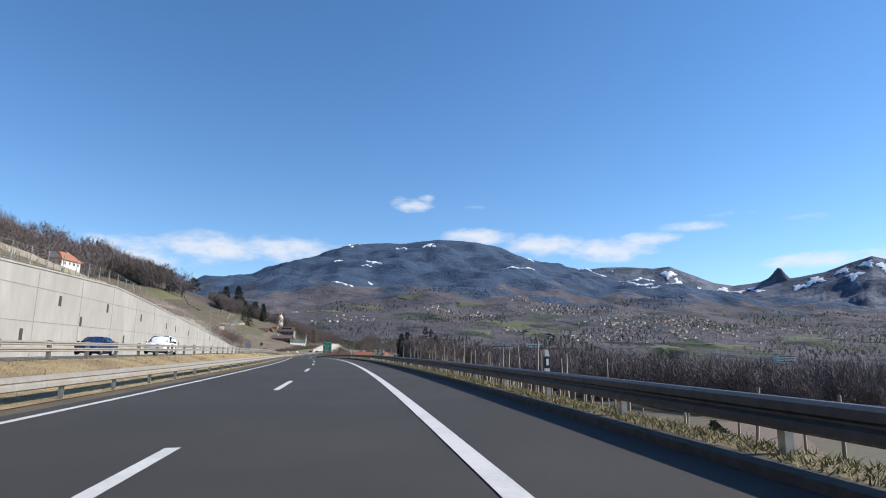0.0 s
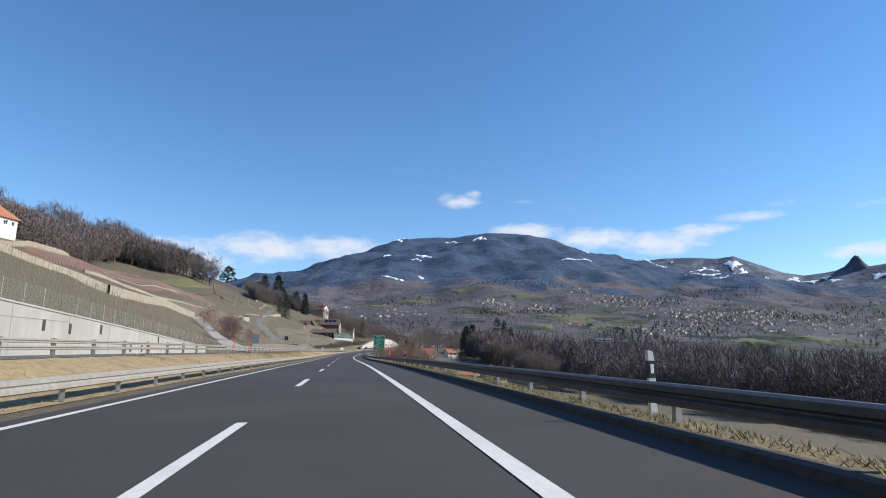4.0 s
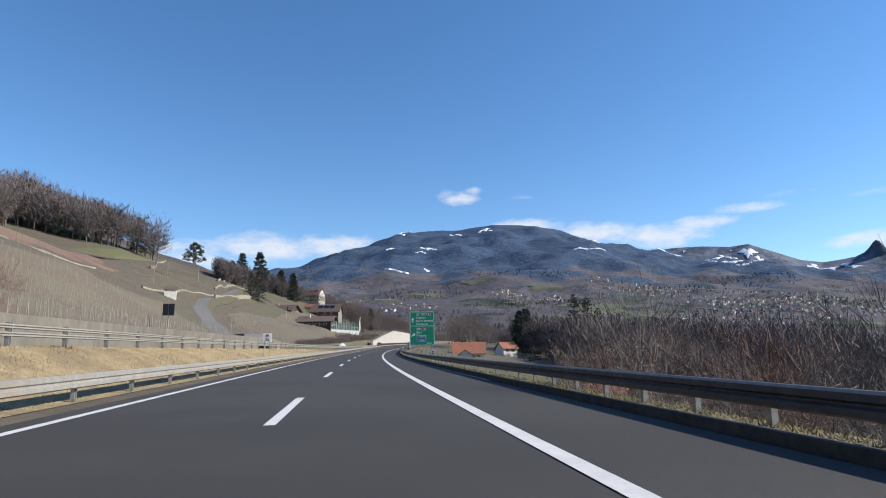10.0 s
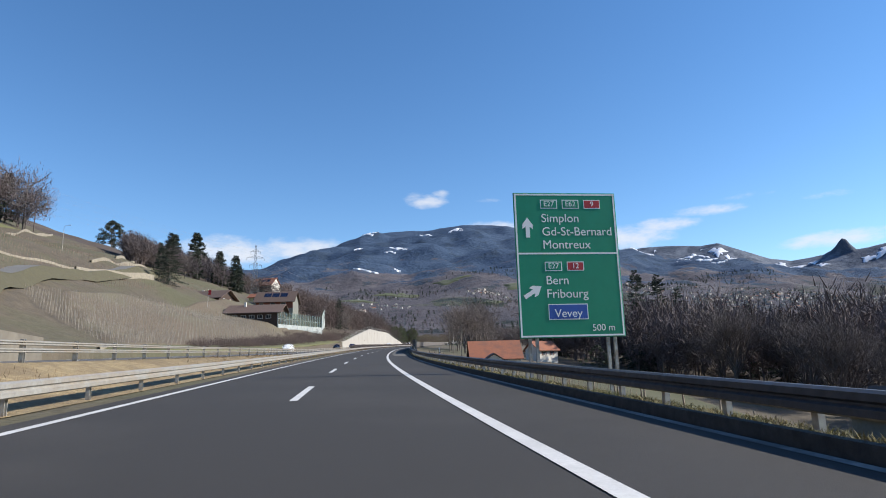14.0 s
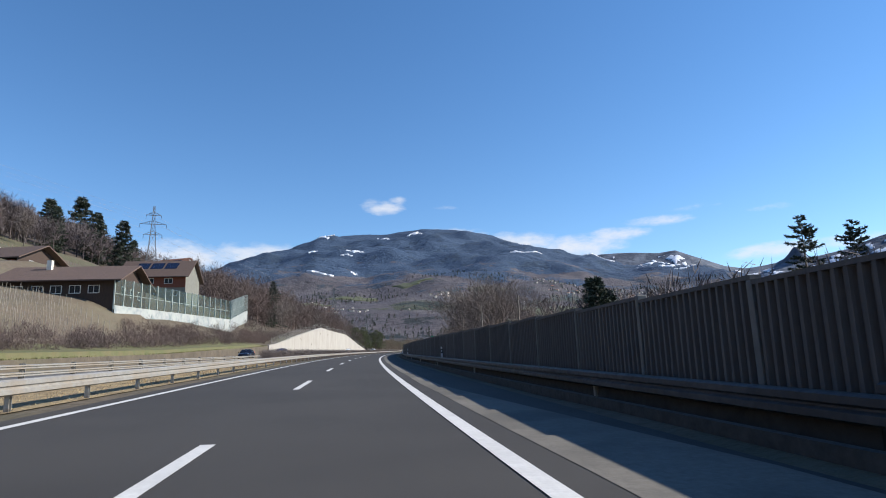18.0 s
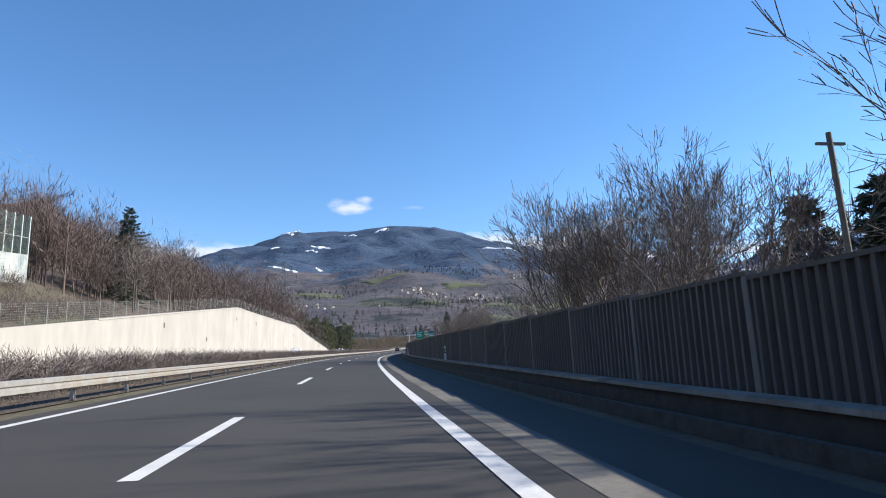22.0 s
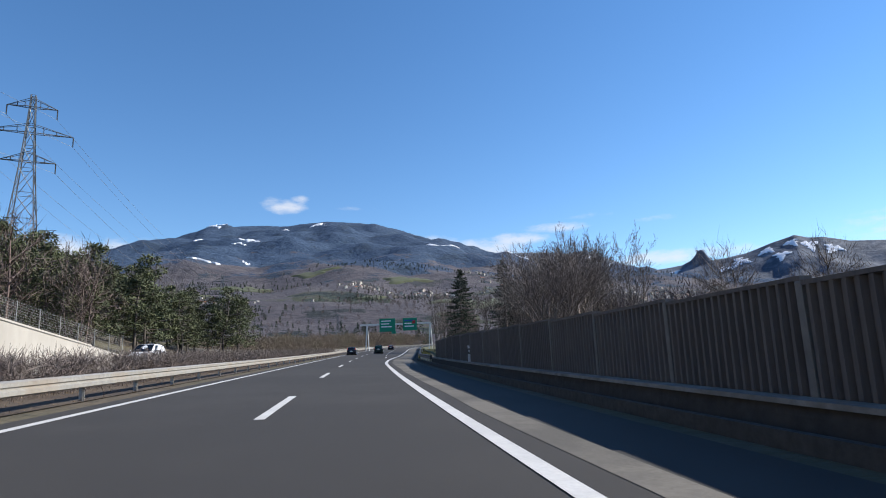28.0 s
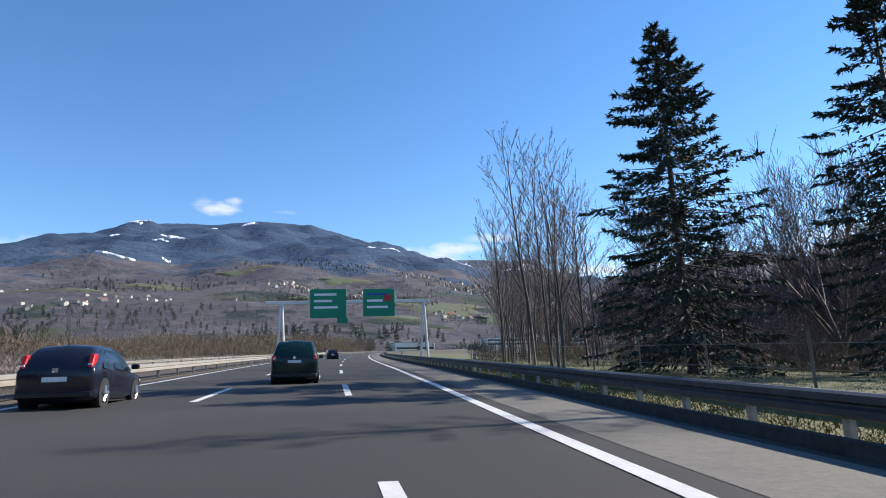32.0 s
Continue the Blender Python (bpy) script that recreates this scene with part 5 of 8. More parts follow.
def brush(seed, h, w, twigs, length, half, stems=1, low=0.28, limbs_n=9, trunk=0.012):
    """A winter crown: stems and limbs, and a rounded cloud of single twigs. Returns (stem mesh, twig mesh), in triangles."""
    r = np.random.RandomState(seed)
    seg, tips = [], []
    for k in range(stems):
        a = 2 * math.pi * (k + r.rand()) / stems
        lean = 0.0 if stems == 1 else 0.5 * w * r.uniform(0.3, 0.8)
        foot = np.array([0.04 * w * math.cos(a), 0.04 * w * math.sin(a), -0.4]) * (1 if stems > 1 else 0) + np.array([0, 0, -0.1])
        knee = foot + np.array([lean * 0.4 * math.cos(a), lean * 0.4 * math.sin(a), h * 0.45])
        head = np.array([lean * math.cos(a), lean * math.sin(a), h * r.uniform(0.8, 0.95)]) + np.append(r.normal(0, 0.03 * h, 2), 0)
        rr = h * trunk / math.sqrt(stems)
        seg += [(*foot, *knee, rr, rr * 0.65), (*knee, *head, rr * 0.65, rr * 0.15)]
        for i in range(max(2, limbs_n // stems)):
            f = r.uniform(low, 0.85)
            root = foot + (knee - foot) * f / 0.5 if f < 0.5 else knee + (head - knee) * (f - 0.5) / 0.5
            b = r.uniform(0, 6.28)
            reach = 0.5 * w * math.sqrt(max(0.05, 1 - ((f - 0.55) / 0.5) ** 2)) * r.uniform(0.6, 0.95)
            tip = root + np.array([reach * math.cos(b), reach * math.sin(b), h * r.uniform(0.1, 0.24)])
            seg.append((*root, *tip, rr * 0.4, rr * 0.1))
            tips.append((root, tip))
    T, Ft = tubes(np.array(seg), 3)
    n = twigs
    d = r.normal(0, 1, (n, 3))
    d /= np.linalg.norm(d, axis=1, keepdims=True)
    rad = r.rand(n, 1) ** 0.45
    lump = 1 + 0.22 * np.sin(3 * np.arctan2(d[:, 1:2], d[:, 0:1]) + seed) * np.sin(4 * d[:, 2:3] + seed * 2)
    mid = (1 + low) / 2
    C = d * rad * lump * np.array([w * 0.46, w * 0.46, h * (1 - low) * 0.5]) + np.array([0, 0, h * mid * 0.97])
    k = n // 3
    pick = r.randint(0, len(tips), k)
    f = r.uniform(0.3, 1.0, (k, 1))
    A = np.array([t[0] for t in tips])[pick]
    B = np.array([t[1] for t in tips])[pick]
    C[:k] = A + (B - A) * f
    q = d * 0.6 + np.array([0, 0, 0.75]) + r.normal(0, 0.45, (n, 3))
    q /= np.linalg.norm(q, axis=1, keepdims=True)
    u = np.cross(q, r.normal(0, 1, (n, 3)))
    u /= np.linalg.norm(u, axis=1, keepdims=True) + 1e-9
    hw = half * r.uniform(0.6, 1.4, (n, 1))
    ln = length * r.uniform(0.6, 1.4, (n, 1))
    V = np.stack([C - u * hw - q * ln * 0.4, C + u * hw - q * ln * 0.4, C + q * ln * 0.6], 1).reshape(-1, 3)
    V[:, 2] = np.maximum(V[:, 2], 0.02)
    return (T, tri_faces(Ft)), (V, np.arange(3 * n).reshape(-1, 3))


def both(a, b):
    return np.concatenate([a[0], b[0]]), np.concatenate([a[1], b[1] + len(a[0])])


def brush_thing(name, data, mats, label, category="tree", group=""):
    t = empty(name, Matrix(), label, category, group)
    for nm, (V, F), mt in (("trunk", data[0], mats[0]), ("crown", data[1], mats[1])):
        ob = new(nm, fast_mesh(nm, V, F, mt))
        ob.parent = t
    return t


def place(ob, s, d, scale=1.0, turn=0.0, sink=0.0, tall=1.0):
    z = float(ground_up(s, d))
    if abs(d) > 24:
        a = min(1.0, (abs(d) - 24) / 60)
        z += a * 1.2 * float(wob(np.array(float(s)), np.array(float(d)), 70.0))
    x, y, zz = at(s, d, z - sink)
    zz = float(zz)
    if d > 110:
        b = min(1.0, (d - 110) / 300)
        zz = zz * (1 - b) + float(valley(x, y)) * b
    return Matrix.Translation((float(x), float(y), zz)) @ Matrix.Rotation(radians(turn), 4, "Z") @ Matrix.Diagonal((scale, scale, scale * tall, 1))


def put(proto, used, *a, label="", **k):
    """The prototype itself the first time, then copies."""
    m = place(proto, *a, **k)
    if proto not in used:
        used.add(proto)
        proto.matrix_basis = m
        ob = proto
    else:
        ob = copy_thing(proto, Matrix())
        ob.matrix_basis = m
    if label:
        ob["label"] = label
    return ob


used = set()
BIG = [tree_thing("bare_tree", vase(20 + i, 17, mains=(6, 8, 5)[i], open_=(36, 38, 28)[i], bole=(0.2, 0.12, 0.26)[i]), (M["bark"], M["twig"]),
                  ("tall bare broadleaf tree with a rounded crown of fine twigs", "many-stemmed bare tree with upswept grey branches", "forked bare tree with a wide crown of fine twigs")[i],
                  group="bare winter trees", min_r=0.0115) for i in range(3)]
MID = [brush_thing("bare_tree", brush(40 + i, 14, 8.0, 1500, 1.1, 0.022, low=0.25, limbs_n=16), (M["bark"], M["twig"]),
                   "bare winter woodland tree, grey-brown", group="bare winter trees") for i in range(4)]
GRAND = [brush_thing("beech_tree", brush(46 + i, 17, 14.0, 2600, 1.5, 0.045, low=0.12, limbs_n=22, trunk=0.018), (M["bark"], M["wood_far"]),
                     "large bare beech at the end of the wood", group="beeches at the end of the wood") for i in range(2)]
CROWN = [tree_thing("bare_tree", vase(49 + i, 17, mains=7, open_=42, bole=0.12), (M["bark"], M["twig"]),
                    "broad bare tree with a rounded crown of many fine upright twigs", group="bare winter trees", min_r=0.0115) for i in range(2)]
SLIM = [tree_thing("slim_tree", grow(50 + i, 13, 4, spread=0.46, start=0.22, kids=(15, 6, 5), lift=0.25, ratio=0.36, wig=0.08, trunk=0.008, stems=1 + i % 2, lean=0.14), (M["bark"], M["twig"]),
                   "slender bare tree with thin upright stems", group="slender bare trees", min_r=0.009, sides=(5, 3)) for i in range(3)]
BUSH = [brush_thing("shrub", brush(60 + i, 4.0, 3.8, 1000, 0.62, 0.0075, stems=8, low=0.06, limbs_n=24, trunk=0.008), ((M["twig"], M["twig_red"])[i % 2], (M["twig"], M["twig_red"])[i % 2]),
                    ("leafless grey-brown shrub with many stems", "leafless reddish-brown shrub with many stems")[i % 2], "shrub", "leafless shrubs") for i in range(2)]
BIRCH = [tree_thing("birch_tree", grow(71 + i, 11, 4, spread=0.4, start=0.3, kids=(22, 6, 5), lift=0.3, ratio=0.24, trunk=0.0075, wig=0.05, stems=1), (M["birch_bark"], M["twig_red"]),
                    "slender white-stemmed birch, bare, below the guard rail", group="birches below the rail", min_r=0.009) for i in range(2)]
SPRUCE = conifer_thing("spruce_tree", conifer(5, 18, 10.6, 34, 8, 100, droop=0.45, taper=0.7, needle=0.1, sparse=0.85), M["needles"], "tall dark green spruce with drooping branches", group="spruces")
SPRUCE_B = conifer_thing("spruce_tree", conifer(6, 19, 10.2, 32, 7, 95, droop=0.4, taper=0.68, needle=0.1, sparse=0.7), M["needles"], "tall dark green spruce with gaps in its crown", group="spruces")
LARCH = conifer_thing("larch_tree", conifer(8, 19, 10.0, 34, 6, 12, droop=0.12, taper=0.8, needle=0.07, sparse=0.8), M["twig"], "bare brown larch with thin level branches", "tree")
FAR_SPRUCE = conifer_thing("conifer_tree", conifer(9, 15, 8.0, 22, 7, 14, droop=0.3, taper=0.7, needle=0.32), M["needles"], "dark green conifer on the hillside", group="conifers on the hill")
CYPRESS = conifer_thing("fir_tree", conifer(10, 19, 10.0, 28, 8, 18, droop=0.1, taper=0.55, needle=0.3, bare=0.03), M["needles"], "dense dark fir with a broad uneven crown", group="conifers in the valley")
CEDAR = conifer_thing("cedar_tree", pine(12, 16, 14, 70, 60, crown=0.25, needle=0.34), M["needles"], "broad dark cedar with level tiers on the hill", "conifer")
PINES = [conifer_thing("pine_tree", pine(13 + i, 12, 7.6, 54, 60, crown=0.16, needle=0.24), M["needles_pine"], "olive green pine with a slender trunk", "pine", "pines behind the wall") for i in range(3)]
R = random.Random(5)

# the wood along the crest of the left hill, and conifers on the slope
def wood_edge(s):
    return float(knots(s, (0, 128), (150, 140), (300, 158), (420, 172), (500, 198), (575, 204), (598, 165), (625, 140)))


for i in range(44):
    s = 90 + 520 * (i + R.random()) / 44
    put(R.choice(MID), used, s, -(wood_edge(s) + R.uniform(0, 8)), scale=R.uniform(1.3, 1.7), turn=R.uniform(0, 360), label="tall bare winter tree in the wood along the crest")
put(FAR_SPRUCE, used, 585, -191, scale=1.3, label="single dark conifer at the edge of the meadow")
put(FAR_SPRUCE, used, 622, -168, scale=1.45, turn=40)
put(GRAND[0], used, 609, -150, scale=1.7, turn=20, label="large bare beech at the end of the wood")
put(GRAND[1], used, 600, -168, scale=1.55, turn=110, label="large bare beech at the end of the wood")
put(GRAND[1], used, 588, -176, scale=1.45, turn=200)
put(CEDAR, used, 742, -203, scale=1.35)
put(FAR_SPRUCE, used, 760, -215, scale=0.8)
for s, d, k in ((750, -165, 1.75), (750, -149.5, 2.05), (742, -140, 1.2), (765, -150, 1.3), (735, -165, 1.1)):
    put(CYPRESS, used, s, d, scale=k * 0.82, turn=R.uniform(0, 360), label="tall dark conifer with an uneven crown on the hill")
put(SPRUCE, used, 574, -74.5, scale=1.02, turn=10, label="dark spruce beside the vineyard road")
for i in range(30):
    s = R.uniform(650, 800)
    d = -R.uniform(80 if s < 720 else 45, min(190, 0.55 * (s - 416)))
    if 680 < s < 715 and -110 < d < -60:
        continue
    put(R.choice(MID), used, s, d, scale=R.uniform(0.7, 1.05), turn=R.uniform(0, 360), label="bare winter tree on the wooded slope")
for i in range(40):
    s = R.uniform(628, 770)
    d = -R.uniform(27, 60)
    if s < 655 and d < -36:
        continue
    put(R.choice(MID + BUSH), used, s, d, scale=R.uniform(0.5, 0.85), turn=R.uniform(0, 360), label="bare shrubby tree on the bank above the bright wall")
put(SPRUCE, used, 668, -34, scale=0.85, turn=15, label="dark spruce on the bank above the bright wall")
put(FAR_SPRUCE, used, 671, -36, scale=0.75, turn=80)
put(FAR_SPRUCE, used, 760, -40, scale=0.65, turn=80)
# pines beyond the bright wall
for i in range(64):
    s = R.uniform(792, 866)
    d = -R.uniform(23.5, 52)
    put(R.choice(PINES), used, s, d, scale=R.uniform(0.8, 1.08) * (1.0 if s < 850 else 0.9), turn=R.uniform(0, 360))
for i in range(14):
    put(R.choice(MID), used, R.uniform(800, 880), -R.uniform(40, 90), scale=R.uniform(0.8, 1.1), turn=R.uniform(0, 360))
# shrubs on the banks of the left side
for s0, s1, d0, d1, n, k in ((296, 330, -40, -26, 5, 1.5), (278, 312, -38, -25, 16, 1.45), ):
    for i in range(n):
        s = R.uniform(s0, s1)
        put(BUSH[1] if k < 0.6 or k > 1.4 else R.choice(BUSH), used, s, R.uniform(d0, d1), scale=k * R.uniform(0.7, 1.25), turn=R.uniform(0, 360))
put(BIG[1], used, 266, -27, scale=0.42, turn=60, label="small bare fruit tree above the other carriageway")
# right side, before the sign: shrubs, birches and trees below the road
for i in range(165):
    s = R.uniform(203, 294) if i > 26 else R.uniform(200, 215)
    near_ = s < 216
    put(R.choice(BUSH), used, s, R.uniform(10.5, 15) if near_ else R.uniform(9.8, 21), scale=R.uniform(0.9, 1.4) if near_ else R.uniform(0.55, 1.25), turn=R.uniform(0, 360))
for s, d, k in ((255, 14.6, 0.86), (256.5, 15.6, 0.98), (257, 16.4, 0.92), (255.5, 17.2, 1.0), (258, 18.2, 0.95), (260, 17.0, 0.9), (256, 19.0, 0.9), (262, 19.5, 0.95)):
    put(R.choice(BIRCH), used, s, d, scale=k, turn=R.uniform(0, 360))
for s, d, k in ((212, 12.5, 0.42), (217, 13.5, 0.45)):
    put(BIG[2], used, s, d, scale=k, turn=R.uniform(0, 360))
put(BUSH[0], used, 214, 11.6, scale=0.8)
for s, d in ((209, 11.5), (211, 12.5), (240, 13)):
    put(FAR_SPRUCE, used, s, d, scale=0.36, turn=R.uniform(0, 360), label="small dark evergreen below the guard rail")
for i in range(14):
    put(R.choice(MID), used, R.uniform(244, 300), R.uniform(16, 28), scale=R.uniform(0.38, 0.5), turn=R.uniform(0, 360))
# conifers and the evergreen bush in the valley on the right
for s, d, k in ((634, 61, 1.3), (640, 66, 1.2), (600, 78, 0.95)):
    put(CYPRESS, used, s, d, scale=k, turn=R.uniform(0, 360))
for s, d, k in ((578, 84.5, 1.75), (571, 89.5, 1.66), (566, 94, 1.4), (560, 78, 1.15), (585, 96, 1.3), (540, 104, 1.2), (510, 96, 1.0)):
    put(SPRUCE_B if k > 1.2 else SPRUCE, used, s, d, scale=k, turn=R.uniform(0, 360), label="dark spruce among the valley woods")
for i in range(26):
    s = R.uniform(425, 535)
    put(R.choice(BIG), used, s, float(knots(s, (425, 98), (500, 76), (535, 72))) + R.uniform(0, 12), scale=R.uniform(0.8, 1.15), turn=R.uniform(0, 360), label="bare tree at the edge of the valley wood")
# trees behind the noise barrier
for s, d, k, p in ((584.5, 25, 1.1, 1), (586, 26.5, 1.0, 2), (587, 33, 0.9, 0), (607, 20.5, 0.72, 2), (611, 23, 0.68, 0), (641, 27, 1.38, 1), (646, 29, 1.28, 0), (636, 29.5, 1.1, 2), (650, 24.5, 0.75, 0), (651, 36, 1.2, 2), (631, 28, 1.35, 0), (625, 31, 1.35, 2), (619, 33, 1.2, 1),
                   (789, 20, 0.76, 1), (792, 23.5, 0.82, 0), (799, 27, 0.86, 2), (808, 25, 0.92, 0), (818, 29, 1.05, 2), (829, 33, 1.0, 0), (740, 30, 0.55, 2), (728, 36, 0.62, 0), (752, 34, 0.55, 1)):
    put(BIG[p], used, s, d, scale=k, turn=R.uniform(0, 360))
for s, d, k in ((642, 28.5, 0.95), (811, 29, 0.95)):
    put(R.choice(CROWN), used, s, d, scale=k, turn=R.uniform(0, 360))
put(CYPRESS, used, 655, 66, scale=1.45)
for i in range(24):
    put(R.choice(MID), used, R.uniform(690, 800), R.uniform(34, 60), scale=R.uniform(0.75, 1.0), turn=R.uniform(0, 360))
for i in range(34):
    s = R.uniform(799, 838)
    put(R.choice(SLIM), used, s, R.uniform(23.5, 37) + 0.12 * max(0, 815 - s), scale=R.uniform(1.05, 1.5), turn=R.uniform(0, 360), label="tall slender bare tree at the corner of the field")
# the field's edge at the end: spruces, a larch and bare trees
put(SPRUCE, used, 857.5, 19.2, scale=0.97, turn=20, label="tall dark spruce at the edge of the field beside the motorway")
put(SPRUCE_B, used, 853.5, 27.8, scale=1.0, turn=60, label="tall open spruce at the edge of the field")
put(LARCH, used, 846.5, 26.6, scale=0.98)
for s, d, k in ((872, 26, 0.85), (862, 31, 0.85), (850, 35, 0.8), (843, 38, 0.9)):
    put(R.choice(BIG), used, s, d, scale=k, turn=R.uniform(0, 360), label="bare tree beside the spruces at the field")
for i in range(30):
    s = R.uniform(862, 908)
    put(R.choice(SLIM), used, s, 13.2 + 0.2 * (s - 864) + R.uniform(0, 7), scale=R.uniform(0.8, 1.15), turn=R.uniform(0, 360), label="slender bare tree at the edge of the field")
for i in range(50):
    s = R.uniform(832, 905)
    put(R.choice(SLIM + MID[:2]), used, s, R.uniform(31, 56), scale=R.uniform(0.7, 1.05), turn=R.uniform(0, 360), label="bare tree in the wood behind the field")
for i in range(30):
    put(R.choice(BUSH), used, R.uniform(800, 872), R.uniform(31, 40), scale=R.uniform(0.7, 1.2), turn=R.uniform(0, 360))
bush_e = conifer_thing("evergreen_bush", pine(31, 7, 11, 46, 70, crown=0.02, needle=0.32), M["leaf_dark"], "large round evergreen bush beside the farm", "bush")
put(bush_e, used, 537, 59, scale=1.0)


def scatter(name, protos, spots, mats, label, category, kind="stuff"):
    """Many far trees joined into one mesh: rows of x, y, z, scale, turn."""
    Vs, Fs, n = [], [], 0
    for i, (x, y, z, k, a) in enumerate(spots):
        V, F = protos[i % len(protos)]
        c, s_ = math.cos(a), math.sin(a)
        W = np.stack([x + k * (V[:, 0] * c - V[:, 1] * s_), y + k * (V[:, 0] * s_ + V[:, 1] * c), z + k * V[:, 2]], -1)
        Vs.append(W)
        Fs.append(F + n)
        n += len(V)
    ob = new(name, fast_mesh(name, np.concatenate(Vs), np.concatenate(Fs), mats))
    return tagged(ob, label, category, kind=kind)


WOOD = []
for i in range(7):
    WOOD.append(both(*brush(90 + i, 13, 8.6, 470, 1.7, 0.07, low=(0.1, 0.2, 0.3)[i % 3], limbs_n=7)))
LOWER = [both(*brush(120 + i, 13, 10.0, 110, 2.4, 0.12, low=0.05, limbs_n=2)) for i in range(5)]
M["scrub"] = material("scrub", (0.165, 0.12, 0.085), (0.1, 0.075, 0.055), 0.08, 0.95, c3=(0.14, 0.125, 0.07), scale3=0.03, amount3=0.6)
M["thicket"] = material("thicket", (0.14, 0.1, 0.088), (0.08, 0.06, 0.055), 0.06, 0.95, c3=(0.14, 0.11, 0.095), scale3=0.03, amount3=0.7)
SCRUB = [both(*brush(130 + i, 7, 7.0, 220, 1.3, 0.045, stems=3, low=0.05, limbs_n=8)) for i in range(4)]
FARC = []
for i in range(3):
    V, F, seg = conifer(140 + i, 14, 7, 10, 5, 2, droop=0.3, needle=0.7)
    FARC.append((V, F))
RS_ = np.random.RandomState(8)


def grove(n, s0, s1, depth, k0, k1):
    """Places in a wood; depth gives the nearest and farthest d at s, or nothing."""
    rows = []
    while len(rows) < n:
        s = float(RS_.uniform(s0, s1))
        lim = depth(s)
        if lim is None:
            continue
        d = lim[0] + (lim[1] - lim[0]) * RS_.rand() ** 1.3
        m = place(None, s, float(d))
        rows.append((*m.translation, RS_.uniform(k0, k1), RS_.uniform(0, 6.28)))
    return rows


def valley_edge(s):
    f = float(knots(s, (190, 190), (260, 168), (350, 140), (450, 112), (500, 80), (600, 66), (690, 60)))
    return f, f + 150


scatter("valley_wood", WOOD, grove(1150, 200, 700, valley_edge, 0.95, 2.0), M["wood_far"], "bare grey-brown winter wood filling the valley below the motorway", "wood")
scatter("hill_wood", WOOD, grove(1100, -40, 625, lambda s: (-wood_edge(s) - 3, -wood_edge(s) - 120), 1.55, 2.1), M["wood_far"], "dense bare beech wood on the crest of the hill", "wood")
scatter("crest_wood", WOOD, grove(330, 150, 345, lambda s: (-wood_edge(s) - 6, -wood_edge(s) - 70), 2.1, 2.75), M["wood_far"], "tall bare beech wood behind the farmhouse", "wood")
scatter("crest_wood", WOOD, grove(300, 400, 612, lambda s: (-wood_edge(s) - 4, -wood_edge(s) - 55), 1.5, 2.1), M["wood_far"], "dense bare wood above the meadow", "wood")
scatter("slope_wood", WOOD, grove(520, 636, 830, lambda s: None if 672 < s < 724 and RS_.rand() < 0.5 else (-float(knots(s, (636, 120), (668, 112), (674, 100), (724, 100), (730, 56), (770, 40), (800, 60), (830, 90))), -min(240.0, 0.56 * (s - 416))), 0.75, 1.15), M["wood_far"], "bare brown wood on the slope behind the houses", "wood")
THICK = [both(*brush(150 + i, 11, 6.5, 620, 1.1, 0.026, stems=1 + i % 2, low=0.12, limbs_n=12)) for i in range(4)]
scatter("bank_wood", THICK, grove(230, 650, 800, lambda s: (-float(knots(s, (650, 34), (690, 34), (720, 27), (800, 25))), -float(knots(s, (650, 36), (672, 66), (800, 72)))), 0.75, 1.45), M["thicket"], "bare reddish-brown thicket on the bank above the bright wall", "wood")
LOWBUSH = [both(*brush(160 + i, 2.0, 2.6, 260, 0.5, 0.011, stems=5, low=0.05, limbs_n=10)) for i in range(3)]
scatter("bank_shrubs", LOWBUSH, grove(330, 486, 640, lambda s: (-float(knots(s, (486, 25.5), (560, 24), (640, 23))), -float(knots(s, (486, 28.5), (560, 32), (600, 26), (640, 34)))), 0.6, 1.25), M["thicket"], "dense reddish-brown brambles on the bank below the houses", "shrubs")
scatter("bank_shrubs", LOWBUSH, grove(260, 470, 640, lambda s: (-float(knots(s, (470, 26.5), (600, 24))), -float(knots(s, (470, 31), (600, 29)))), 0.6, 1.2), M["thicket"], "brown brambles and low shrubs along the grass bank", "shrubs")
scatter("verge_scrub", SCRUB, grove(150, 870, 1050, lambda s: (-22.5, -42.0), 0.3, 0.6), M["scrub"], "low leafless shrubs beyond the other carriageway", "shrubs")
scatter("field_scrub", LOWBUSH, grove(220, 800, 905, lambda s: (float(knots(s, (800, 30), (860, 29), (880, 17), (905, 19))), 46.0), 0.7, 1.5), M["scrub"], "dark undergrowth along the edge of the field", "shrubs")
scatter("field_wood", WOOD, grove(160, 815, 960, lambda s: (38.0, 90.0), 0.7, 1.05), M["wood_far"], "bare wood behind the grass field", "wood")
spots = []
while len(spots) < 2600:
    x, y = RS_.uniform(-300, 1500), RS_.uniform(700, 2000)
    if x < np.interp(y, CY, CX) + (160 if y < 1330 else -900):
        continue
    if math.sin(x * 0.011 + 1) * math.sin(y * 0.008) + RS_.normal(0, 0.35) < 0.05:
        continue
    spots.append((x, y, far_z(x, y) - 1, RS_.uniform(0.5, 0.85), RS_.uniform(0, 6.28)))
scatter("far_wood", LOWER, spots, M["wood_far"], "distant bare woods on the valley slopes", "wood")
spots = []
while len(spots) < 2200:
    x, y = RS_.uniform(-500, 1900), RS_.uniform(1100, 2400)
    if math.sin(x * 0.009 + 4) * math.sin(y * 0.012 + 2) + RS_.normal(0, 0.25) < 0.35:
        continue
    spots.append((x, y, far_z(x, y) - 1, RS_.uniform(0.4, 0.75), 0.0))
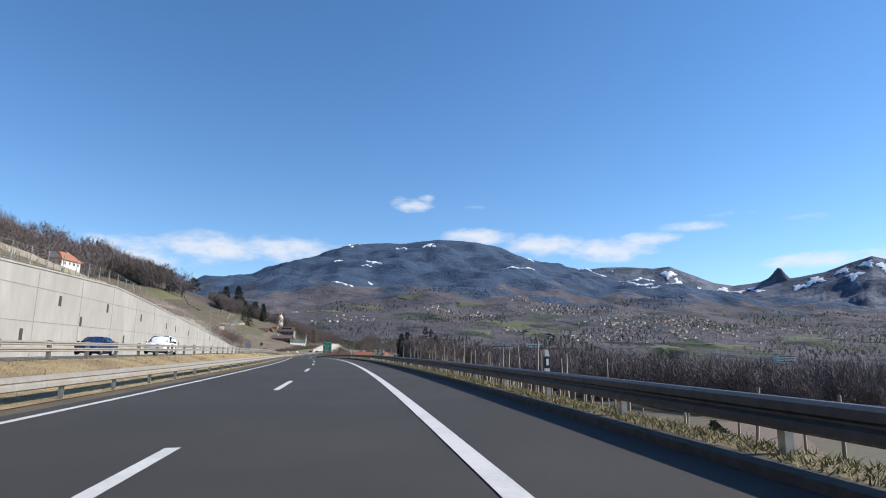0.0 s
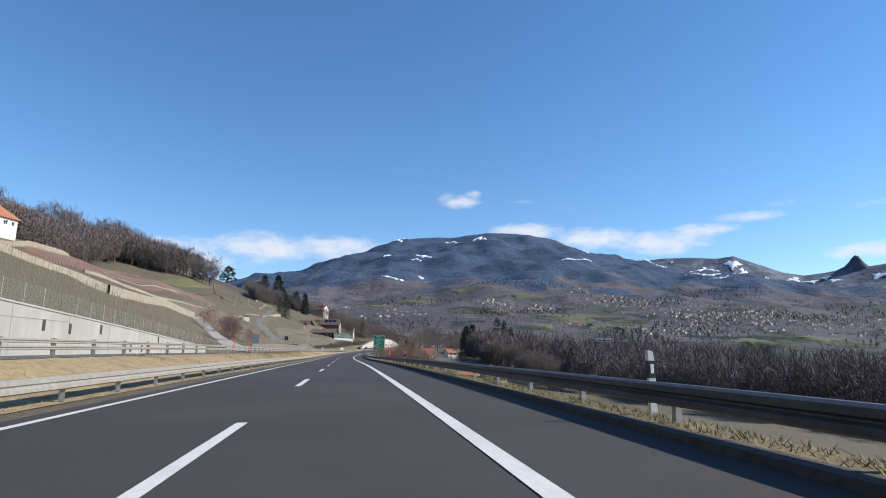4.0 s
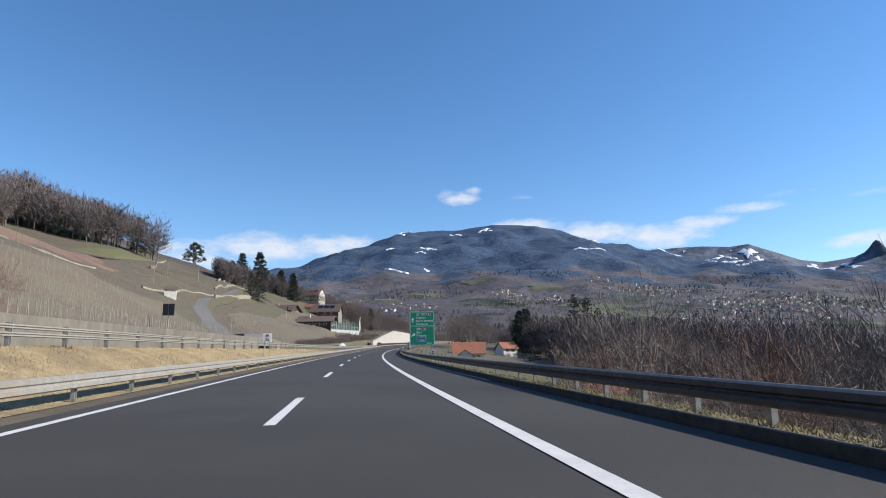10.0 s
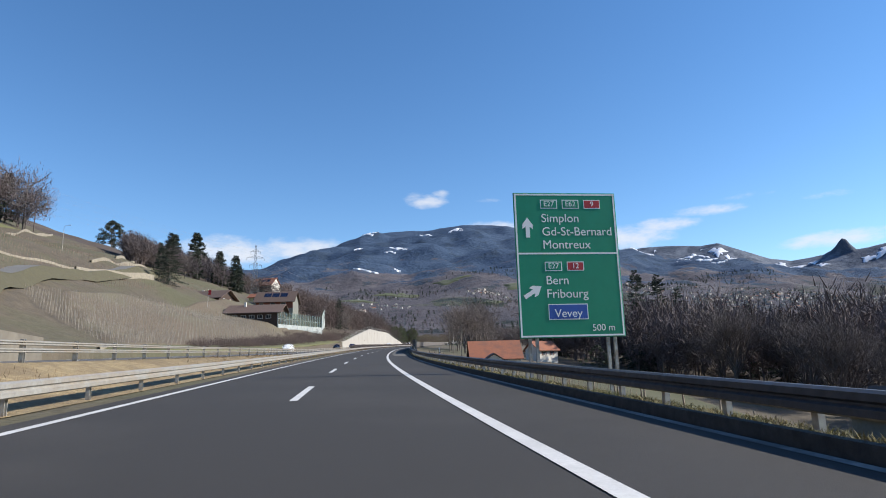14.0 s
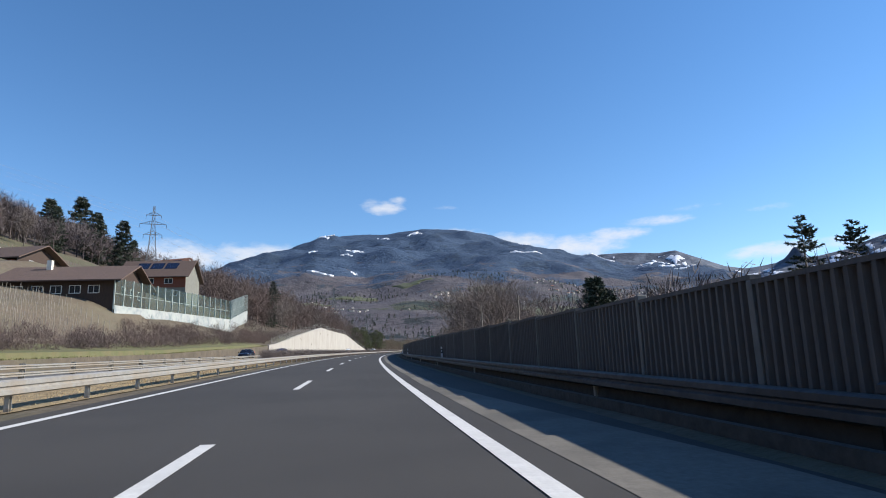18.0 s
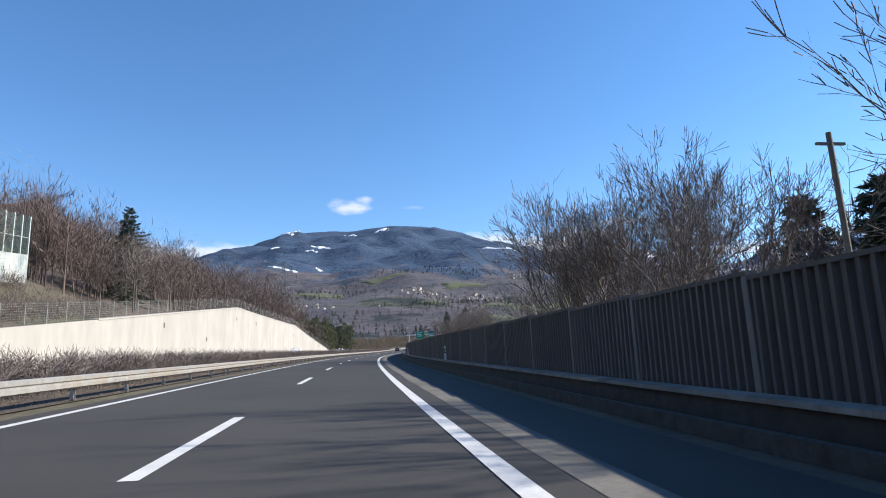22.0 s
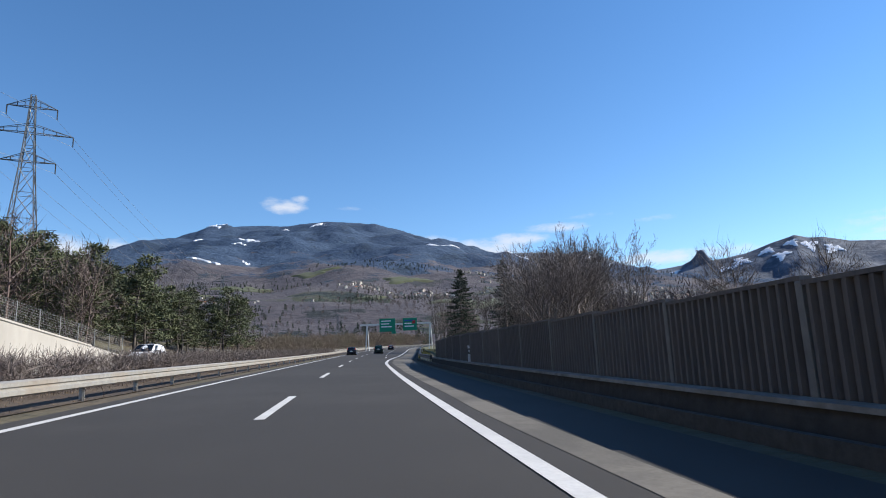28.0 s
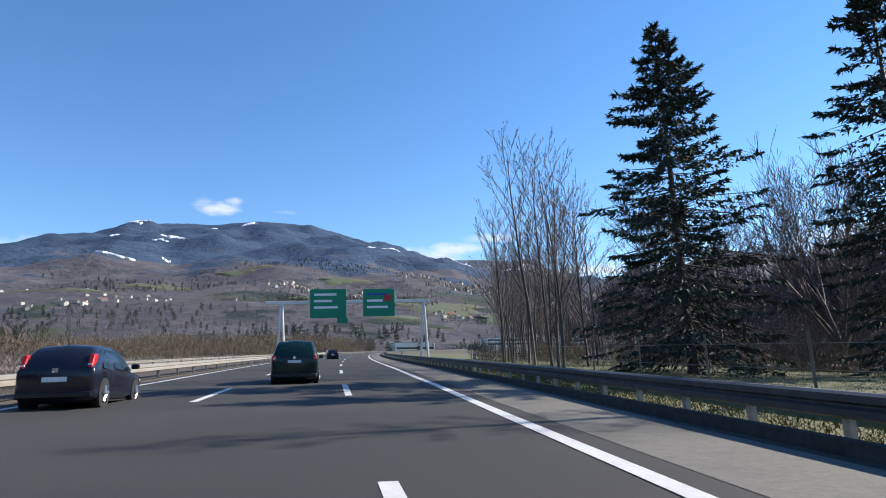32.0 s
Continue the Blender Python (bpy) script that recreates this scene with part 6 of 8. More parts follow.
while len(spots) < 2600:
    x, y = RS_.uniform(-420, 330), RS_.uniform(1180, 1460)
    if x < np.interp(y, CY, CX) + 30 and y < 1320 or math.sin(x * 0.021 + 2) + RS_.normal(0, 0.4) < -0.1:
        continue
    spots.append((x, y, far_z(x, y) - 1, RS_.uniform(0.45, 0.85), 0.0))
scatter("far_conifers", FARC, spots, M["needles"], "dark stands of conifers on the lower mountain slope", "wood")
spots = []
while len(spots) < 1400:
    s, d = RS_.uniform(880, 1330), -25 - 300 * RS_.rand() ** 1.4
    m = place(None, float(s), float(d))
    spots.append((*m.translation, RS_.uniform(0.8, 1.75) * float(knots(s, (880, 0.25), (960, 0.4), (1060, 0.8), (1150, 1))), RS_.uniform(0, 6.28)))
scatter("scrub_wood", SCRUB, spots, M["scrub"], "low reddish-brown winter scrub beyond the other carriageway", "wood")

# ---- hedge, grass and vines ----
def blades(name, P, h, w, mat, lean, label, category, seed=1, quad=False):
    """Upright slivers at the places P."""
    r = np.random.RandomState(seed)
    n = len(P)
    a = r.uniform(0, 2 * math.pi, n)
    u = np.stack([np.cos(a), np.sin(a), np.zeros(n)], -1)
    hh = h * r.uniform(0.5, 1.25, n)
    tip = P + np.stack([r.normal(0, lean, n) * hh, r.normal(0, lean, n) * hh, hh], -1)
    ww = (w * r.uniform(0.6, 1.3, n))[:, None]
    V = np.stack([P - u * ww / 2, P + u * ww / 2, tip], 1).reshape(-1, 3)
    ob = new(name, fast_mesh(name, V, np.arange(3 * n).reshape(-1, 3), mat))
    return tagged(ob, label, category, kind="stuff")


def spread_on(n, s0, s1, d0, d1, seed, up=0.0):
    r = np.random.RandomState(seed)
    s, d = r.uniform(s0, s1, n), r.uniform(d0, d1, n)
    return at(s, d, ground_up(s, d) + up)


M["straw"] = material("straw", (0.5, 0.39, 0.2), (0.3, 0.225, 0.115), 0.5, 0.9, random=0.3, island=True)
M["straw_brown"] = material("straw_brown", (0.26, 0.17, 0.095), (0.15, 0.1, 0.06), 0.5, 0.9, random=0.3, island=True)
M["verge_straw"] = material("verge_straw", (0.235, 0.19, 0.092), (0.11, 0.115, 0.042), 0.9, 0.9, random=0.35, island=True)
M["field_blade"] = material("field_blade", (0.085, 0.1, 0.034), (0.125, 0.112, 0.05), 0.3, 0.95, random=0.25, island=True, spec=0.1)
M["grass_green"] = material("grass_green", (0.095, 0.115, 0.032), (0.15, 0.13, 0.055), 0.3, 0.9, random=0.3, island=True)


def strip(name, s0, s1, d0, d1, n, mat, label, category, up=0.03):
    """A band of turf or soil on the ground along the road."""
    s, d = np.meshgrid(np.arange(s0, s1 + 0.1, 4.0), np.linspace(d0, d1, n), indexing="ij")
    return tagged(grid_mesh(name, at(s, d, ground_up(s, d) + up), mat), label, category, kind="structure")


M["turf"] = material("turf", (0.34, 0.265, 0.145), (0.19, 0.135, 0.07), 3.2, 0.95, bump=0.05, bump_scale=14, c3=(0.16, 0.115, 0.065), scale3=0.5, amount3=0.7, coords="World")
M["litter"] = material("litter", (0.085, 0.062, 0.046), (0.045, 0.034, 0.027), 3.0, 0.95, bump=0.05, bump_scale=12, c3=(0.13, 0.1, 0.07), scale3=0.4, amount3=0.5, coords="World")
M["wood_floor"] = material("wood_floor", (0.075, 0.055, 0.042), (0.045, 0.034, 0.027), 0.5, 0.95, bump=0.1, bump_scale=2, coords="World")
strip("median_turf", -88, 536, -9.75, -5.5, 9, M["turf"], "mown dry yellow grass on the median bank", "grass verge")
strip("median_soil", 536, 1060, -9.6, -5.5, 7, M["litter"], "brown soil and dead leaves in the median", "grass verge")
blades("median_grass", np.concatenate([spread_on(150000, -12, 470, -9.7, -5.7, 1), spread_on(14000, 470, 560, -9.4, -5.7, 2)]), 0.085, 0.026, M["straw"], 0.7, "dry straw-coloured grass on the median bank", "grass")
r_ = np.random.RandomState(4)
clump_s, clump_d = r_.uniform(0, 560, 220), r_.uniform(-9.6, -6.5, 220)
idx = r_.randint(0, 220, 16000)
s_, d_ = clump_s[idx] + r_.normal(0, 0.8, 16000), np.clip(clump_d[idx] + r_.normal(0, 0.4, 16000), -9.8, -5.8)
blades("median_weeds", at(s_, d_, ground_up(s_, d_)), 0.15, 0.025, M["straw_brown"], 0.5, "brown dead weeds among the dry grass", "grass", 5)
vs_ = np.random.RandomState(6)
s_ = np.concatenate([vs_.uniform(-5, 110, 70000), vs_.uniform(110, 470, 80000)])
d_ = rail_right(s_) + vs_.uniform(-0.15, 1.0, len(s_)) * knots(s_, (0, 1.7), (90, 1.6), (130, 1), (300, 0.9), (330, 0.35), (400, 0.4), (430, 1), (930, 1))
blades("verge_grass", at(s_, d_, np.where(d_ < rail_right(s_) + 0.4, 0.1, ground_up(s_, d_))), 0.085, 0.02, M["verge_straw"], 0.8, "dry grass along the kerb under the guard rail", "grass", 7)
blades("field_grass", spread_on(70000, 788, 900, 12.5, 31, 9, up=0.3), 0.07, 0.03, M["field_blade"], 0.8, "green and yellow winter grass of the field", "grass", 10)
blades("bank_grass", spread_on(26000, 440, 606, -24.5, -21.3, 12), 0.16, 0.05, M["grass_green"], 0.5, "green grass on the bank above the other carriageway", "grass", 13)
# hedge in the median
hs_ = np.random.RandomState(14)
n = 9500
s0 = hs_.uniform(532, 860, n)
dens = knots(s0, (532, 1), (640, 1), (660, 0.8), (700, 0.9), (770, 0.95), (800, 0.7), (830, 0.3), (860, 0.25)) * (0.75 + 0.25 * np.sin(s0 * 0.9) * np.sin(s0 * 0.23))
s0 = s0[hs_.rand(n) < dens]
n = len(s0)
d0 = -7.9 + hs_.normal(0, 0.34, n)
base = at(s0, d0, ground_up(s0, d0))
stem, twigs = [], []
for i in range(n):
    p = base[i]
    v = np.array([hs_.normal(0, 0.25), hs_.normal(0, 0.25), 1.0])
    h = hs_.uniform(1.5, 1.68)
    q = p + v / np.linalg.norm(v) * h * 0.7
    stem.append((*p, *q, 0.012, 0.007))
    for k in range(20):
        w = np.array([hs_.normal(0, 0.55), hs_.normal(0, 0.55), hs_.uniform(0.1, 0.9)])
        a = p + (q - p) * hs_.uniform(0.3, 1.0)
        e = a + w / np.linalg.norm(w) * h * hs_.uniform(0.18, 0.42)
        e[2] = min(e[2], p[2] + h)
        twigs.append((*a, *e, 0.0065, 0.004))
a, b = tubes(np.array(stem), 3), slivers(np.array(twigs))
hedge = tagged(new("hedge", fast_mesh("hedge", np.concatenate([a[0], b[0]]), np.concatenate([a[1], b[1] + len(a[0])]), M["twig"])), "leafless clipped hedge of thin brown twigs in the median", "hedge", kind="stuff")
blades("hedge_litter", spread_on(16000, 540, 860, -9.3, -5.6, 15), 0.1, 0.025, M["straw_brown"], 0.7, "brown dead grass and twigs under the hedge", "grass", 16)

# vineyards: stakes in rows
def stakes(name, rows, mat, h, w, label):
    """rows: list of (s0, d0, s1, d1, count)."""
    P = []
    r = np.random.RandomState(21)
    for s0, d0, s1, d1, n in rows:
        f = (np.arange(n) + r.uniform(-0.12, 0.12, n)) / n
        s, d = s0 + (s1 - s0) * f, d0 + (d1 - d0) * f
        a = np.clip((np.abs(d) - 24) / 60, 0, 1)
        P.append(at(s, d, ground_up(s, d) + a * 1.2 * wob(s, d, 70.0) - 0.1))
    P = np.concatenate(P)
    hh = h * r.uniform(0.8, 1.15, len(P))
    lean = r.normal(0, 0.05, (len(P), 2)) * h
    seg = np.concatenate([P, P + np.stack([lean[:, 0], lean[:, 1], hh], -1), np.full((len(P), 1), w), np.full((len(P), 1), w * 0.8)], 1)
    V, F = tubes(seg, 4)
    return tagged(new(name, fast_mesh(name, V, F, mat)), label, "vineyard", kind="stuff")


stakes("vineyard", [(s, -23.5, s + 6, -64 - 0.0 * s, 26) for s in np.arange(0, 235, 4.2)], M["wood_grey"], 1.5, 0.035, "rows of grey vine stakes on the slope above the wall")
stakes("vineyard", [(306, -24 - 2.6 * i, 384 + 2.0 * i, -24 - 2.6 * i, 54) for i in range(12)] + [(450 + i * 2.0, -31, 470 + i * 1.75, -56, 30) for i in range(52)],
       M["stake_pale"], 1.9, 0.04, "rows of pale vine stakes in a terraced vineyard")
stakes("vineyard", [(20, -28 - 2.3 * i, 255, -28 - 1.3 * i, 190) for i in range(12)], M["vine_wood"], 1.0, 0.05, "rows of dark vine stocks on the slope above the wall")
stakes("vineyard", [(60, -64 - 3.0 * i, 330, -62 - 3.0 * i, 170) for i in range(14)], M["vine_red"], 0.9, 0.05, "rows of red-brown vine stocks below the farmhouse")
stakes("vineyard", [(470, -66 - 3.5 * i, 630, -74 - 5 * i, 110) for i in range(13)], M["vine_wood"], 0.9, 0.05, "close rows of vines on the rounded slope")
stakes("vineyard", [(470, -70 - 6 * i, 600, -72 - 6 * i, 60) for i in range(12)] + [(330, -70 - 6 * i, 440, -66 - 6 * i, 50) for i in range(10)], M["vine_wood"], 1.1, 0.04, "brown vine stocks on the upper slope")
stakes("vineyard", [(8 + 2.2 * i, 9.0, 14 + 2.2 * i, 24, 9) for i in range(19)], M["wood_grey"], 1.5, 0.035, "pale vine stakes below the guard rail")
stakes("vineyard", [(26 + 6.3 * i, 9.6, 27 + 6.3 * i, 11.5, 2) for i in range(10)], M["stake_pale"], 2.9, 0.035, "tall pale vine posts below the guard rail")
stakes("vineyard", [(28 + 5.4 * i, 12.5, 30 + 5.4 * i, 17, 2) for i in range(11)], M["stake_pale"], 4.2, 0.045, "tall pale vine posts below the guard rail")
stakes("vineyard", [(20 + 1.1 * i, 9.4, 22 + 1.1 * i, 16, 7) for i in range(60)], M["vine_wood"], 1.7, 0.05, "dark knotted vines below the guard rail")
stakes("vineyard", [(380 + 2.6 * i, 11, 388 + 2.6 * i, 46, 26) for i in range(46)], M["vine_wood"], 1.4, 0.035, "rows of vines in the garden plot below the road")

gs_ = np.random.RandomState(44)
s_ = gs_.uniform(786, 930, 42000)
d_ = rail_right(s_) + gs_.uniform(-0.15, 1.9, len(s_))
blades("verge_grass", at(s_, d_, np.where(d_ < rail_right(s_) + 1.6, 0.03, ground_up(s_, d_))), 0.1, 0.024, M["field_blade"], 0.8, "green and yellow grass under the guard rail", "grass", 45)

# ---- fields, paths and terraces on the slopes ----
def soil_up(s, d):
    a = np.clip((np.abs(d) - 24) / 60, 0, 1)
    return ground_up(s, d) + a * 1.2 * wob(s, d, 70.0)


def drape(name, quad, mat, label, category, up=0.06, n=26):
    """A patch of ground cover between four corners (s, d), with an uneven rim."""
    q = np.array(quad, float)
    u, v = np.meshgrid(np.linspace(0, 1, n), np.linspace(0, 1, n), indexing="ij")
    s = (1 - u) * (1 - v) * q[0, 0] + u * (1 - v) * q[1, 0] + u * v * q[2, 0] + (1 - u) * v * q[3, 0]
    d = (1 - u) * (1 - v) * q[0, 1] + u * (1 - v) * q[1, 1] + u * v * q[2, 1] + (1 - u) * v * q[3, 1]
    s = s + 0.5 * np.sin(v * 19 + 2) * (np.abs(u - 0.5) * 2) ** 4
    d = d + 0.35 * np.sin(u * 23 + 1) * (np.abs(v - 0.5) * 2) ** 4
    rim = np.minimum(np.minimum(u, 1 - u), np.minimum(v, 1 - v))
    over = np.where(rim < 1e-6, -0.5, up + 0.12)
    P = at(s, d, soil_up(s, d) + over)
    b = np.clip((d - 110) / 300, 0, 1)
    P[..., 2] = P[..., 2] * (1 - b) + (valley(P[..., 0], P[..., 1]) + over) * b
    return tagged(grid_mesh(name, P, mat), label, category, kind="structure")


M["meadow"] = material("meadow", (0.082, 0.096, 0.034), (0.125, 0.108, 0.05), 0.6, 0.95, bump=0.05, bump_scale=4, coords="World")
M["far_meadow"] = material("far_meadow", (0.062, 0.076, 0.036), (0.08, 0.084, 0.046), 0.03, 0.95, coords="World")
M["garden_green"] = material("garden_green", (0.058, 0.066, 0.027), (0.08, 0.072, 0.036), 1.6, 0.95, bump=0.05, bump_scale=5, coords="World")
M["soil_red"] = material("soil_red", (0.175, 0.1, 0.07), (0.115, 0.068, 0.05), 0.6, 0.95, bump=0.1, bump_scale=2, coords="World", c3=(0.15, 0.115, 0.078), scale3=0.06, amount3=0.6)
M["soil_grey"] = material("soil_grey", (0.145, 0.112, 0.076), (0.09, 0.07, 0.048), 1.4, 0.95, bump=0.1, bump_scale=2.5, coords="World", c3=(0.13, 0.12, 0.075), scale3=0.07, amount3=0.6)
M["soil_olive"] = material("soil_olive", (0.088, 0.08, 0.042), (0.062, 0.055, 0.033), 1.6, 0.95, bump=0.1, bump_scale=2.5, coords="World")
M["stone_wall"] = material("stone_wall", (0.3, 0.265, 0.2), (0.2, 0.175, 0.135), 1.2, 0.9, bump=0.05, bump_scale=3, c3=(0.2, 0.175, 0.14), scale3=0.3, amount3=0.5, coords="World")
drape("meadow", [(470, -160), (612, -138), (606, -160), (470, -186)], M["meadow"], "green meadow under the wood on the crest", "meadow")
drape("vineyard_soil", [(215, -64), (470, -84), (470, -128), (240, -122)], M["soil_red"], "reddish brown vineyard soil on the hill", "field")
drape("vineyard_soil", [(470, -100), (640, -104), (625, -140), (470, -150)], M["soil_olive"], "olive brown vineyard on a rounded slope", "field")
drape("vineyard_soil", [(10, -27), (236, -27), (224, -60), (20, -60)], M["soil_olive"], "vineyard soil with short grass above the concrete wall", "field")
drape("vineyard_soil", [(30, -62), (215, -64), (230, -118), (40, -108)], M["soil_red"], "reddish brown vineyard soil on the hill", "field")
drape("vineyard_soil", [(300, -24), (418, -24), (440, -60), (300, -62)], M["soil_grey"], "grey terraced vineyard soil", "field")
drape("vineyard_soil", [(446, -30.5), (566, -28.5), (600, -60), (486, -60)], M["soil_grey"], "grey vineyard soil on the slope below the houses", "field", up=0.4, n=40)
drape("bank_meadow", [(436, -21.5), (604, -21.5), (600, -26), (440, -31)], M["meadow"], "green grass bank above the other carriageway", "meadow", up=0.35, n=50)
drape("bank_meadow", [(288, -26), (300, -26), (302, -40), (292, -40)], M["soil_olive"], "narrow strip of grass beside a concrete ramp", "meadow")
drape("wood_floor", [(200, 185), (690, 62), (690, 215), (210, 330)], M["wood_floor"], "dark leaf-strewn floor of the valley wood", "ground", up=0.9, n=60)
drape("wood_floor", [(640, -120), (830, -95), (830, -240), (640, -240)], M["wood_floor"], "dark leaf-strewn floor of the wood on the slope", "ground", up=0.1, n=40)
drape("wood_floor", [(655, -24), (792, -24), (796, -72), (664, -64)], M["litter"], "brown leaf litter on the bank above the bright wall", "ground", up=0.05, n=40)
drape("vineyard_soil", [(-20, 9.2), (380, 9.4), (380, 70), (-20, 70)], M["soil_olive"], "olive brown vineyard soil below the guard rail", "field", up=0.25, n=90)
drape("field", [(786, 11.5), (1000, 12.5), (1000, 30), (786, 30)], M["meadow"], "green winter grass field beside the motorway", "meadow", up=0.2, n=50)
drape("garden", [(24, 40), (110, 46), (120, 100), (30, 90)], M["meadow"], "green garden plots in the valley below the road", "meadow", up=0.3)
drape("garden", [(380, 9.4), (520, 9.8), (510, 62), (380, 60)], M["garden_green"], "green garden plot with rows of vines below the road", "field", up=0.25, n=60)


def terrace(s0, d0, s1, d1, h=0.75, thick=0.5, label="pale stone terrace wall in the vineyard", name="terrace_wall", mat=None, down=0.8):
    n = max(6, int(math.hypot(s1 - s0, d1 - d0) / 5))
    f = np.linspace(0, 1, n)
    s, d = s0 + (s1 - s0) * f, d0 + (d1 - d0) * f + 0.5 * np.sin(f * 7)
    lo = at(s, d, soil_up(s, d) - down)
    hi = at(s, d, soil_up(s, d) + h)
    hi2 = at(s, d - thick, soil_up(s, d) + h)
    lo2 = at(s, d - thick, soil_up(s, d) - down)
    P = np.stack([lo, hi, hi2, lo2], 1)
    return tagged(grid_mesh(name, P, mat or M["stone_wall"], smooth=False), label, "terrace wall", kind="structure")


for s0_, d0_, s1_, d1_, h_ in ((522, -75.5, 566, -76, 1.9), (514, -99.5, 640, -160, 1.2), (548, -86, 648, -112, 0.9), (446, -69, 531, -80, 0.6), 
                               (602, -107.7, 638, -120, 1.3), (236, -45, 294, -43, 1.6), (20, -62, 236, -46, 1.3), (268, -63, 316, -57, 0.7), (309, -58.5, 339, -52.6, 0.6), (330, -84, 440, -80, 0.6), (250, -92, 330, -96, 1.8), (20, -122, 215, -128, 0.8)):
    terrace(s0_, d0_, s1_, d1_, h=h_)
terrace(440, -29.2, 556, -29.6, h=0.45, thick=0.4, label="low pale stone edging below the vines")


def path(name, pts, width, mat, label, lift=0.9, drop=2.6):
    """A small paved road over the slope."""
    p = np.array(pts, float)
    k = np.linspace(0, 1, len(p))
    t = np.linspace(0, 1, 40)
    s, d = np.interp(t, k, p[:, 0]), np.interp(t, k, p[:, 1])
    for _ in range(4):
        s[1:-1], d[1:-1] = (s[:-2] + 2 * s[1:-1] + s[2:]) / 4, (d[:-2] + 2 * d[1:-1] + d[2:]) / 4
    ds, dd = np.gradient(s), np.gradient(d)
    ln = np.hypot(ds, dd)
    ns, nd = -dd / ln * width / 2, ds / ln * width / 2
    zc = soil_up(s, d) + lift
    for sg in (-1, 1):
        E = np.stack([at(s + sg * ns, d + sg * nd, zc - 0.02), at(s + sg * ns * 1.9, d + sg * nd * 1.9, zc - drop)], 1)
        tagged(grid_mesh("embankment", E, M["soil_olive"], smooth=False), "grassy bank beside the " + name.replace("_", " "), "bank", kind="structure")
    P = np.stack([at(s + ns, d + nd, zc), at(s - ns, d - nd, zc)], 1)
    return tagged(grid_mesh(name, P, mat, smooth=False), label, "road", kind="structure")


path("vineyard_road", [(388, -20.8), (404, -28), (424, -38), (440, -46), (449, -51), (456, -56), (479, -65), (505, -71.5), (548, -80), (598, -89)], 4.6, M["lane"], "narrow grey asphalt road winding up through the vineyard")
path("ramp", [(243, -21.2), (254, -24.5), (266, -29.5), (280, -36), (294, -43)], 4.6, M["concrete"], "pale concrete ramp between walls beside the vineyard", lift=0.22, drop=1.4)


# ---- houses ----
M["plaster_beige"] = material("plaster_beige", (0.2, 0.2, 0.175), (0.15, 0.15, 0.13), 1.2, 0.9)

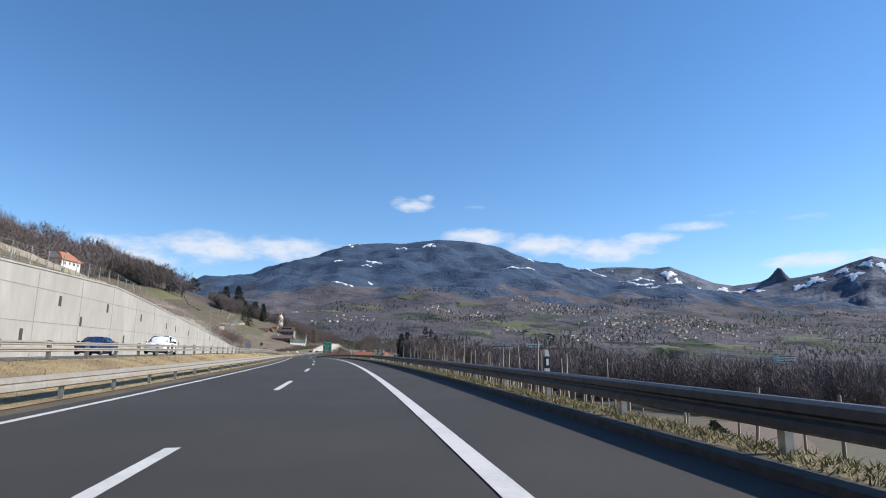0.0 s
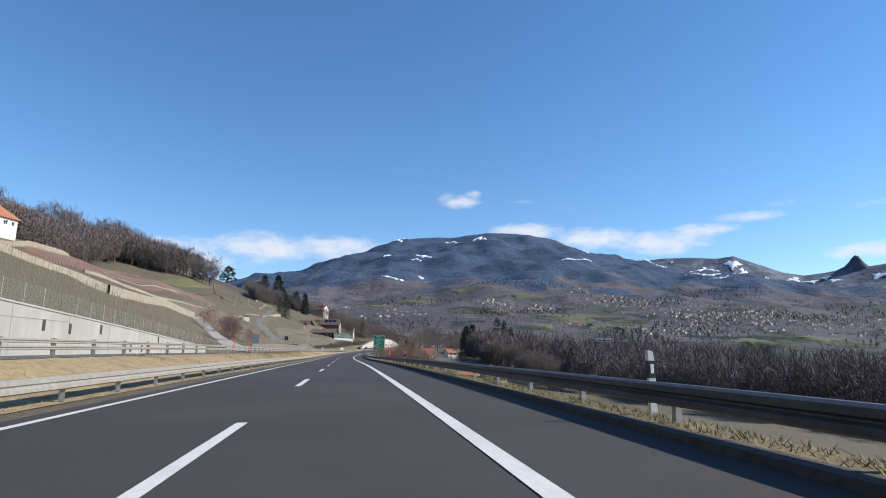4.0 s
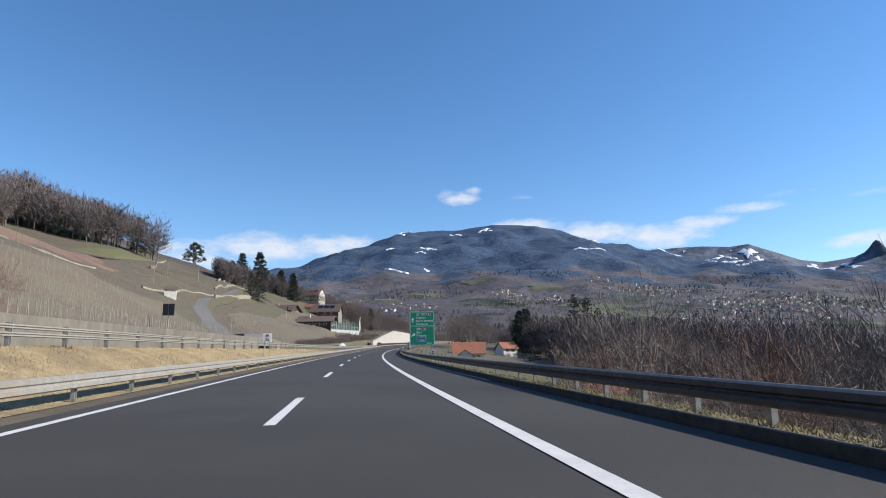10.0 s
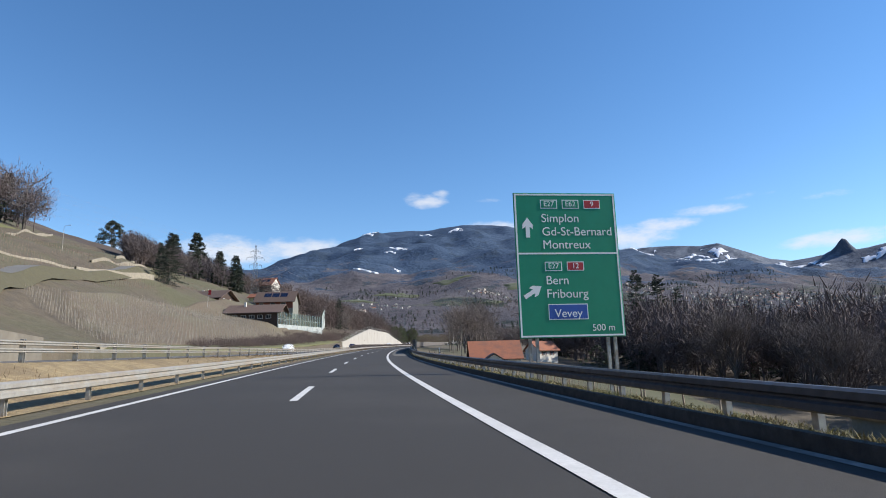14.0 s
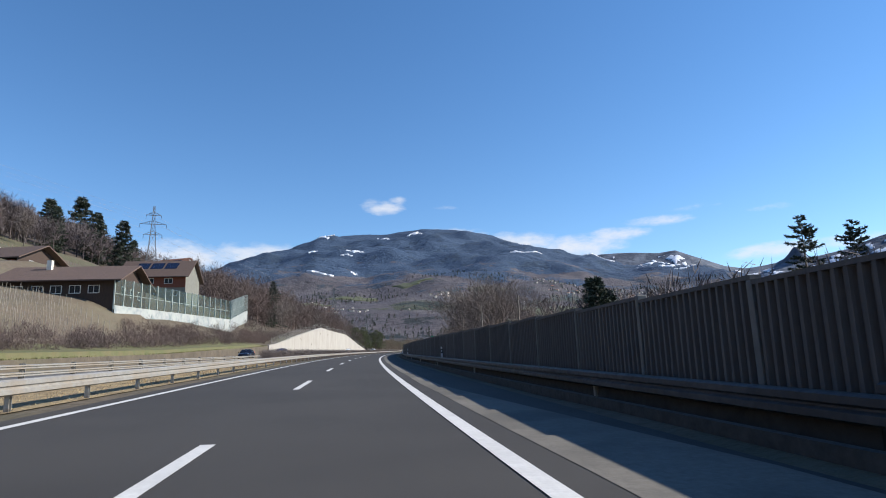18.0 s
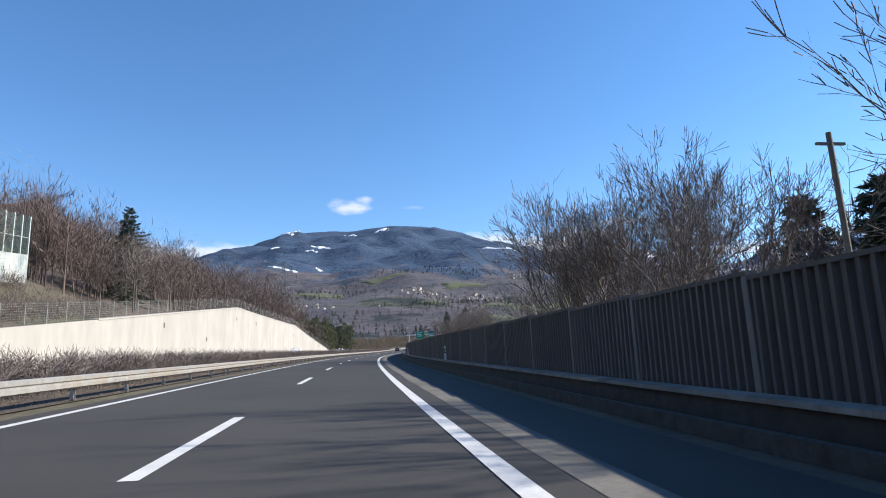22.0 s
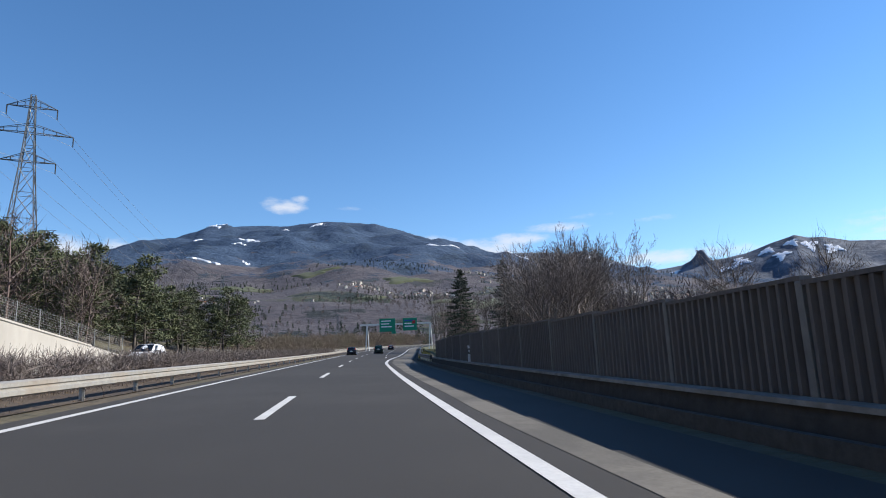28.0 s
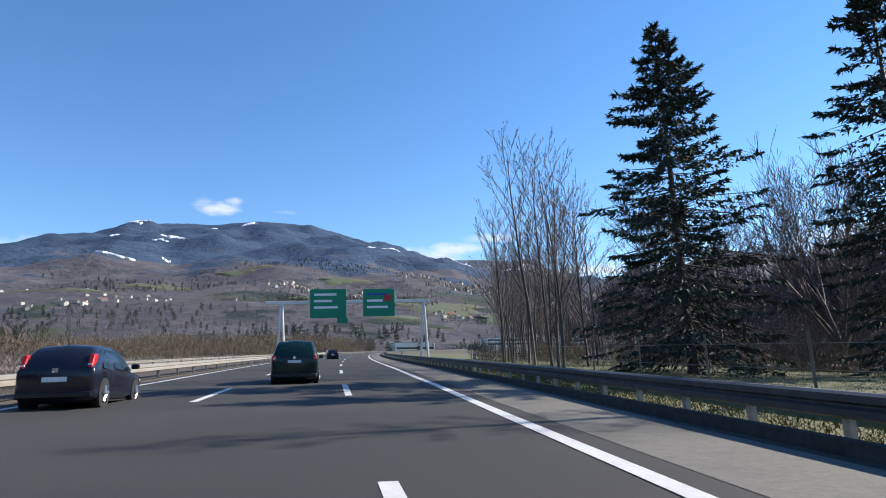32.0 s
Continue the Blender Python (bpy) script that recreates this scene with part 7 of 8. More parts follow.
def house(name, m, L, W, eave, ridge, wall, roof, label, windows=(), over=0.7, chimney=None, timber=None, panels=None, category="house", hip=0.0, balcony=None, deep=3.0):
    """A gabled house: L along x with the ridge, W along y. windows: (face, u, z, w, h, shutters) on faces s, n, e, w."""
    h = empty(name, m, label, category)
    bm = bmesh.new()
    x0, x1, y0, y1 = -L / 2, L / 2, -W / 2, W / 2
    vs = [bm.verts.new(p) for p in ((x0, y0, -deep), (x1, y0, -deep), (x1, y1, -deep), (x0, y1, -deep), (x0, y0, eave), (x1, y0, eave), (x1, y1, eave), (x0, y1, eave),
                                    (x0, 0, ridge - 0.18), (x1, 0, ridge - 0.18))]
    for f in ((0, 1, 5, 4), (1, 2, 6, 9, 5), (2, 3, 7, 6), (3, 0, 4, 8, 7)):
        bm.faces.new([vs[i] for i in f])
    part("wall", bm, wall, h)
    sl = (ridge - eave) / (W / 2)
    for sgn in (-1, 1):
        bm = bmesh.new()
        ye = sgn * (W / 2 + over)
        ze = eave - sl * over
        a = [(-L / 2 - over + hip * 0, ye, ze), (L / 2 + over, ye, ze), (L / 2 + over - hip, 0, ridge), (-L / 2 - over + hip, 0, ridge)]
        lo = [bm.verts.new(p) for p in a]
        hi = [bm.verts.new((p[0], p[1], p[2] + 0.2)) for p in a]
        bm.faces.new(lo)
        bm.faces.new(hi)
        for i in range(4):
            bm.faces.new((lo[i], lo[(i + 1) % 4], hi[(i + 1) % 4], hi[i]))
        bmesh.ops.recalc_face_normals(bm, faces=list(bm.faces))
        part("roof", bm, roof, h)
        if panels and sgn == panels:
            n = Vector((0, sgn * sl, 1)).normalized()
            for k in range(3):
                bm = bmesh.new()
                xa, xb = -L * 0.32 + k * L * 0.22, -L * 0.32 + k * L * 0.22 + L * 0.19
                pts = []
                for x, f in ((xa, 0.2), (xb, 0.2), (xb, 0.62), (xa, 0.62)):
                    y = sgn * (W / 2) * f
                    pts.append(bm.verts.new((x, y, ridge - sl * abs(y) + 0.27)))
                bm.faces.new(pts)
                part("solar_panel", bm, M["solar"], h, "dark solar panel")
    if hip:
        for sgn in (-1, 1):
            bm = bmesh.new()
            xe = sgn * (L / 2 + over)
            ze = eave - sl * over
            a = [(xe, -W / 2 - over, ze), (xe, W / 2 + over, ze), (xe - sgn * hip, 0, ridge)]
            v = [bm.verts.new((p[0], p[1], p[2] + 0.1)) for p in a]
            bm.faces.new(v)
            part("roof", bm, roof, h)
    if timber:
        for face, z0, z1 in timber:
            if face == "s":
                part("cladding", boxmesh(-L / 2 + 0.05, L / 2 - 0.05, -W / 2 - 0.06, -W / 2 - 0.003, z0, z1), M["timber_red"], h, "red-brown timber cladding")
            else:
                sg_ = 1 if face == "e" else -1
                xa = sg_ * (L / 2 + 0.003)
                part("cladding", boxmesh(min(xa, xa + sg_ * 0.06), max(xa, xa + sg_ * 0.06), -W / 2 + 0.05, W / 2 - 0.05, z0, z1), M["timber"], h, "dark timber cladding")
    for face, u, z, w, hh, sh in windows:
        fm = {"s": pose(u, -W / 2 - 0.07, z), "n": pose(u, W / 2 + 0.07, z, 0, 0, 180), "e": pose(L / 2 + 0.07, u, z, 0, 0, 90), "w": pose(-L / 2 - 0.07, u, z, 0, 0, -90)}[face]
        bm = bmesh.new()
        t = 0.09
        for b in ((-w / 2, w / 2, -0.03, 0.05, 0, t), (-w / 2, w / 2, -0.03, 0.05, hh - t, hh), (-w / 2, -w / 2 + t, -0.03, 0.05, t, hh - t), (w / 2 - t, w / 2, -0.03, 0.05, t, hh - t), (-0.03, 0.03, -0.02, 0.04, t, hh - t)):
            box(bm, *b)
        win = part("window", bm, M["white_steel"], h)
        win.matrix_basis = fm
        part("pane", boxmesh(-w / 2 + t, w / 2 - t, 0.0, 0.03, t, hh - t), M["window_glass"], win)
        if sh:
            for a in (-w / 2 - 0.42, w / 2 + 0.04):
                part("shutter", boxmesh(a, a + 0.38, -0.04, 0.03, 0, hh), M["timber_red"], win, "dark red shutter")
    if chimney:
        cx, cy, ch = chimney
        zc = ridge - sl * abs(cy)
        part("chimney", boxmesh(cx - 0.35, cx + 0.35, cy - 0.3, cy + 0.3, zc - 0.5, zc + ch), M["plaster"], h, "pale chimney")
    if balcony:
        z, y = balcony
        part("balcony", boxmesh(-L / 2 + 0.4, L / 2 - 0.4, y - 1.1, y, z - 0.12, z), M["timber"], h)
        for k in range(int(L / 0.5)):
            xx = -L / 2 + 0.5 + 0.5 * k
            part("baluster", boxmesh(xx, xx + 0.3, y - 1.1, y - 1.04, z, z + 0.95), M["timber_red"], h)
    return h


def lodge(s, d, turn, up=None, extra=0.0):
    z = float(soil_up(np.array(float(s)), np.array(float(d)))) + extra if up is None else up
    return stand(s, d, z, turn)


WS = [("s", -3.2, 1.0, 1.3, 1.2, True), ("s", 0.2, 1.0, 1.3, 1.2, True), ("s", 3.4, 1.0, 1.3, 1.2, True), ("s", -3.2, 3.7, 1.2, 1.1, True), ("s", 0.2, 3.7, 1.2, 1.1, True), ("s", 3.4, 3.7, 1.2, 1.1, True)]
house("farmhouse", lodge(304, -107, 70, up=37.0), 11.5, 8, 4.4, 7.8, M["plaster"], M["roof_red"], "white farmhouse with a red hipped roof on the hill",
      [("s", -3.8, 1.8, 1.1, 1.4, False), ("s", -1, 1.8, 1.1, 1.4, False), ("s", 1.6, 1.8, 1.5, 1.4, False), ("s", 4.2, 1.8, 1.1, 1.4, False), ("w", 0, 1.6, 1.1, 1.5, False), ("w", -3, 1.6, 1.1, 1.5, False), ("w", 3, 1.6, 1.1, 1.5, False)], chimney=(3, 1, 1.6), hip=3.2)
house("chalet", lodge(567, -42.5, 0, up=8.6), 16, 11.5, 3.4, 6.0, M["timber"], M["roof_brown"], "dark timber chalet with a wide low brown roof and pale chimney",
      [("s", x, 1.2, 1.6, 1.2, False) for x in (-5.5, -2.8, -0.2, 2.4, 5.0)] + [("e", y, 1.1, 1.4, 1.3, False) for y in (-3.2, 0.0, 3.0)], over=1.2, chimney=(-3.5, -1.5, 1.6), deep=5)
house("chalet", lodge(588, -67, -8, up=14.2), 16, 12, 4.6, 7.4, M["timber"], M["roof_brown"], "dark timber chalet with a red-brown balcony above the vineyard",
      [("s", x, 0.8, 1.3, 1.2, False) for x in (-5, -1.5, 2, 5.5)] + [("e", y, 3.2, 1.2, 1.1, False) for y in (-2.5, 2.0)] + [("e", y, 0.6, 1.2, 1.4, False) for y in (-3, 0, 3)], over=1.3, chimney=(-2, 1.5, 1.4), balcony=(2.8, -6.0), deep=5)
house("house", lodge(621.5, -50.5, 2, up=13.6), 15, 11, 6.0, 10.2, M["plaster_beige"], M["roof_brown"], "house with red timber floor and solar panels on its roof",
      [("s", -5.2, 3.9, 1.7, 1.3, False), ("s", -0.6, 3.9, 1.9, 1.3, False), ("s", 3.6, 3.9, 1.9, 1.3, False), ("s", -4.4, 1.0, 1.4, 1.3, False), ("s", 0.5, 1.0, 2.2, 1.3, False), ("s", 5.0, 1.0, 1.4, 1.3, False), ("w", 0, 6.4, 1.0, 0.9, False)],
      over=0.9, panels=-1, timber=[("s", 3.0, 6.0)], deep=6)
house("house", lodge(738, -97, -12, up=33.2), 14, 10, 6.0, 10.6, M["plaster"], M["roof_red"], "white house with an orange tiled roof on the wooded slope", WS, over=0.7, chimney=(4, 1.0, 1.5), panels=-1, deep=6)
house("shed", lodge(655, -70, -12), 6, 5, 2.6, 4.2, M["plaster_yellow"], M["roof_red"], "small yellow outbuilding with a tiled roof", [("s", 0, 0.8, 1.2, 1.2, False)], deep=3)
house("hut", lodge(458, -66, 20), 3.4, 3, 2.2, 3.2, M["plaster"], M["roof_brown"], "tiny white vineyard hut with a brown roof", deep=2, over=0.2)
house("hut", lodge(500, -150, 20), 3.6, 3, 2.0, 3.0, M["timber_red"], M["roof_red"], "tiny orange-brown vineyard hut", deep=2, over=0.2)
# right of the road, below it
house("barn", lodge(545, 31, 0, up=-6.6), 13.5, 12, 3.6, 8.3, M["plaster"], M["roof_red"], "farm building with a large red tiled roof below the road", [("s", -3, 0.8, 1.2, 1.2, True), ("s", 0.5, 0.8, 1.2, 1.2, True), ("s", 4, 0.6, 1.4, 1.9, False)], over=0.8, deep=6)
house("house", lodge(531, 29, 90, up=-7.0), 7, 7, 3.0, 5.4, M["plaster"], M["roof_brown"], "small white house with a brown gable roof", [("s", -1.5, 0.8, 1.0, 1.2, True), ("s", 1.5, 0.8, 1.0, 1.2, True), ("w", 0, 0.8, 1.0, 1.2, True)], over=0.6, deep=6)
house("house", lodge(575, 50, 30, up=-6.0), 8, 7, 4.5, 7.2, M["plaster"], M["roof_red"], "white house with a red roof behind the farm", [("s", -1.8, 2.6, 1.0, 1.2, True), ("s", 1.5, 2.6, 1.0, 1.2, True)], deep=8)
house("house", lodge(404, 66, 8, up=-14.4), 10, 8, 4.9, 7.2, M["plaster_yellow"], M["roof_brown"], "yellow plastered house with dark red shutters in the valley",
      [("s", -0.4, 2.6, 0.9, 1.4, True), ("s", 1.9, 2.6, 0.9, 1.4, True), ("s", 4.0, 2.6, 0.8, 1.4, True), ("s", -3.6, 0.8, 1.9, 2.2, False), ("w", 0, 2.6, 1.0, 1.4, True)], deep=5)
house("shed", lodge(400, 50, 8, up=-11.6), 10, 7, 2.3, 3.5, M["timber"], M["roof_red"], "low shed with a flat-pitched orange tiled roof", deep=5)
house("shed", lodge(417, 59, 8, up=-13.0), 13, 7, 2.6, 4.4, M["timber"], M["roof_red"], "long dark shed with a red tiled roof", deep=5)
house("house", lodge(442, 69, 80, up=-13.8), 9, 7, 5.0, 8.2, M["plaster_beige"], M["roof_brown"], "grey house with a steep brown gable roof in the trees", [("e", 0, 5.0, 0.9, 1.0, False)], deep=5)
house("house", lodge(66, 50, 15, up=-13.5), 10, 8, 4.0, 7.0, M["plaster_yellow"], M["roof_brown"], "pale yellow house with balconies among gardens below the road",
      [("s", -3, 0.6, 1.2, 1.2, True), ("s", 0, 0.6, 1.2, 1.2, True), ("s", 3, 0.6, 1.2, 1.2, True), ("s", -3, 2.8, 1.2, 1.0, True), ("s", 3, 2.8, 1.2, 1.0, True)], deep=7)
house("house", lodge(50, 62, 60, up=-18), 9, 8, 4.4, 7.0, M["plaster"], M["roof_brown"], "white house with a brown roof below the vineyard", WS[:3], deep=7)
for s, d, k in ((60, 42, 0.34), (75, 52, 0.4), (84, 58, 0.42), (48, 52, 0.36), (92, 48, 0.4)):
    put(CYPRESS, used, s, d, scale=k, label="small dark garden conifer below the road")
for s, d, k in ((690, -104, 1.25), (697, -98, 1.35), (706, -112, 1.1), (680, -112, 1.05), (716, -104, 0.95)):
    put(CYPRESS, used, s, d, scale=k * 0.8, turn=R.uniform(0, 360), label="tall dark conifer above the chalets")
put(SPRUCE, used, 586, -83, scale=0.72, turn=10, label="dark spruce beside the chalets")
terrace(20, 13, 64, 15, h=0.5, label="low white parapet of a lane below the guard rail", name="lane_parapet", mat=M["concrete_bright"])

# glass screen in front of the chalets
gl = bpy.data.materials.new("screen_glass")
gl.use_nodes = True
gn = gl.node_tree
pb_ = gn.nodes["Principled BSDF"]
tr_ = node(gn, "ShaderNodeBsdfTransparent")
tr_.inputs[0].default_value = (0.8, 0.87, 0.85, 1)
pb_.inputs["Base Color"].default_value = (0.2, 0.25, 0.25, 1)
pb_.inputs["Roughness"].default_value = 0.06
mx_ = node(gn, "ShaderNodeMixShader", vals={0: 0.09})
gn.links.new(tr_.outputs[0], mx_.inputs[1])
gn.links.new(pb_.outputs[0], mx_.inputs[2])
gn.links.new(mx_.outputs[0], gn.nodes["Material Output"].inputs[0])
M["screen_glass"] = gl
M["pale_green_steel"] = material("pale_green_steel", (0.42, 0.47, 0.43), (0.33, 0.37, 0.34), 3, 0.5, 0.2)
M["graffiti_wall"] = material("graffiti_wall", (0.42, 0.42, 0.4), (0.15, 0.2, 0.21), 0.9, 0.8, c3=(0.4, 0.42, 0.39), scale3=0.3, amount3=0.7, coords="World")
corner = [(561, -34.5, 8.2, 12.1), (599, -27.6, 7.9, 11.7), (646, -36, 13.0, 17.4)]
for (sa1, da1, la, ha), (sb1, db1, lb, hb) in zip(corner, corner[1:]):
    ln = math.hypot(sb1 - sa1, db1 - da1)
    n = int(ln / 2.2)
    loc = at((sa1 + sb1) / 2, (da1 + db1) / 2, (la + lb) / 2)
    sc = empty("glass_screen", Matrix.Translation(Vector(loc)), "glass noise screen in pale steel posts on a painted concrete base", "noise screen", "glass noise screens")
    for i in range(n + 1):
        f = i / n
        s, d, lo, hi = sa1 + (sb1 - sa1) * f, da1 + (db1 - da1) * f, la + (lb - la) * f, ha + (hb - ha) * f
        p = at(s, d, lo) - loc
        bm = boxmesh(-0.09, 0.09, -0.09, 0.09, -0.6, hi - lo + 0.1)
        ob = part("post", bm, M["pale_green_steel"], sc)
        ob.matrix_basis = Matrix.Translation(Vector(p))
        if i < n:
            g = (i + 1) / n
            q = at(sa1 + (sb1 - sa1) * g, da1 + (db1 - da1) * g, la + (lb - la) * g) - loc
            hq = ha + (hb - ha) * g - la - (lb - la) * g
            a, b = Vector(p), Vector(q)
            dirv = (b - a).normalized()
            nv = Vector((-dirv.y, dirv.x, 0)) * 0.012
            vs = []
            for o in (-1, 1):
                vs += [a + nv * o + Vector((0, 0, 0.05)), b + nv * o + Vector((0, 0, 0.05)), b + nv * o + Vector((0, 0, hq)), a + nv * o + Vector((0, 0, hi - lo))]
            fs = [(0, 1, 2, 3), (7, 6, 5, 4), (0, 4, 5, 1), (1, 5, 6, 2), (2, 6, 7, 3), (3, 7, 4, 0)]
            pn = mesh_object("pane", [v[:] for v in vs], fs, M["screen_glass"], sc)
            pn.visible_shadow = False
            rb = bmesh.new()
            rod(rb, a + Vector((0, 0, (hi - lo) * 0.45)), b + Vector((0, 0, hq * 0.45)), 0.05, n=4)
            part("rail", rb, M["pale_green_steel"], sc)
    bs = np.linspace(0, 1, n + 1)
    S_, D_ = sa1 + (sb1 - sa1) * bs, da1 + (db1 - da1) * bs
    L_ = la + (lb - la) * bs
    gz = soil_up(S_, D_) - 1.0
    P = np.stack([at(S_, D_ + 0.15, np.minimum(gz, L_ - 0.5)), at(S_, D_ + 0.15, L_), at(S_, D_ - 0.15, L_), at(S_, D_ - 0.15, np.minimum(gz, L_ - 0.5))], 1)
    tagged(grid_mesh("screen_base", P, M["graffiti_wall"], smooth=False), "concrete base wall with faded white and blue paint", "wall", kind="structure")


# ---- pylons, poles, lamps and wires ----
def pylon(m, h, base_w, arms, label):
    """A lattice pylon: four legs, bracing, arms (height, half span)."""
    p = empty("pylon", m, label, "pylon", "power line pylons")
    legs = []
    top_w = 0.55

    def corner_at(z, i):
        f = z / h
        w = base_w * (1 - f) ** 1.3 + top_w * f
        sx, sy = ((-1, -1), (1, -1), (1, 1), (-1, 1))[i]
        return Vector((sx * w / 2, sy * w / 2, z))

    zs = [h * (1 - (1 - i / 9) ** 1.25) for i in range(10)]
    for i in range(4):
        bm = bmesh.new()
        for a, b in zip(zs, zs[1:]):
            rod(bm, corner_at(a, i) + Vector((0, 0, -1 if a == 0 else 0)), corner_at(b, i), 0.09, n=4)
        part("leg", bm, M["pylon_steel"], p)
    for a, b in zip(zs, zs[1:]):
        for i in range(4):
            j = (i + 1) % 4
            for u_, v_ in ((corner_at(a, i), corner_at(b, j)), (corner_at(a, j), corner_at(b, i)), (corner_at(b, i), corner_at(b, j))):
                bm = bmesh.new()
                rod(bm, u_, v_, 0.045, n=3)
                part("brace", bm, M["pylon_steel"], p)
    for z, half in arms:
        for sg_ in (-1, 1):
            bm = bmesh.new()
            tip = Vector((sg_ * half, 0, z))
            for sy in (-0.4, 0.4):
                rod(bm, (0, sy, z), tip, 0.06, n=4)
                rod(bm, (0, sy, z + 1.3), tip, 0.05, n=3)
                for k in (0.3, 0.6):
                    rod(bm, Vector((0, sy, z)).lerp(tip, k), Vector((0, sy, z + 1.3)).lerp(tip, k), 0.035, n=3)
            arm = part("arm", bm, M["pylon_steel"], p)
            bm = bmesh.new()
            rod(bm, tip, tip + Vector((0, 0, -1.4)), 0.09, 0.07, n=5)
            part("insulator", bm, M["black"], arm)
    return p


PY = [(697, -87, 57.5, 30.0, ((26.5, 2.6), (23.0, 4.6), (19.0, 3.2))),
      (812, -43, 36.5, 29.0, ((27.3, 2.9), (23.6, 5.0), (19.6, 3.2))),
      (921, -49, 24.5, 24.5, ((22.6, 2.7), (18.6, 4.6), (14.4, 3.0)))]
tops = []
for s, d, top_z, h, arms in PY:
    m = stand(s, d, top_z - h, 20)
    pylon(m, h, 5.0, arms, "grey lattice steel power line pylon with three arms")
    tops.append([m @ Vector((sg_ * half, 0, z - 1.4)) for z, half in arms for sg_ in (-1, 1)])
for dxx, s, d, hh in ((0, 1130, -140, 26), (1, 1190, -70, 24), (2, 1120, 60, 22)):
    pylon(stand(s, d, 2.0, 20), hh, 4.5, ((hh - 2.5, 2.8), (hh - 6.5, 4.6)), "distant lattice steel pylon in the valley")
start = [t + Vector((-120, -260, 26)) for t in tops[0]]
for chain in ([start, tops[0]], [tops[0], tops[1]], [tops[1], tops[2]]):
    for a, b in zip(*chain):
        V, F = [], []
        for k in range(13):
            f = k / 12
            q = a.lerp(b, f) + Vector((0, 0, -4 * 3.0 * f * (1 - f)))
            V += [(q.x - 0.018, q.y, q.z), (q.x + 0.018, q.y, q.z), (q.x, q.y, q.z + 0.03)]
            if k:
                n0 = 3 * k - 3
                F += [(n0 + i, n0 + (i + 1) % 3, n0 + 3 + (i + 1) % 3, n0 + 3 + i) for i in range(3)]
        tagged(new("power_cable", fast_mesh("power_cable", V, F, M["wire"])), "thin sagging power cable between pylons", "cable", "power cables")
for s, d, top_z in ((592, 19.8, 8.9), (571, 20.5, 8.4), (622, 24, 9.0), (549, 22, 8.2)):
    g = float(ground_up(s, d))
    q = empty("utility_pole", stand(s, d, g), "grey wooden utility pole behind the noise barrier", "utility pole", "utility poles")
    bm = bmesh.new()
    rod(bm, (0, 0, -0.5), (0, 0, top_z - g), 0.13, 0.1, n=8)
    part("pole", bm, M["wood_grey"], q)
    part("crossarm", boxmesh(-0.6, 0.6, -0.05, 0.05, top_z - g - 0.5, top_z - g - 0.4), M["wood_grey"], q)
for s, d, hh in ((470, -77, 7), (500, -86, 7), (545, -93, 7), (430, -38, 8)):
    q = empty("street_lamp", lodge(s, d, 0), "tall grey street lamp with a curved arm by the vineyard road", "street lamp", "street lamps")
    bm = bmesh.new()
    rod(bm, (0, 0, -0.3), (0, 0, hh), 0.08, 0.05, n=6)
    part("pole", bm, M["steel_post"], q)
    bm = bmesh.new()
    rod(bm, (0, 0, hh), (1.4, 0, hh + 0.35), 0.05, 0.04, n=6)
    arm = part("arm", bm, M["steel_post"], q)
    part("lamp_head", boxmesh(1.3, 2.0, -0.12, 0.12, hh + 0.28, hh + 0.42, bevel=0.03), M["grey_back"], arm)
fl = empty("flagpole", lodge(560, -56, 0, up=12.6), "white flagpole with a red flag beside a chalet", "flagpole")
bm = bmesh.new()
rod(bm, (0, 0, -0.5), (0, 0, 7), 0.05, 0.03)
part("pole", bm, M["white_steel"], fl)
bm = bmesh.new()
box(bm, 0.04, 0.9, -0.02, 0.02, 5.2, 6.7)
part("flag", bm, M["red_sign"], fl)

# ---- the far valley: houses, sheds, fields and snow ----
M["plaster_far"] = material("plaster_far", (0.5, 0.47, 0.42), (0.3, 0.27, 0.24), 0.02, 0.9, random=0.4, island=True)


def far_houses(name, spots, label, seed):
    r = np.random.RandomState(seed)
    V, F, I = [], [], []
    for x, y, big in spots:
        z = float(far_z(x, y))
        a = r.uniform(0, 3.14)
        L, W, e, h = (r.uniform(7, 13) * big, r.uniform(6, 9.5) * big, r.uniform(1.6, 3.4), 0)
        h = e + W * 0.32
        c, s_ = math.cos(a), math.sin(a)
        pts = [(-L, -W, -4), (L, -W, -4), (L, W, -4), (-L, W, -4), (-L, -W, e), (L, -W, e), (L, W, e), (-L, W, e), (-L * 1.05, 0, h), (L * 1.05, 0, h)]
        n = len(V)
        V += [(x + c * p * 0.5 - s_ * q * 0.5, y + s_ * p * 0.5 + c * q * 0.5, z + w) for p, q, w in pts]
        F += [(n, n + 1, n + 5, n + 4), (n + 1, n + 2, n + 6, n + 5), (n + 2, n + 3, n + 7, n + 6), (n + 3, n, n + 4, n + 7), (n + 4, n + 5, n + 9, n + 8), (n + 6, n + 7, n + 8, n + 9),
              (n + 5, n + 6, n + 9, n + 9), (n + 7, n + 4, n + 8, n + 8)]
        k = 1 if r.rand() < 0.75 else 2
        I += [0, 0, 0, 0, k, k, 0, 0]
    F = [f if f[2] != f[3] else f[:3] for f in F]
    ob = mesh_object(name, V, F, [M["plaster_far"], M["roof_brown"], M["roof_red"]], index=I)
    return tagged(ob, label, "houses", kind="stuff")


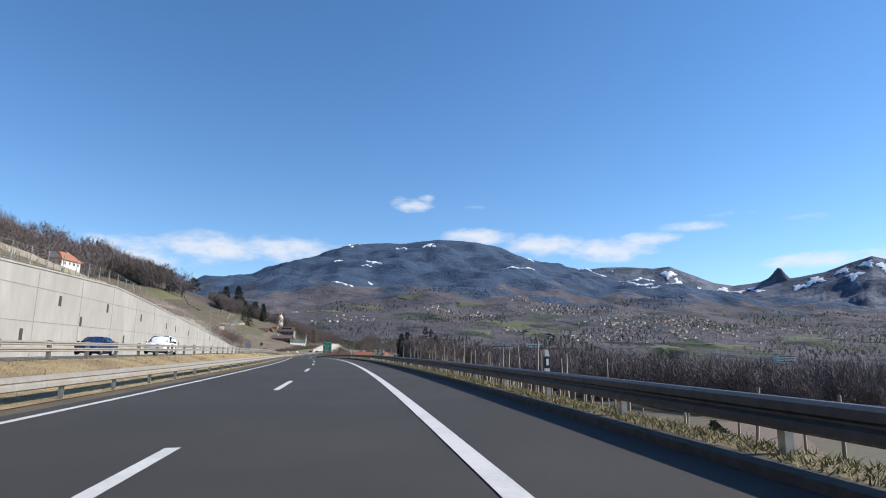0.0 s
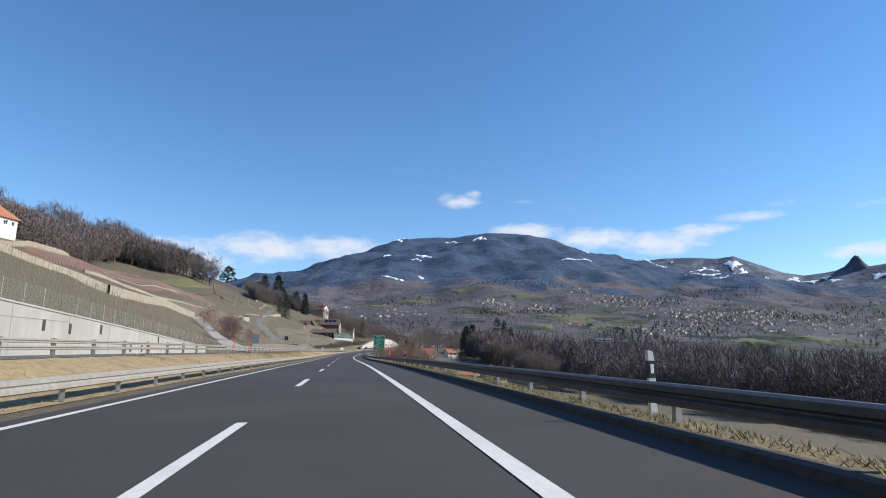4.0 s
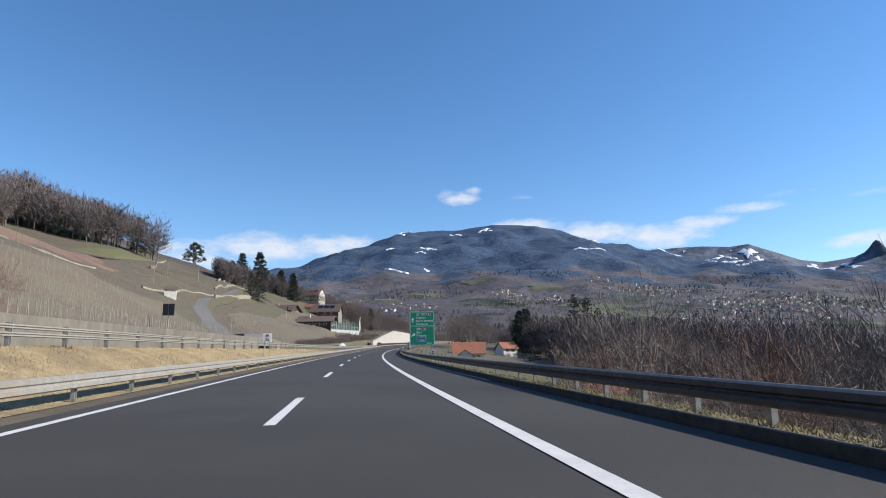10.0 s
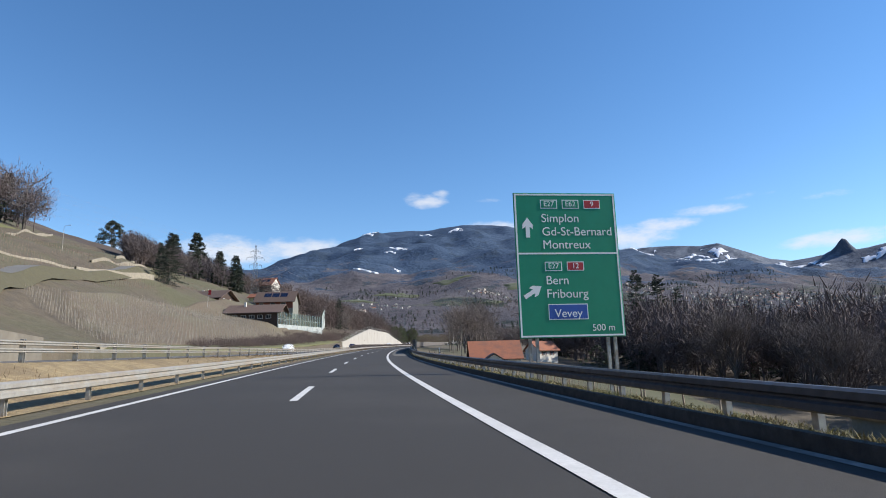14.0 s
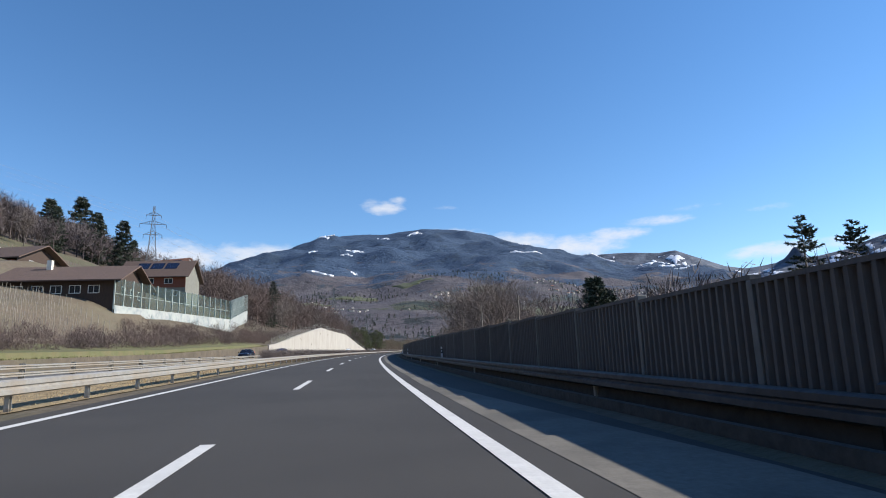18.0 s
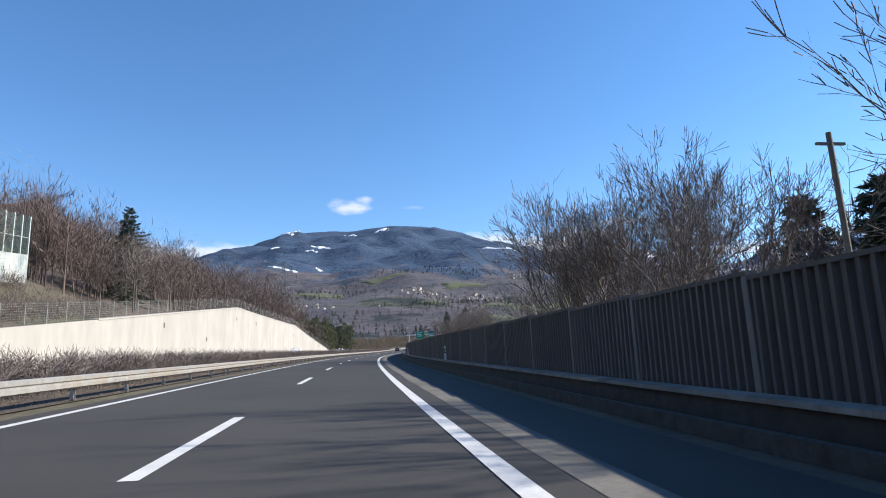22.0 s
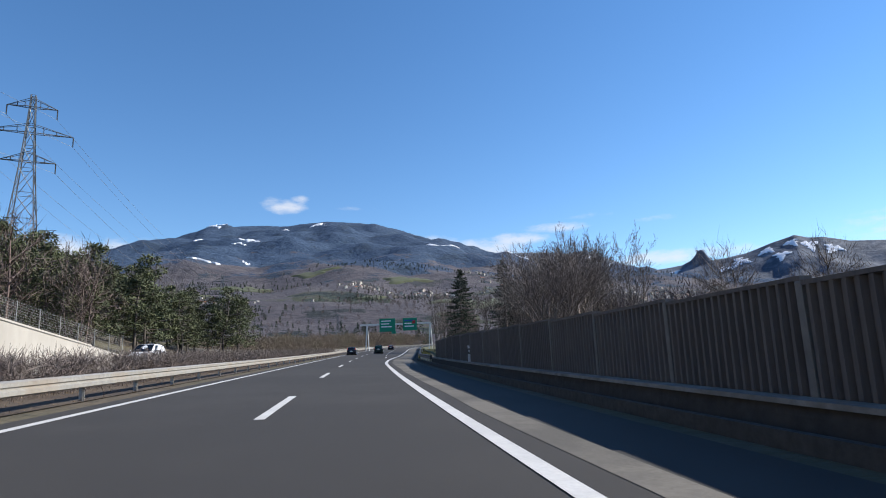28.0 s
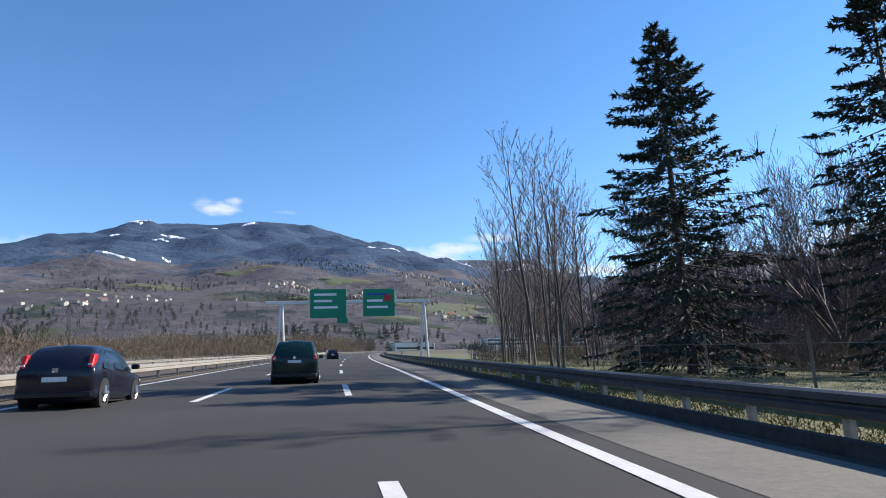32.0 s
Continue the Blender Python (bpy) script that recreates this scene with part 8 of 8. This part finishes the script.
rv = np.random.RandomState(31)
sp = []
for cx, cy, rx, ry, n in ((-8, 1933, 45, 25, 24), (117, 1898, 70, 50, 34), (348, 2084, 95, 170, 80), (412, 2035, 60, 180, 44), (620, 1719, 200, 190, 230), (514, 1713, 80, 140, 70), (381, 1481, 85, 40, 50), (854, 1736, 60, 170, 44),
                          (188, 1649, 30, 36, 18), (769, 1784, 90, 180, 80), (1150, 1800, 180, 150, 90), (-260, 1750, 110, 70, 24), (-420, 1950, 120, 60, 20)):
    for i in range(n):
        sp.append((cx + rv.normal(0, rx * 0.55), cy + rv.normal(0, ry * 0.55), rv.uniform(0.42, 0.85)))
far_houses("village", sp, "villages of small white houses with brown and red roofs on the far slopes", 32)
for x, y, L, W, h, lab in ((130, 1330, 46, 16, 7, "white industrial hall in the valley"), (200, 1345, 30, 14, 6, "white industrial hall in the valley"), (40, 1310, 34, 14, 6, "grey industrial hall in the valley"), (620, 1135, 34, 14, 13, "white office block with rows of windows in the valley"), (-40, 1120, 40, 14, 6, "long white commercial building beyond the motorway")):
    bl = empty("office_block" if h > 10 else "industrial_hall", pose(x, y, float(far_z(x, y)), 0, 0, 8), lab, "building")
    part("wall", boxmesh(-L / 2, L / 2, -W / 2, W / 2, -6, h, bevel=0.1), M["plaster"], bl)
    part("roof", boxmesh(-L / 2 - 0.4, L / 2 + 0.4, -W / 2 - 0.4, W / 2 + 0.4, h + 0.005, h + 0.6), M["grey_back"], bl)
    for k in range(max(1, int(h / 3.2))):
        part("window", boxmesh(-L / 2 + 1, L / 2 - 1, -W / 2 - 0.12, -W / 2 - 0.02, 1.2 + 3.2 * k, 2.7 + 3.2 * k), M["window_glass"], bl, "dark window band")


def slope_patch(name, cx, cy, rx, ry, mat, label, seed, up=15.0, turn=0.0):
    r = np.random.RandomState(seed)
    n, rings = 26, 5
    a = np.linspace(0, 2 * math.pi, n, endpoint=False)
    edge = 0.8 + 0.25 * np.sin(3 * a + seed) + 0.2 * np.sin(7 * a + 2 * seed) + r.uniform(-0.15, 0.15, n)
    V = []
    for j in range(rings + 1):
        k = j / rings * edge
        px, py = rx * k * np.cos(a), ry * k * np.sin(a)
        x, y = cx + px * math.cos(turn) - py * math.sin(turn), cy + px * math.sin(turn) + py * math.cos(turn)
        V.append(np.stack([x, y, far_z(x, y) + up - (4 if j == rings else 0)], -1))
    V = np.concatenate(V)
    F = [(j * n + i, j * n + (i + 1) % n, (j + 1) * n + (i + 1) % n, (j + 1) * n + i) for j in range(rings) for i in range(n)]
    return tagged(mesh_object(name, V, F, mat, smooth=True), label, "snow" if name == "snow_patch" else "meadow", kind="structure")


for i, (cx, cy, rx, ry, tn) in enumerate(((-286, 4289, 42, 90, 0.2), (-89, 4048, 44, 120, -0.25), (-60, 4120, 26, 60, 0.1), (370, 3199, 88, 34, -0.08), (440, 3170, 40, 20, 0), (572, 3994, 30, 90, 0), (690, 4180, 46, 60, 0), (930, 3900, 60, 60, 0.1),
                                         (1000, 3860, 36, 50, 0.2), (1130, 3950, 40, 60, 0), (1152, 3691, 58, 58, 0), (1080, 3560, 40, 44, 0.2), (996, 3022, 47, 34, 0), (1023, 2968, 36, 20, 0), (1230, 3700, 44, 40, 0.2), (1300, 3480, 30, 30, 0),
                                         (-643, 4138, 42, 77, 0.3), (-600, 4200, 24, 50, 0), (-576, 3391, 22, 60, 0), (-363, 3239, 44, 40, 0.15), (-397, 2466, 42, 26, 0.05), (-313, 2704, 12, 30, 0), (-390, 3151, 26, 26, 0))):
    for k in range(3):
        f = (0.0, -0.75, 0.7)[k]
        slope_patch("snow_patch", cx + f * rx, cy + rv.uniform(-0.4, 0.4) * ry, rx * (0.5, 0.3, 0.26)[k], ry * (0.34, 0.24, 0.2)[k], M["snow"], "white snow lying on a clearing of the mountain", 3 * i + k + 1, up=5, turn=tn)
for i, (az, u, wa, wu) in enumerate(((22.7, 0.9, 1.0, 0.07), (23.6, 0.82, 0.6, 0.06), (21.6, 0.97, 0.5, 0.03), (25.4, 0.8, 0.5, 0.05), (27.4, 0.9, 0.8, 0.05), (28.6, 0.86, 0.9, 0.03), (29.7, 0.9, 0.6, 0.03), (30.3, 0.84, 0.7, 0.03), (33.4, 0.84, 0.9, 0.04),
                                     (34.6, 0.88, 1.2, 0.08), (36.6, 0.92, 0.9, 0.06), (38.4, 0.93, 0.8, 0.05), (39.6, 0.9, 0.8, 0.08), (37.5, 0.8, 1.0, 0.05), (41.0, 0.86, 1.0, 0.06), (17.6, 0.96, 0.14, 0.05))):
    rg = np.random.RandomState(70 + i)
    n = 24
    ang = np.linspace(0, 2 * math.pi, n, endpoint=False)
    rim = 0.75 + 0.3 * np.sin(3 * ang + i) + 0.22 * np.sin(7 * ang + 2 * i) + rg.uniform(-0.12, 0.12, n)
    V = []
    for j in range(5):
        aa, uu = az + 0.7 * wa * j / 4 * rim * np.cos(ang), u + wu * j / 4 * rim * np.sin(ang)
        V.append(range_at(aa, np.minimum(uu, 0.948), 5.0 - (3.0 if j == 4 else 0.0)))
    F = [(j * n + k, j * n + (k + 1) % n, (j + 1) * n + (k + 1) % n, (j + 1) * n + k) for j in range(4) for k in range(n)]
    tagged(mesh_object("snow_patch", np.concatenate(V), F, M["snow"], smooth=True), "snowfield on the distant alpine range", "snow", kind="structure")
for i, (cx, cy, rx, ry) in enumerate(((184, 1725, 97, 85), (-108, 2170, 60, 30), (87, 2028, 56, 40), (236, 1593, 40, 58), (479, 1358, 50, 36), (99, 1563, 34, 50), (-2, 1793, 30, 31), (278, 1532, 20, 38), (640, 1400, 60, 40), (900, 1560, 90, 50), (-350, 1900, 80, 40), (-240, 2060, 70, 36))):
    slope_patch("far_meadow", cx, cy, rx, ry, M["far_meadow"], "green meadow among the villages on the far slope", i + 50, up=3.0)

# ---- vehicles ----
def car(name, m, paint, L, W, H, label, kind="hatch", rear_glass=0.62, category="car", group="cars on the motorway"):
    """A car that looks along +y, its rear bumper at y = 0."""
    c = empty(name, m, label, category, group)
    hood = {"hatch": 0.74, "mpv": 0.8, "suv": 0.74}[kind]
    belt = 0.6 * H
    zb = 0.2
    # stations: y, low z, belt z, roof z, half width low, belt, roof
    st = [(0.0, 0.38, 0.56 * H, 0.58 * H, 0.42, 0.43, 0.40), (0.012, 0.27, belt, 0.66 * H, 0.47, 0.475, 0.43), (0.045, zb, belt, 0.8 * H, 0.485, 0.49, 0.4), (0.1 if kind != "hatch" else 0.115, zb, belt, 0.955 * H, 0.49, 0.495, 0.37),
          (0.2, zb, belt, 0.99 * H, 0.495, 0.5, 0.365), (0.38, zb, belt - 0.01, H, 0.495, 0.5, 0.365), (0.52, zb, belt - 0.02, 0.975 * H, 0.495, 0.5, 0.36), (0.62, zb, belt - 0.03, 0.85 * H, 0.495, 0.498, 0.375),
          (hood - 0.02, zb, belt - 0.05, 0.6 * H, 0.49, 0.49, 0.43), (0.86, zb, belt - 0.1, 0.55 * H, 0.485, 0.48, 0.42), (0.95, zb, 0.48 * H, 0.49 * H, 0.47, 0.46, 0.4), (0.99, 0.26, 0.4 * H, 0.42 * H, 0.42, 0.42, 0.38), (1.0, 0.34, 0.36 * H, 0.37 * H, 0.36, 0.36, 0.34)]
    rows = []
    for y, zl, zbelt, zr, wl, wb, wr in st:
        mid = zl + (zbelt - zl) * 0.5
        half = [(wl * 0.9, zl), (wl, zl + 0.07), (wb, mid), (wb * 0.985, zbelt), (wr, max(zr - 0.05, zbelt + 0.005)), (wr * 0.82, max(zr, zbelt + 0.01))]
        pts = [(-a * W, z) for a, z in half] + [(a * W, z) for a, z in half[::-1]]
        rows.append([(x, y * L, z) for x, z in pts])
    n = len(rows[0])
    bm = bmesh.new()
    vs = [[bm.verts.new(p) for p in r] for r in rows]
    for r0, r1 in zip(vs, vs[1:]):
        for i in range(n):
            j = (i + 1) % n
            bm.faces.new((r0[i], r0[j], r1[j], r1[i]))
    bm.faces.new(vs[0])
    bm.faces.new(vs[-1][::-1])
    bmesh.ops.recalc_face_normals(bm, faces=list(bm.faces))
    bmesh.ops.subdivide_edges(bm, edges=list(bm.edges), cuts=1, smooth=0.35, use_grid_fill=True)
    for f in bm.faces:
        f.smooth = True
    body = part("body", bm, paint, c)

    def pane(pts, nm="window"):
        b = bmesh.new()
        b.faces.new([b.verts.new(p) for p in pts])
        b2 = bmesh.ops.solidify(b, geom=list(b.faces), thickness=0.012)
        return part(nm, b, M["car_glass"], c, "dark window glass")

    zr = 0.955 * H
    yq = st[3][0] * L
    # rear window, a little proud of the shell
    pane([(-0.36 * W, 0.045 * L - 0.05, 0.7 * H), (0.36 * W, 0.045 * L - 0.05, 0.7 * H), (0.33 * W, yq - 0.06, 0.925 * H), (-0.33 * W, yq - 0.06, 0.925 * H)], "rear_window")
    pane([(-0.39 * W, (hood - 0.035) * L, 0.64 * H), (0.39 * W, (hood - 0.035) * L, 0.64 * H), (0.33 * W, 0.545 * L, 0.975 * H), (-0.33 * W, 0.545 * L, 0.975 * H)], "windscreen")
    for sx in (-1, 1):
        for ya, yb, yc, yd in ((0.14, 0.33, 0.335, 0.19), (0.345, 0.69, 0.555, 0.35)):
            pane([(sx * 0.5 * W, ya * L, belt + 0.03), (sx * 0.5 * W, yb * L, belt + 0.0), (sx * 0.386 * W, yc * L, 0.93 * H), (sx * 0.386 * W, yd * L, 0.93 * H)])
        b = bmesh.new()
        tx, tz0, tz1 = (0.415, 0.62, 0.84) if kind == "hatch" else (0.43, 0.52, 0.63)
        vs_t = box(b, sx * tx * W - 0.06, sx * tx * W + 0.06, 0.0, 0.24, tz0 * H, tz1 * H, bevel=0.025)
        bmesh.ops.translate(b, verts=list(b.verts), vec=(0, 0.035 if kind == "hatch" else -0.03, 0))
        for v in b.verts:
            v.co.y += 0.5 * max(0, v.co.z - 0.66 * H) if kind == "hatch" else 0
        tl = part("tail_light", b, M["lamp_red"], c, "red tail light")
        part("lens", boxmesh(sx * tx * W - 0.045, sx * tx * W + 0.045, 0.02 if kind == "hatch" else -0.042, 0.05 if kind == "hatch" else -0.02, (tz0 + 0.04) * H, (tz0 + 0.07) * H), M["lamp_clear"], tl, "clear lens")
        b = bmesh.new()
        box(b, sx * 0.38 * W - 0.12, sx * 0.38 * W + 0.12, 0.955 * L, 0.975 * L, 0.42 * H, 0.47 * H, bevel=0.01)
        part("headlight", b, M["lamp_clear"], c, "clear headlight")
        b = bmesh.new()
        box(b, sx * 0.56 * W - 0.1, sx * 0.56 * W + 0.1, 0.66 * L, 0.69 * L, 0.63 * H, 0.72 * H, bevel=0.03)
        part("mirror", b, paint, c)
        for yw in (0.17, 0.8):
            b = bmesh.new()
            r = 0.31
            rod(b, (sx * 0.5 * W - sx * 0.2, yw * L, r), (sx * 0.505 * W, yw * L, r), r, n=20)
            wh = part("wheel", b, M["rubber"], c, "black tyre")
            b = bmesh.new()
            rod(b, (sx * 0.49 * W, yw * L, r), (sx * 0.51 * W, yw * L, r), 0.205, 0.2, n=16)
            part("rim", b, M["black"], wh, "dark inside of the wheel")
            for kq in range(5):
                b = bmesh.new()
                aq = 2 * math.pi * kq / 5 + 0.3
                rod(b, (sx * 0.515 * W, yw * L, r), (sx * 0.515 * W, yw * L + 0.2 * math.cos(aq), r + 0.2 * math.sin(aq)), 0.045, 0.035, n=5)
                part("spoke", b, M["chrome"], wh, "silver wheel spoke")
            b = bmesh.new()
            rod(b, (sx * 0.47 * W, yw * L, r + 0.02), (sx * 0.5 * W + sx * 0.004, yw * L, r + 0.02), 0.37, n=20)
            part("wheel_arch", b, M["black"], c)
    part("number_plate", boxmesh(-0.26, 0.26, -0.025, 0.0, 0.47 * H if kind != "hatch" else 0.42 * H, 0.47 * H + 0.11 if kind != "hatch" else 0.42 * H + 0.11), M["white_sign"], c, "white plate")
    part("bumper", boxmesh(-0.47 * W, 0.47 * W, -0.04, 0.1, 0.26, 0.4, bevel=0.03), paint if kind == "hatch" else M["black"], c)
    part("badge", boxmesh(-0.06, 0.06, -0.02, 0.0, 0.56 * H, 0.56 * H + 0.1), M["chrome"], c, "small silver badge")
    part("underbody", boxmesh(-0.42 * W, 0.42 * W, 0.12 * L, 0.9 * L, 0.14, 0.3), M["black"], c)
    return c


car("car", stand(857.0, 1.9, 0.0, 1.0), M["car_green"], 4.62, 1.82, 1.73, "dark green people carrier seen from behind", "mpv")
hb = car("car", stand(847.3, -2.85, 0.0, 0.5), M["car_dark"], 4.03, 1.7, 1.49, "dark blue-black hatchback driving in the outer lane", "hatch")
rb = bmesh.new()
rod(rb, (0, 0.75, 1.45), (0, 0.35, 1.8), 0.012, 0.006)
part("antenna", rb, M["black"], hb)
OZ = opp_z
for s, d, col, kind, dims, lab in ((52, -17.2, "car_blue", "hatch", (4.3, 1.8, 1.45), "dark blue car on the other carriageway"), (56, -13.2, "car_white", "suv", (4.4, 1.82, 1.6), "white car on the other carriageway"),
                                   (491, -17.2, "car_white", "suv", (4.4, 1.82, 1.6), "white car on the other carriageway"), (566, -17.2, "car_dark", "hatch", (4.4, 1.8, 1.45), "dark car on the other carriageway"),
                                   (574, -13.2, "car_blue", "suv", (4.4, 1.8, 1.6), "dark car on the other carriageway"), (706, -15.5, "car_white", "suv", (4.8, 1.9, 1.9), "white van behind the hedge"), (782, -16.5, "car_white", "mpv", (4.8, 1.9, 1.9), "white van on the other carriageway")):
    car("car", stand(s + 4.4, d, float(OZ(s)), 180), M[col], *dims, lab, kind)
for s, d, col, lab in ((930, 1.9, "car_dark", "dark car far ahead on the motorway"), (985, -1.9, "car_silver", "silver car far ahead on the motorway")):
    car("car", stand(s, d, 0.0), M[col], 4.3, 1.8, 1.5, lab, "hatch")
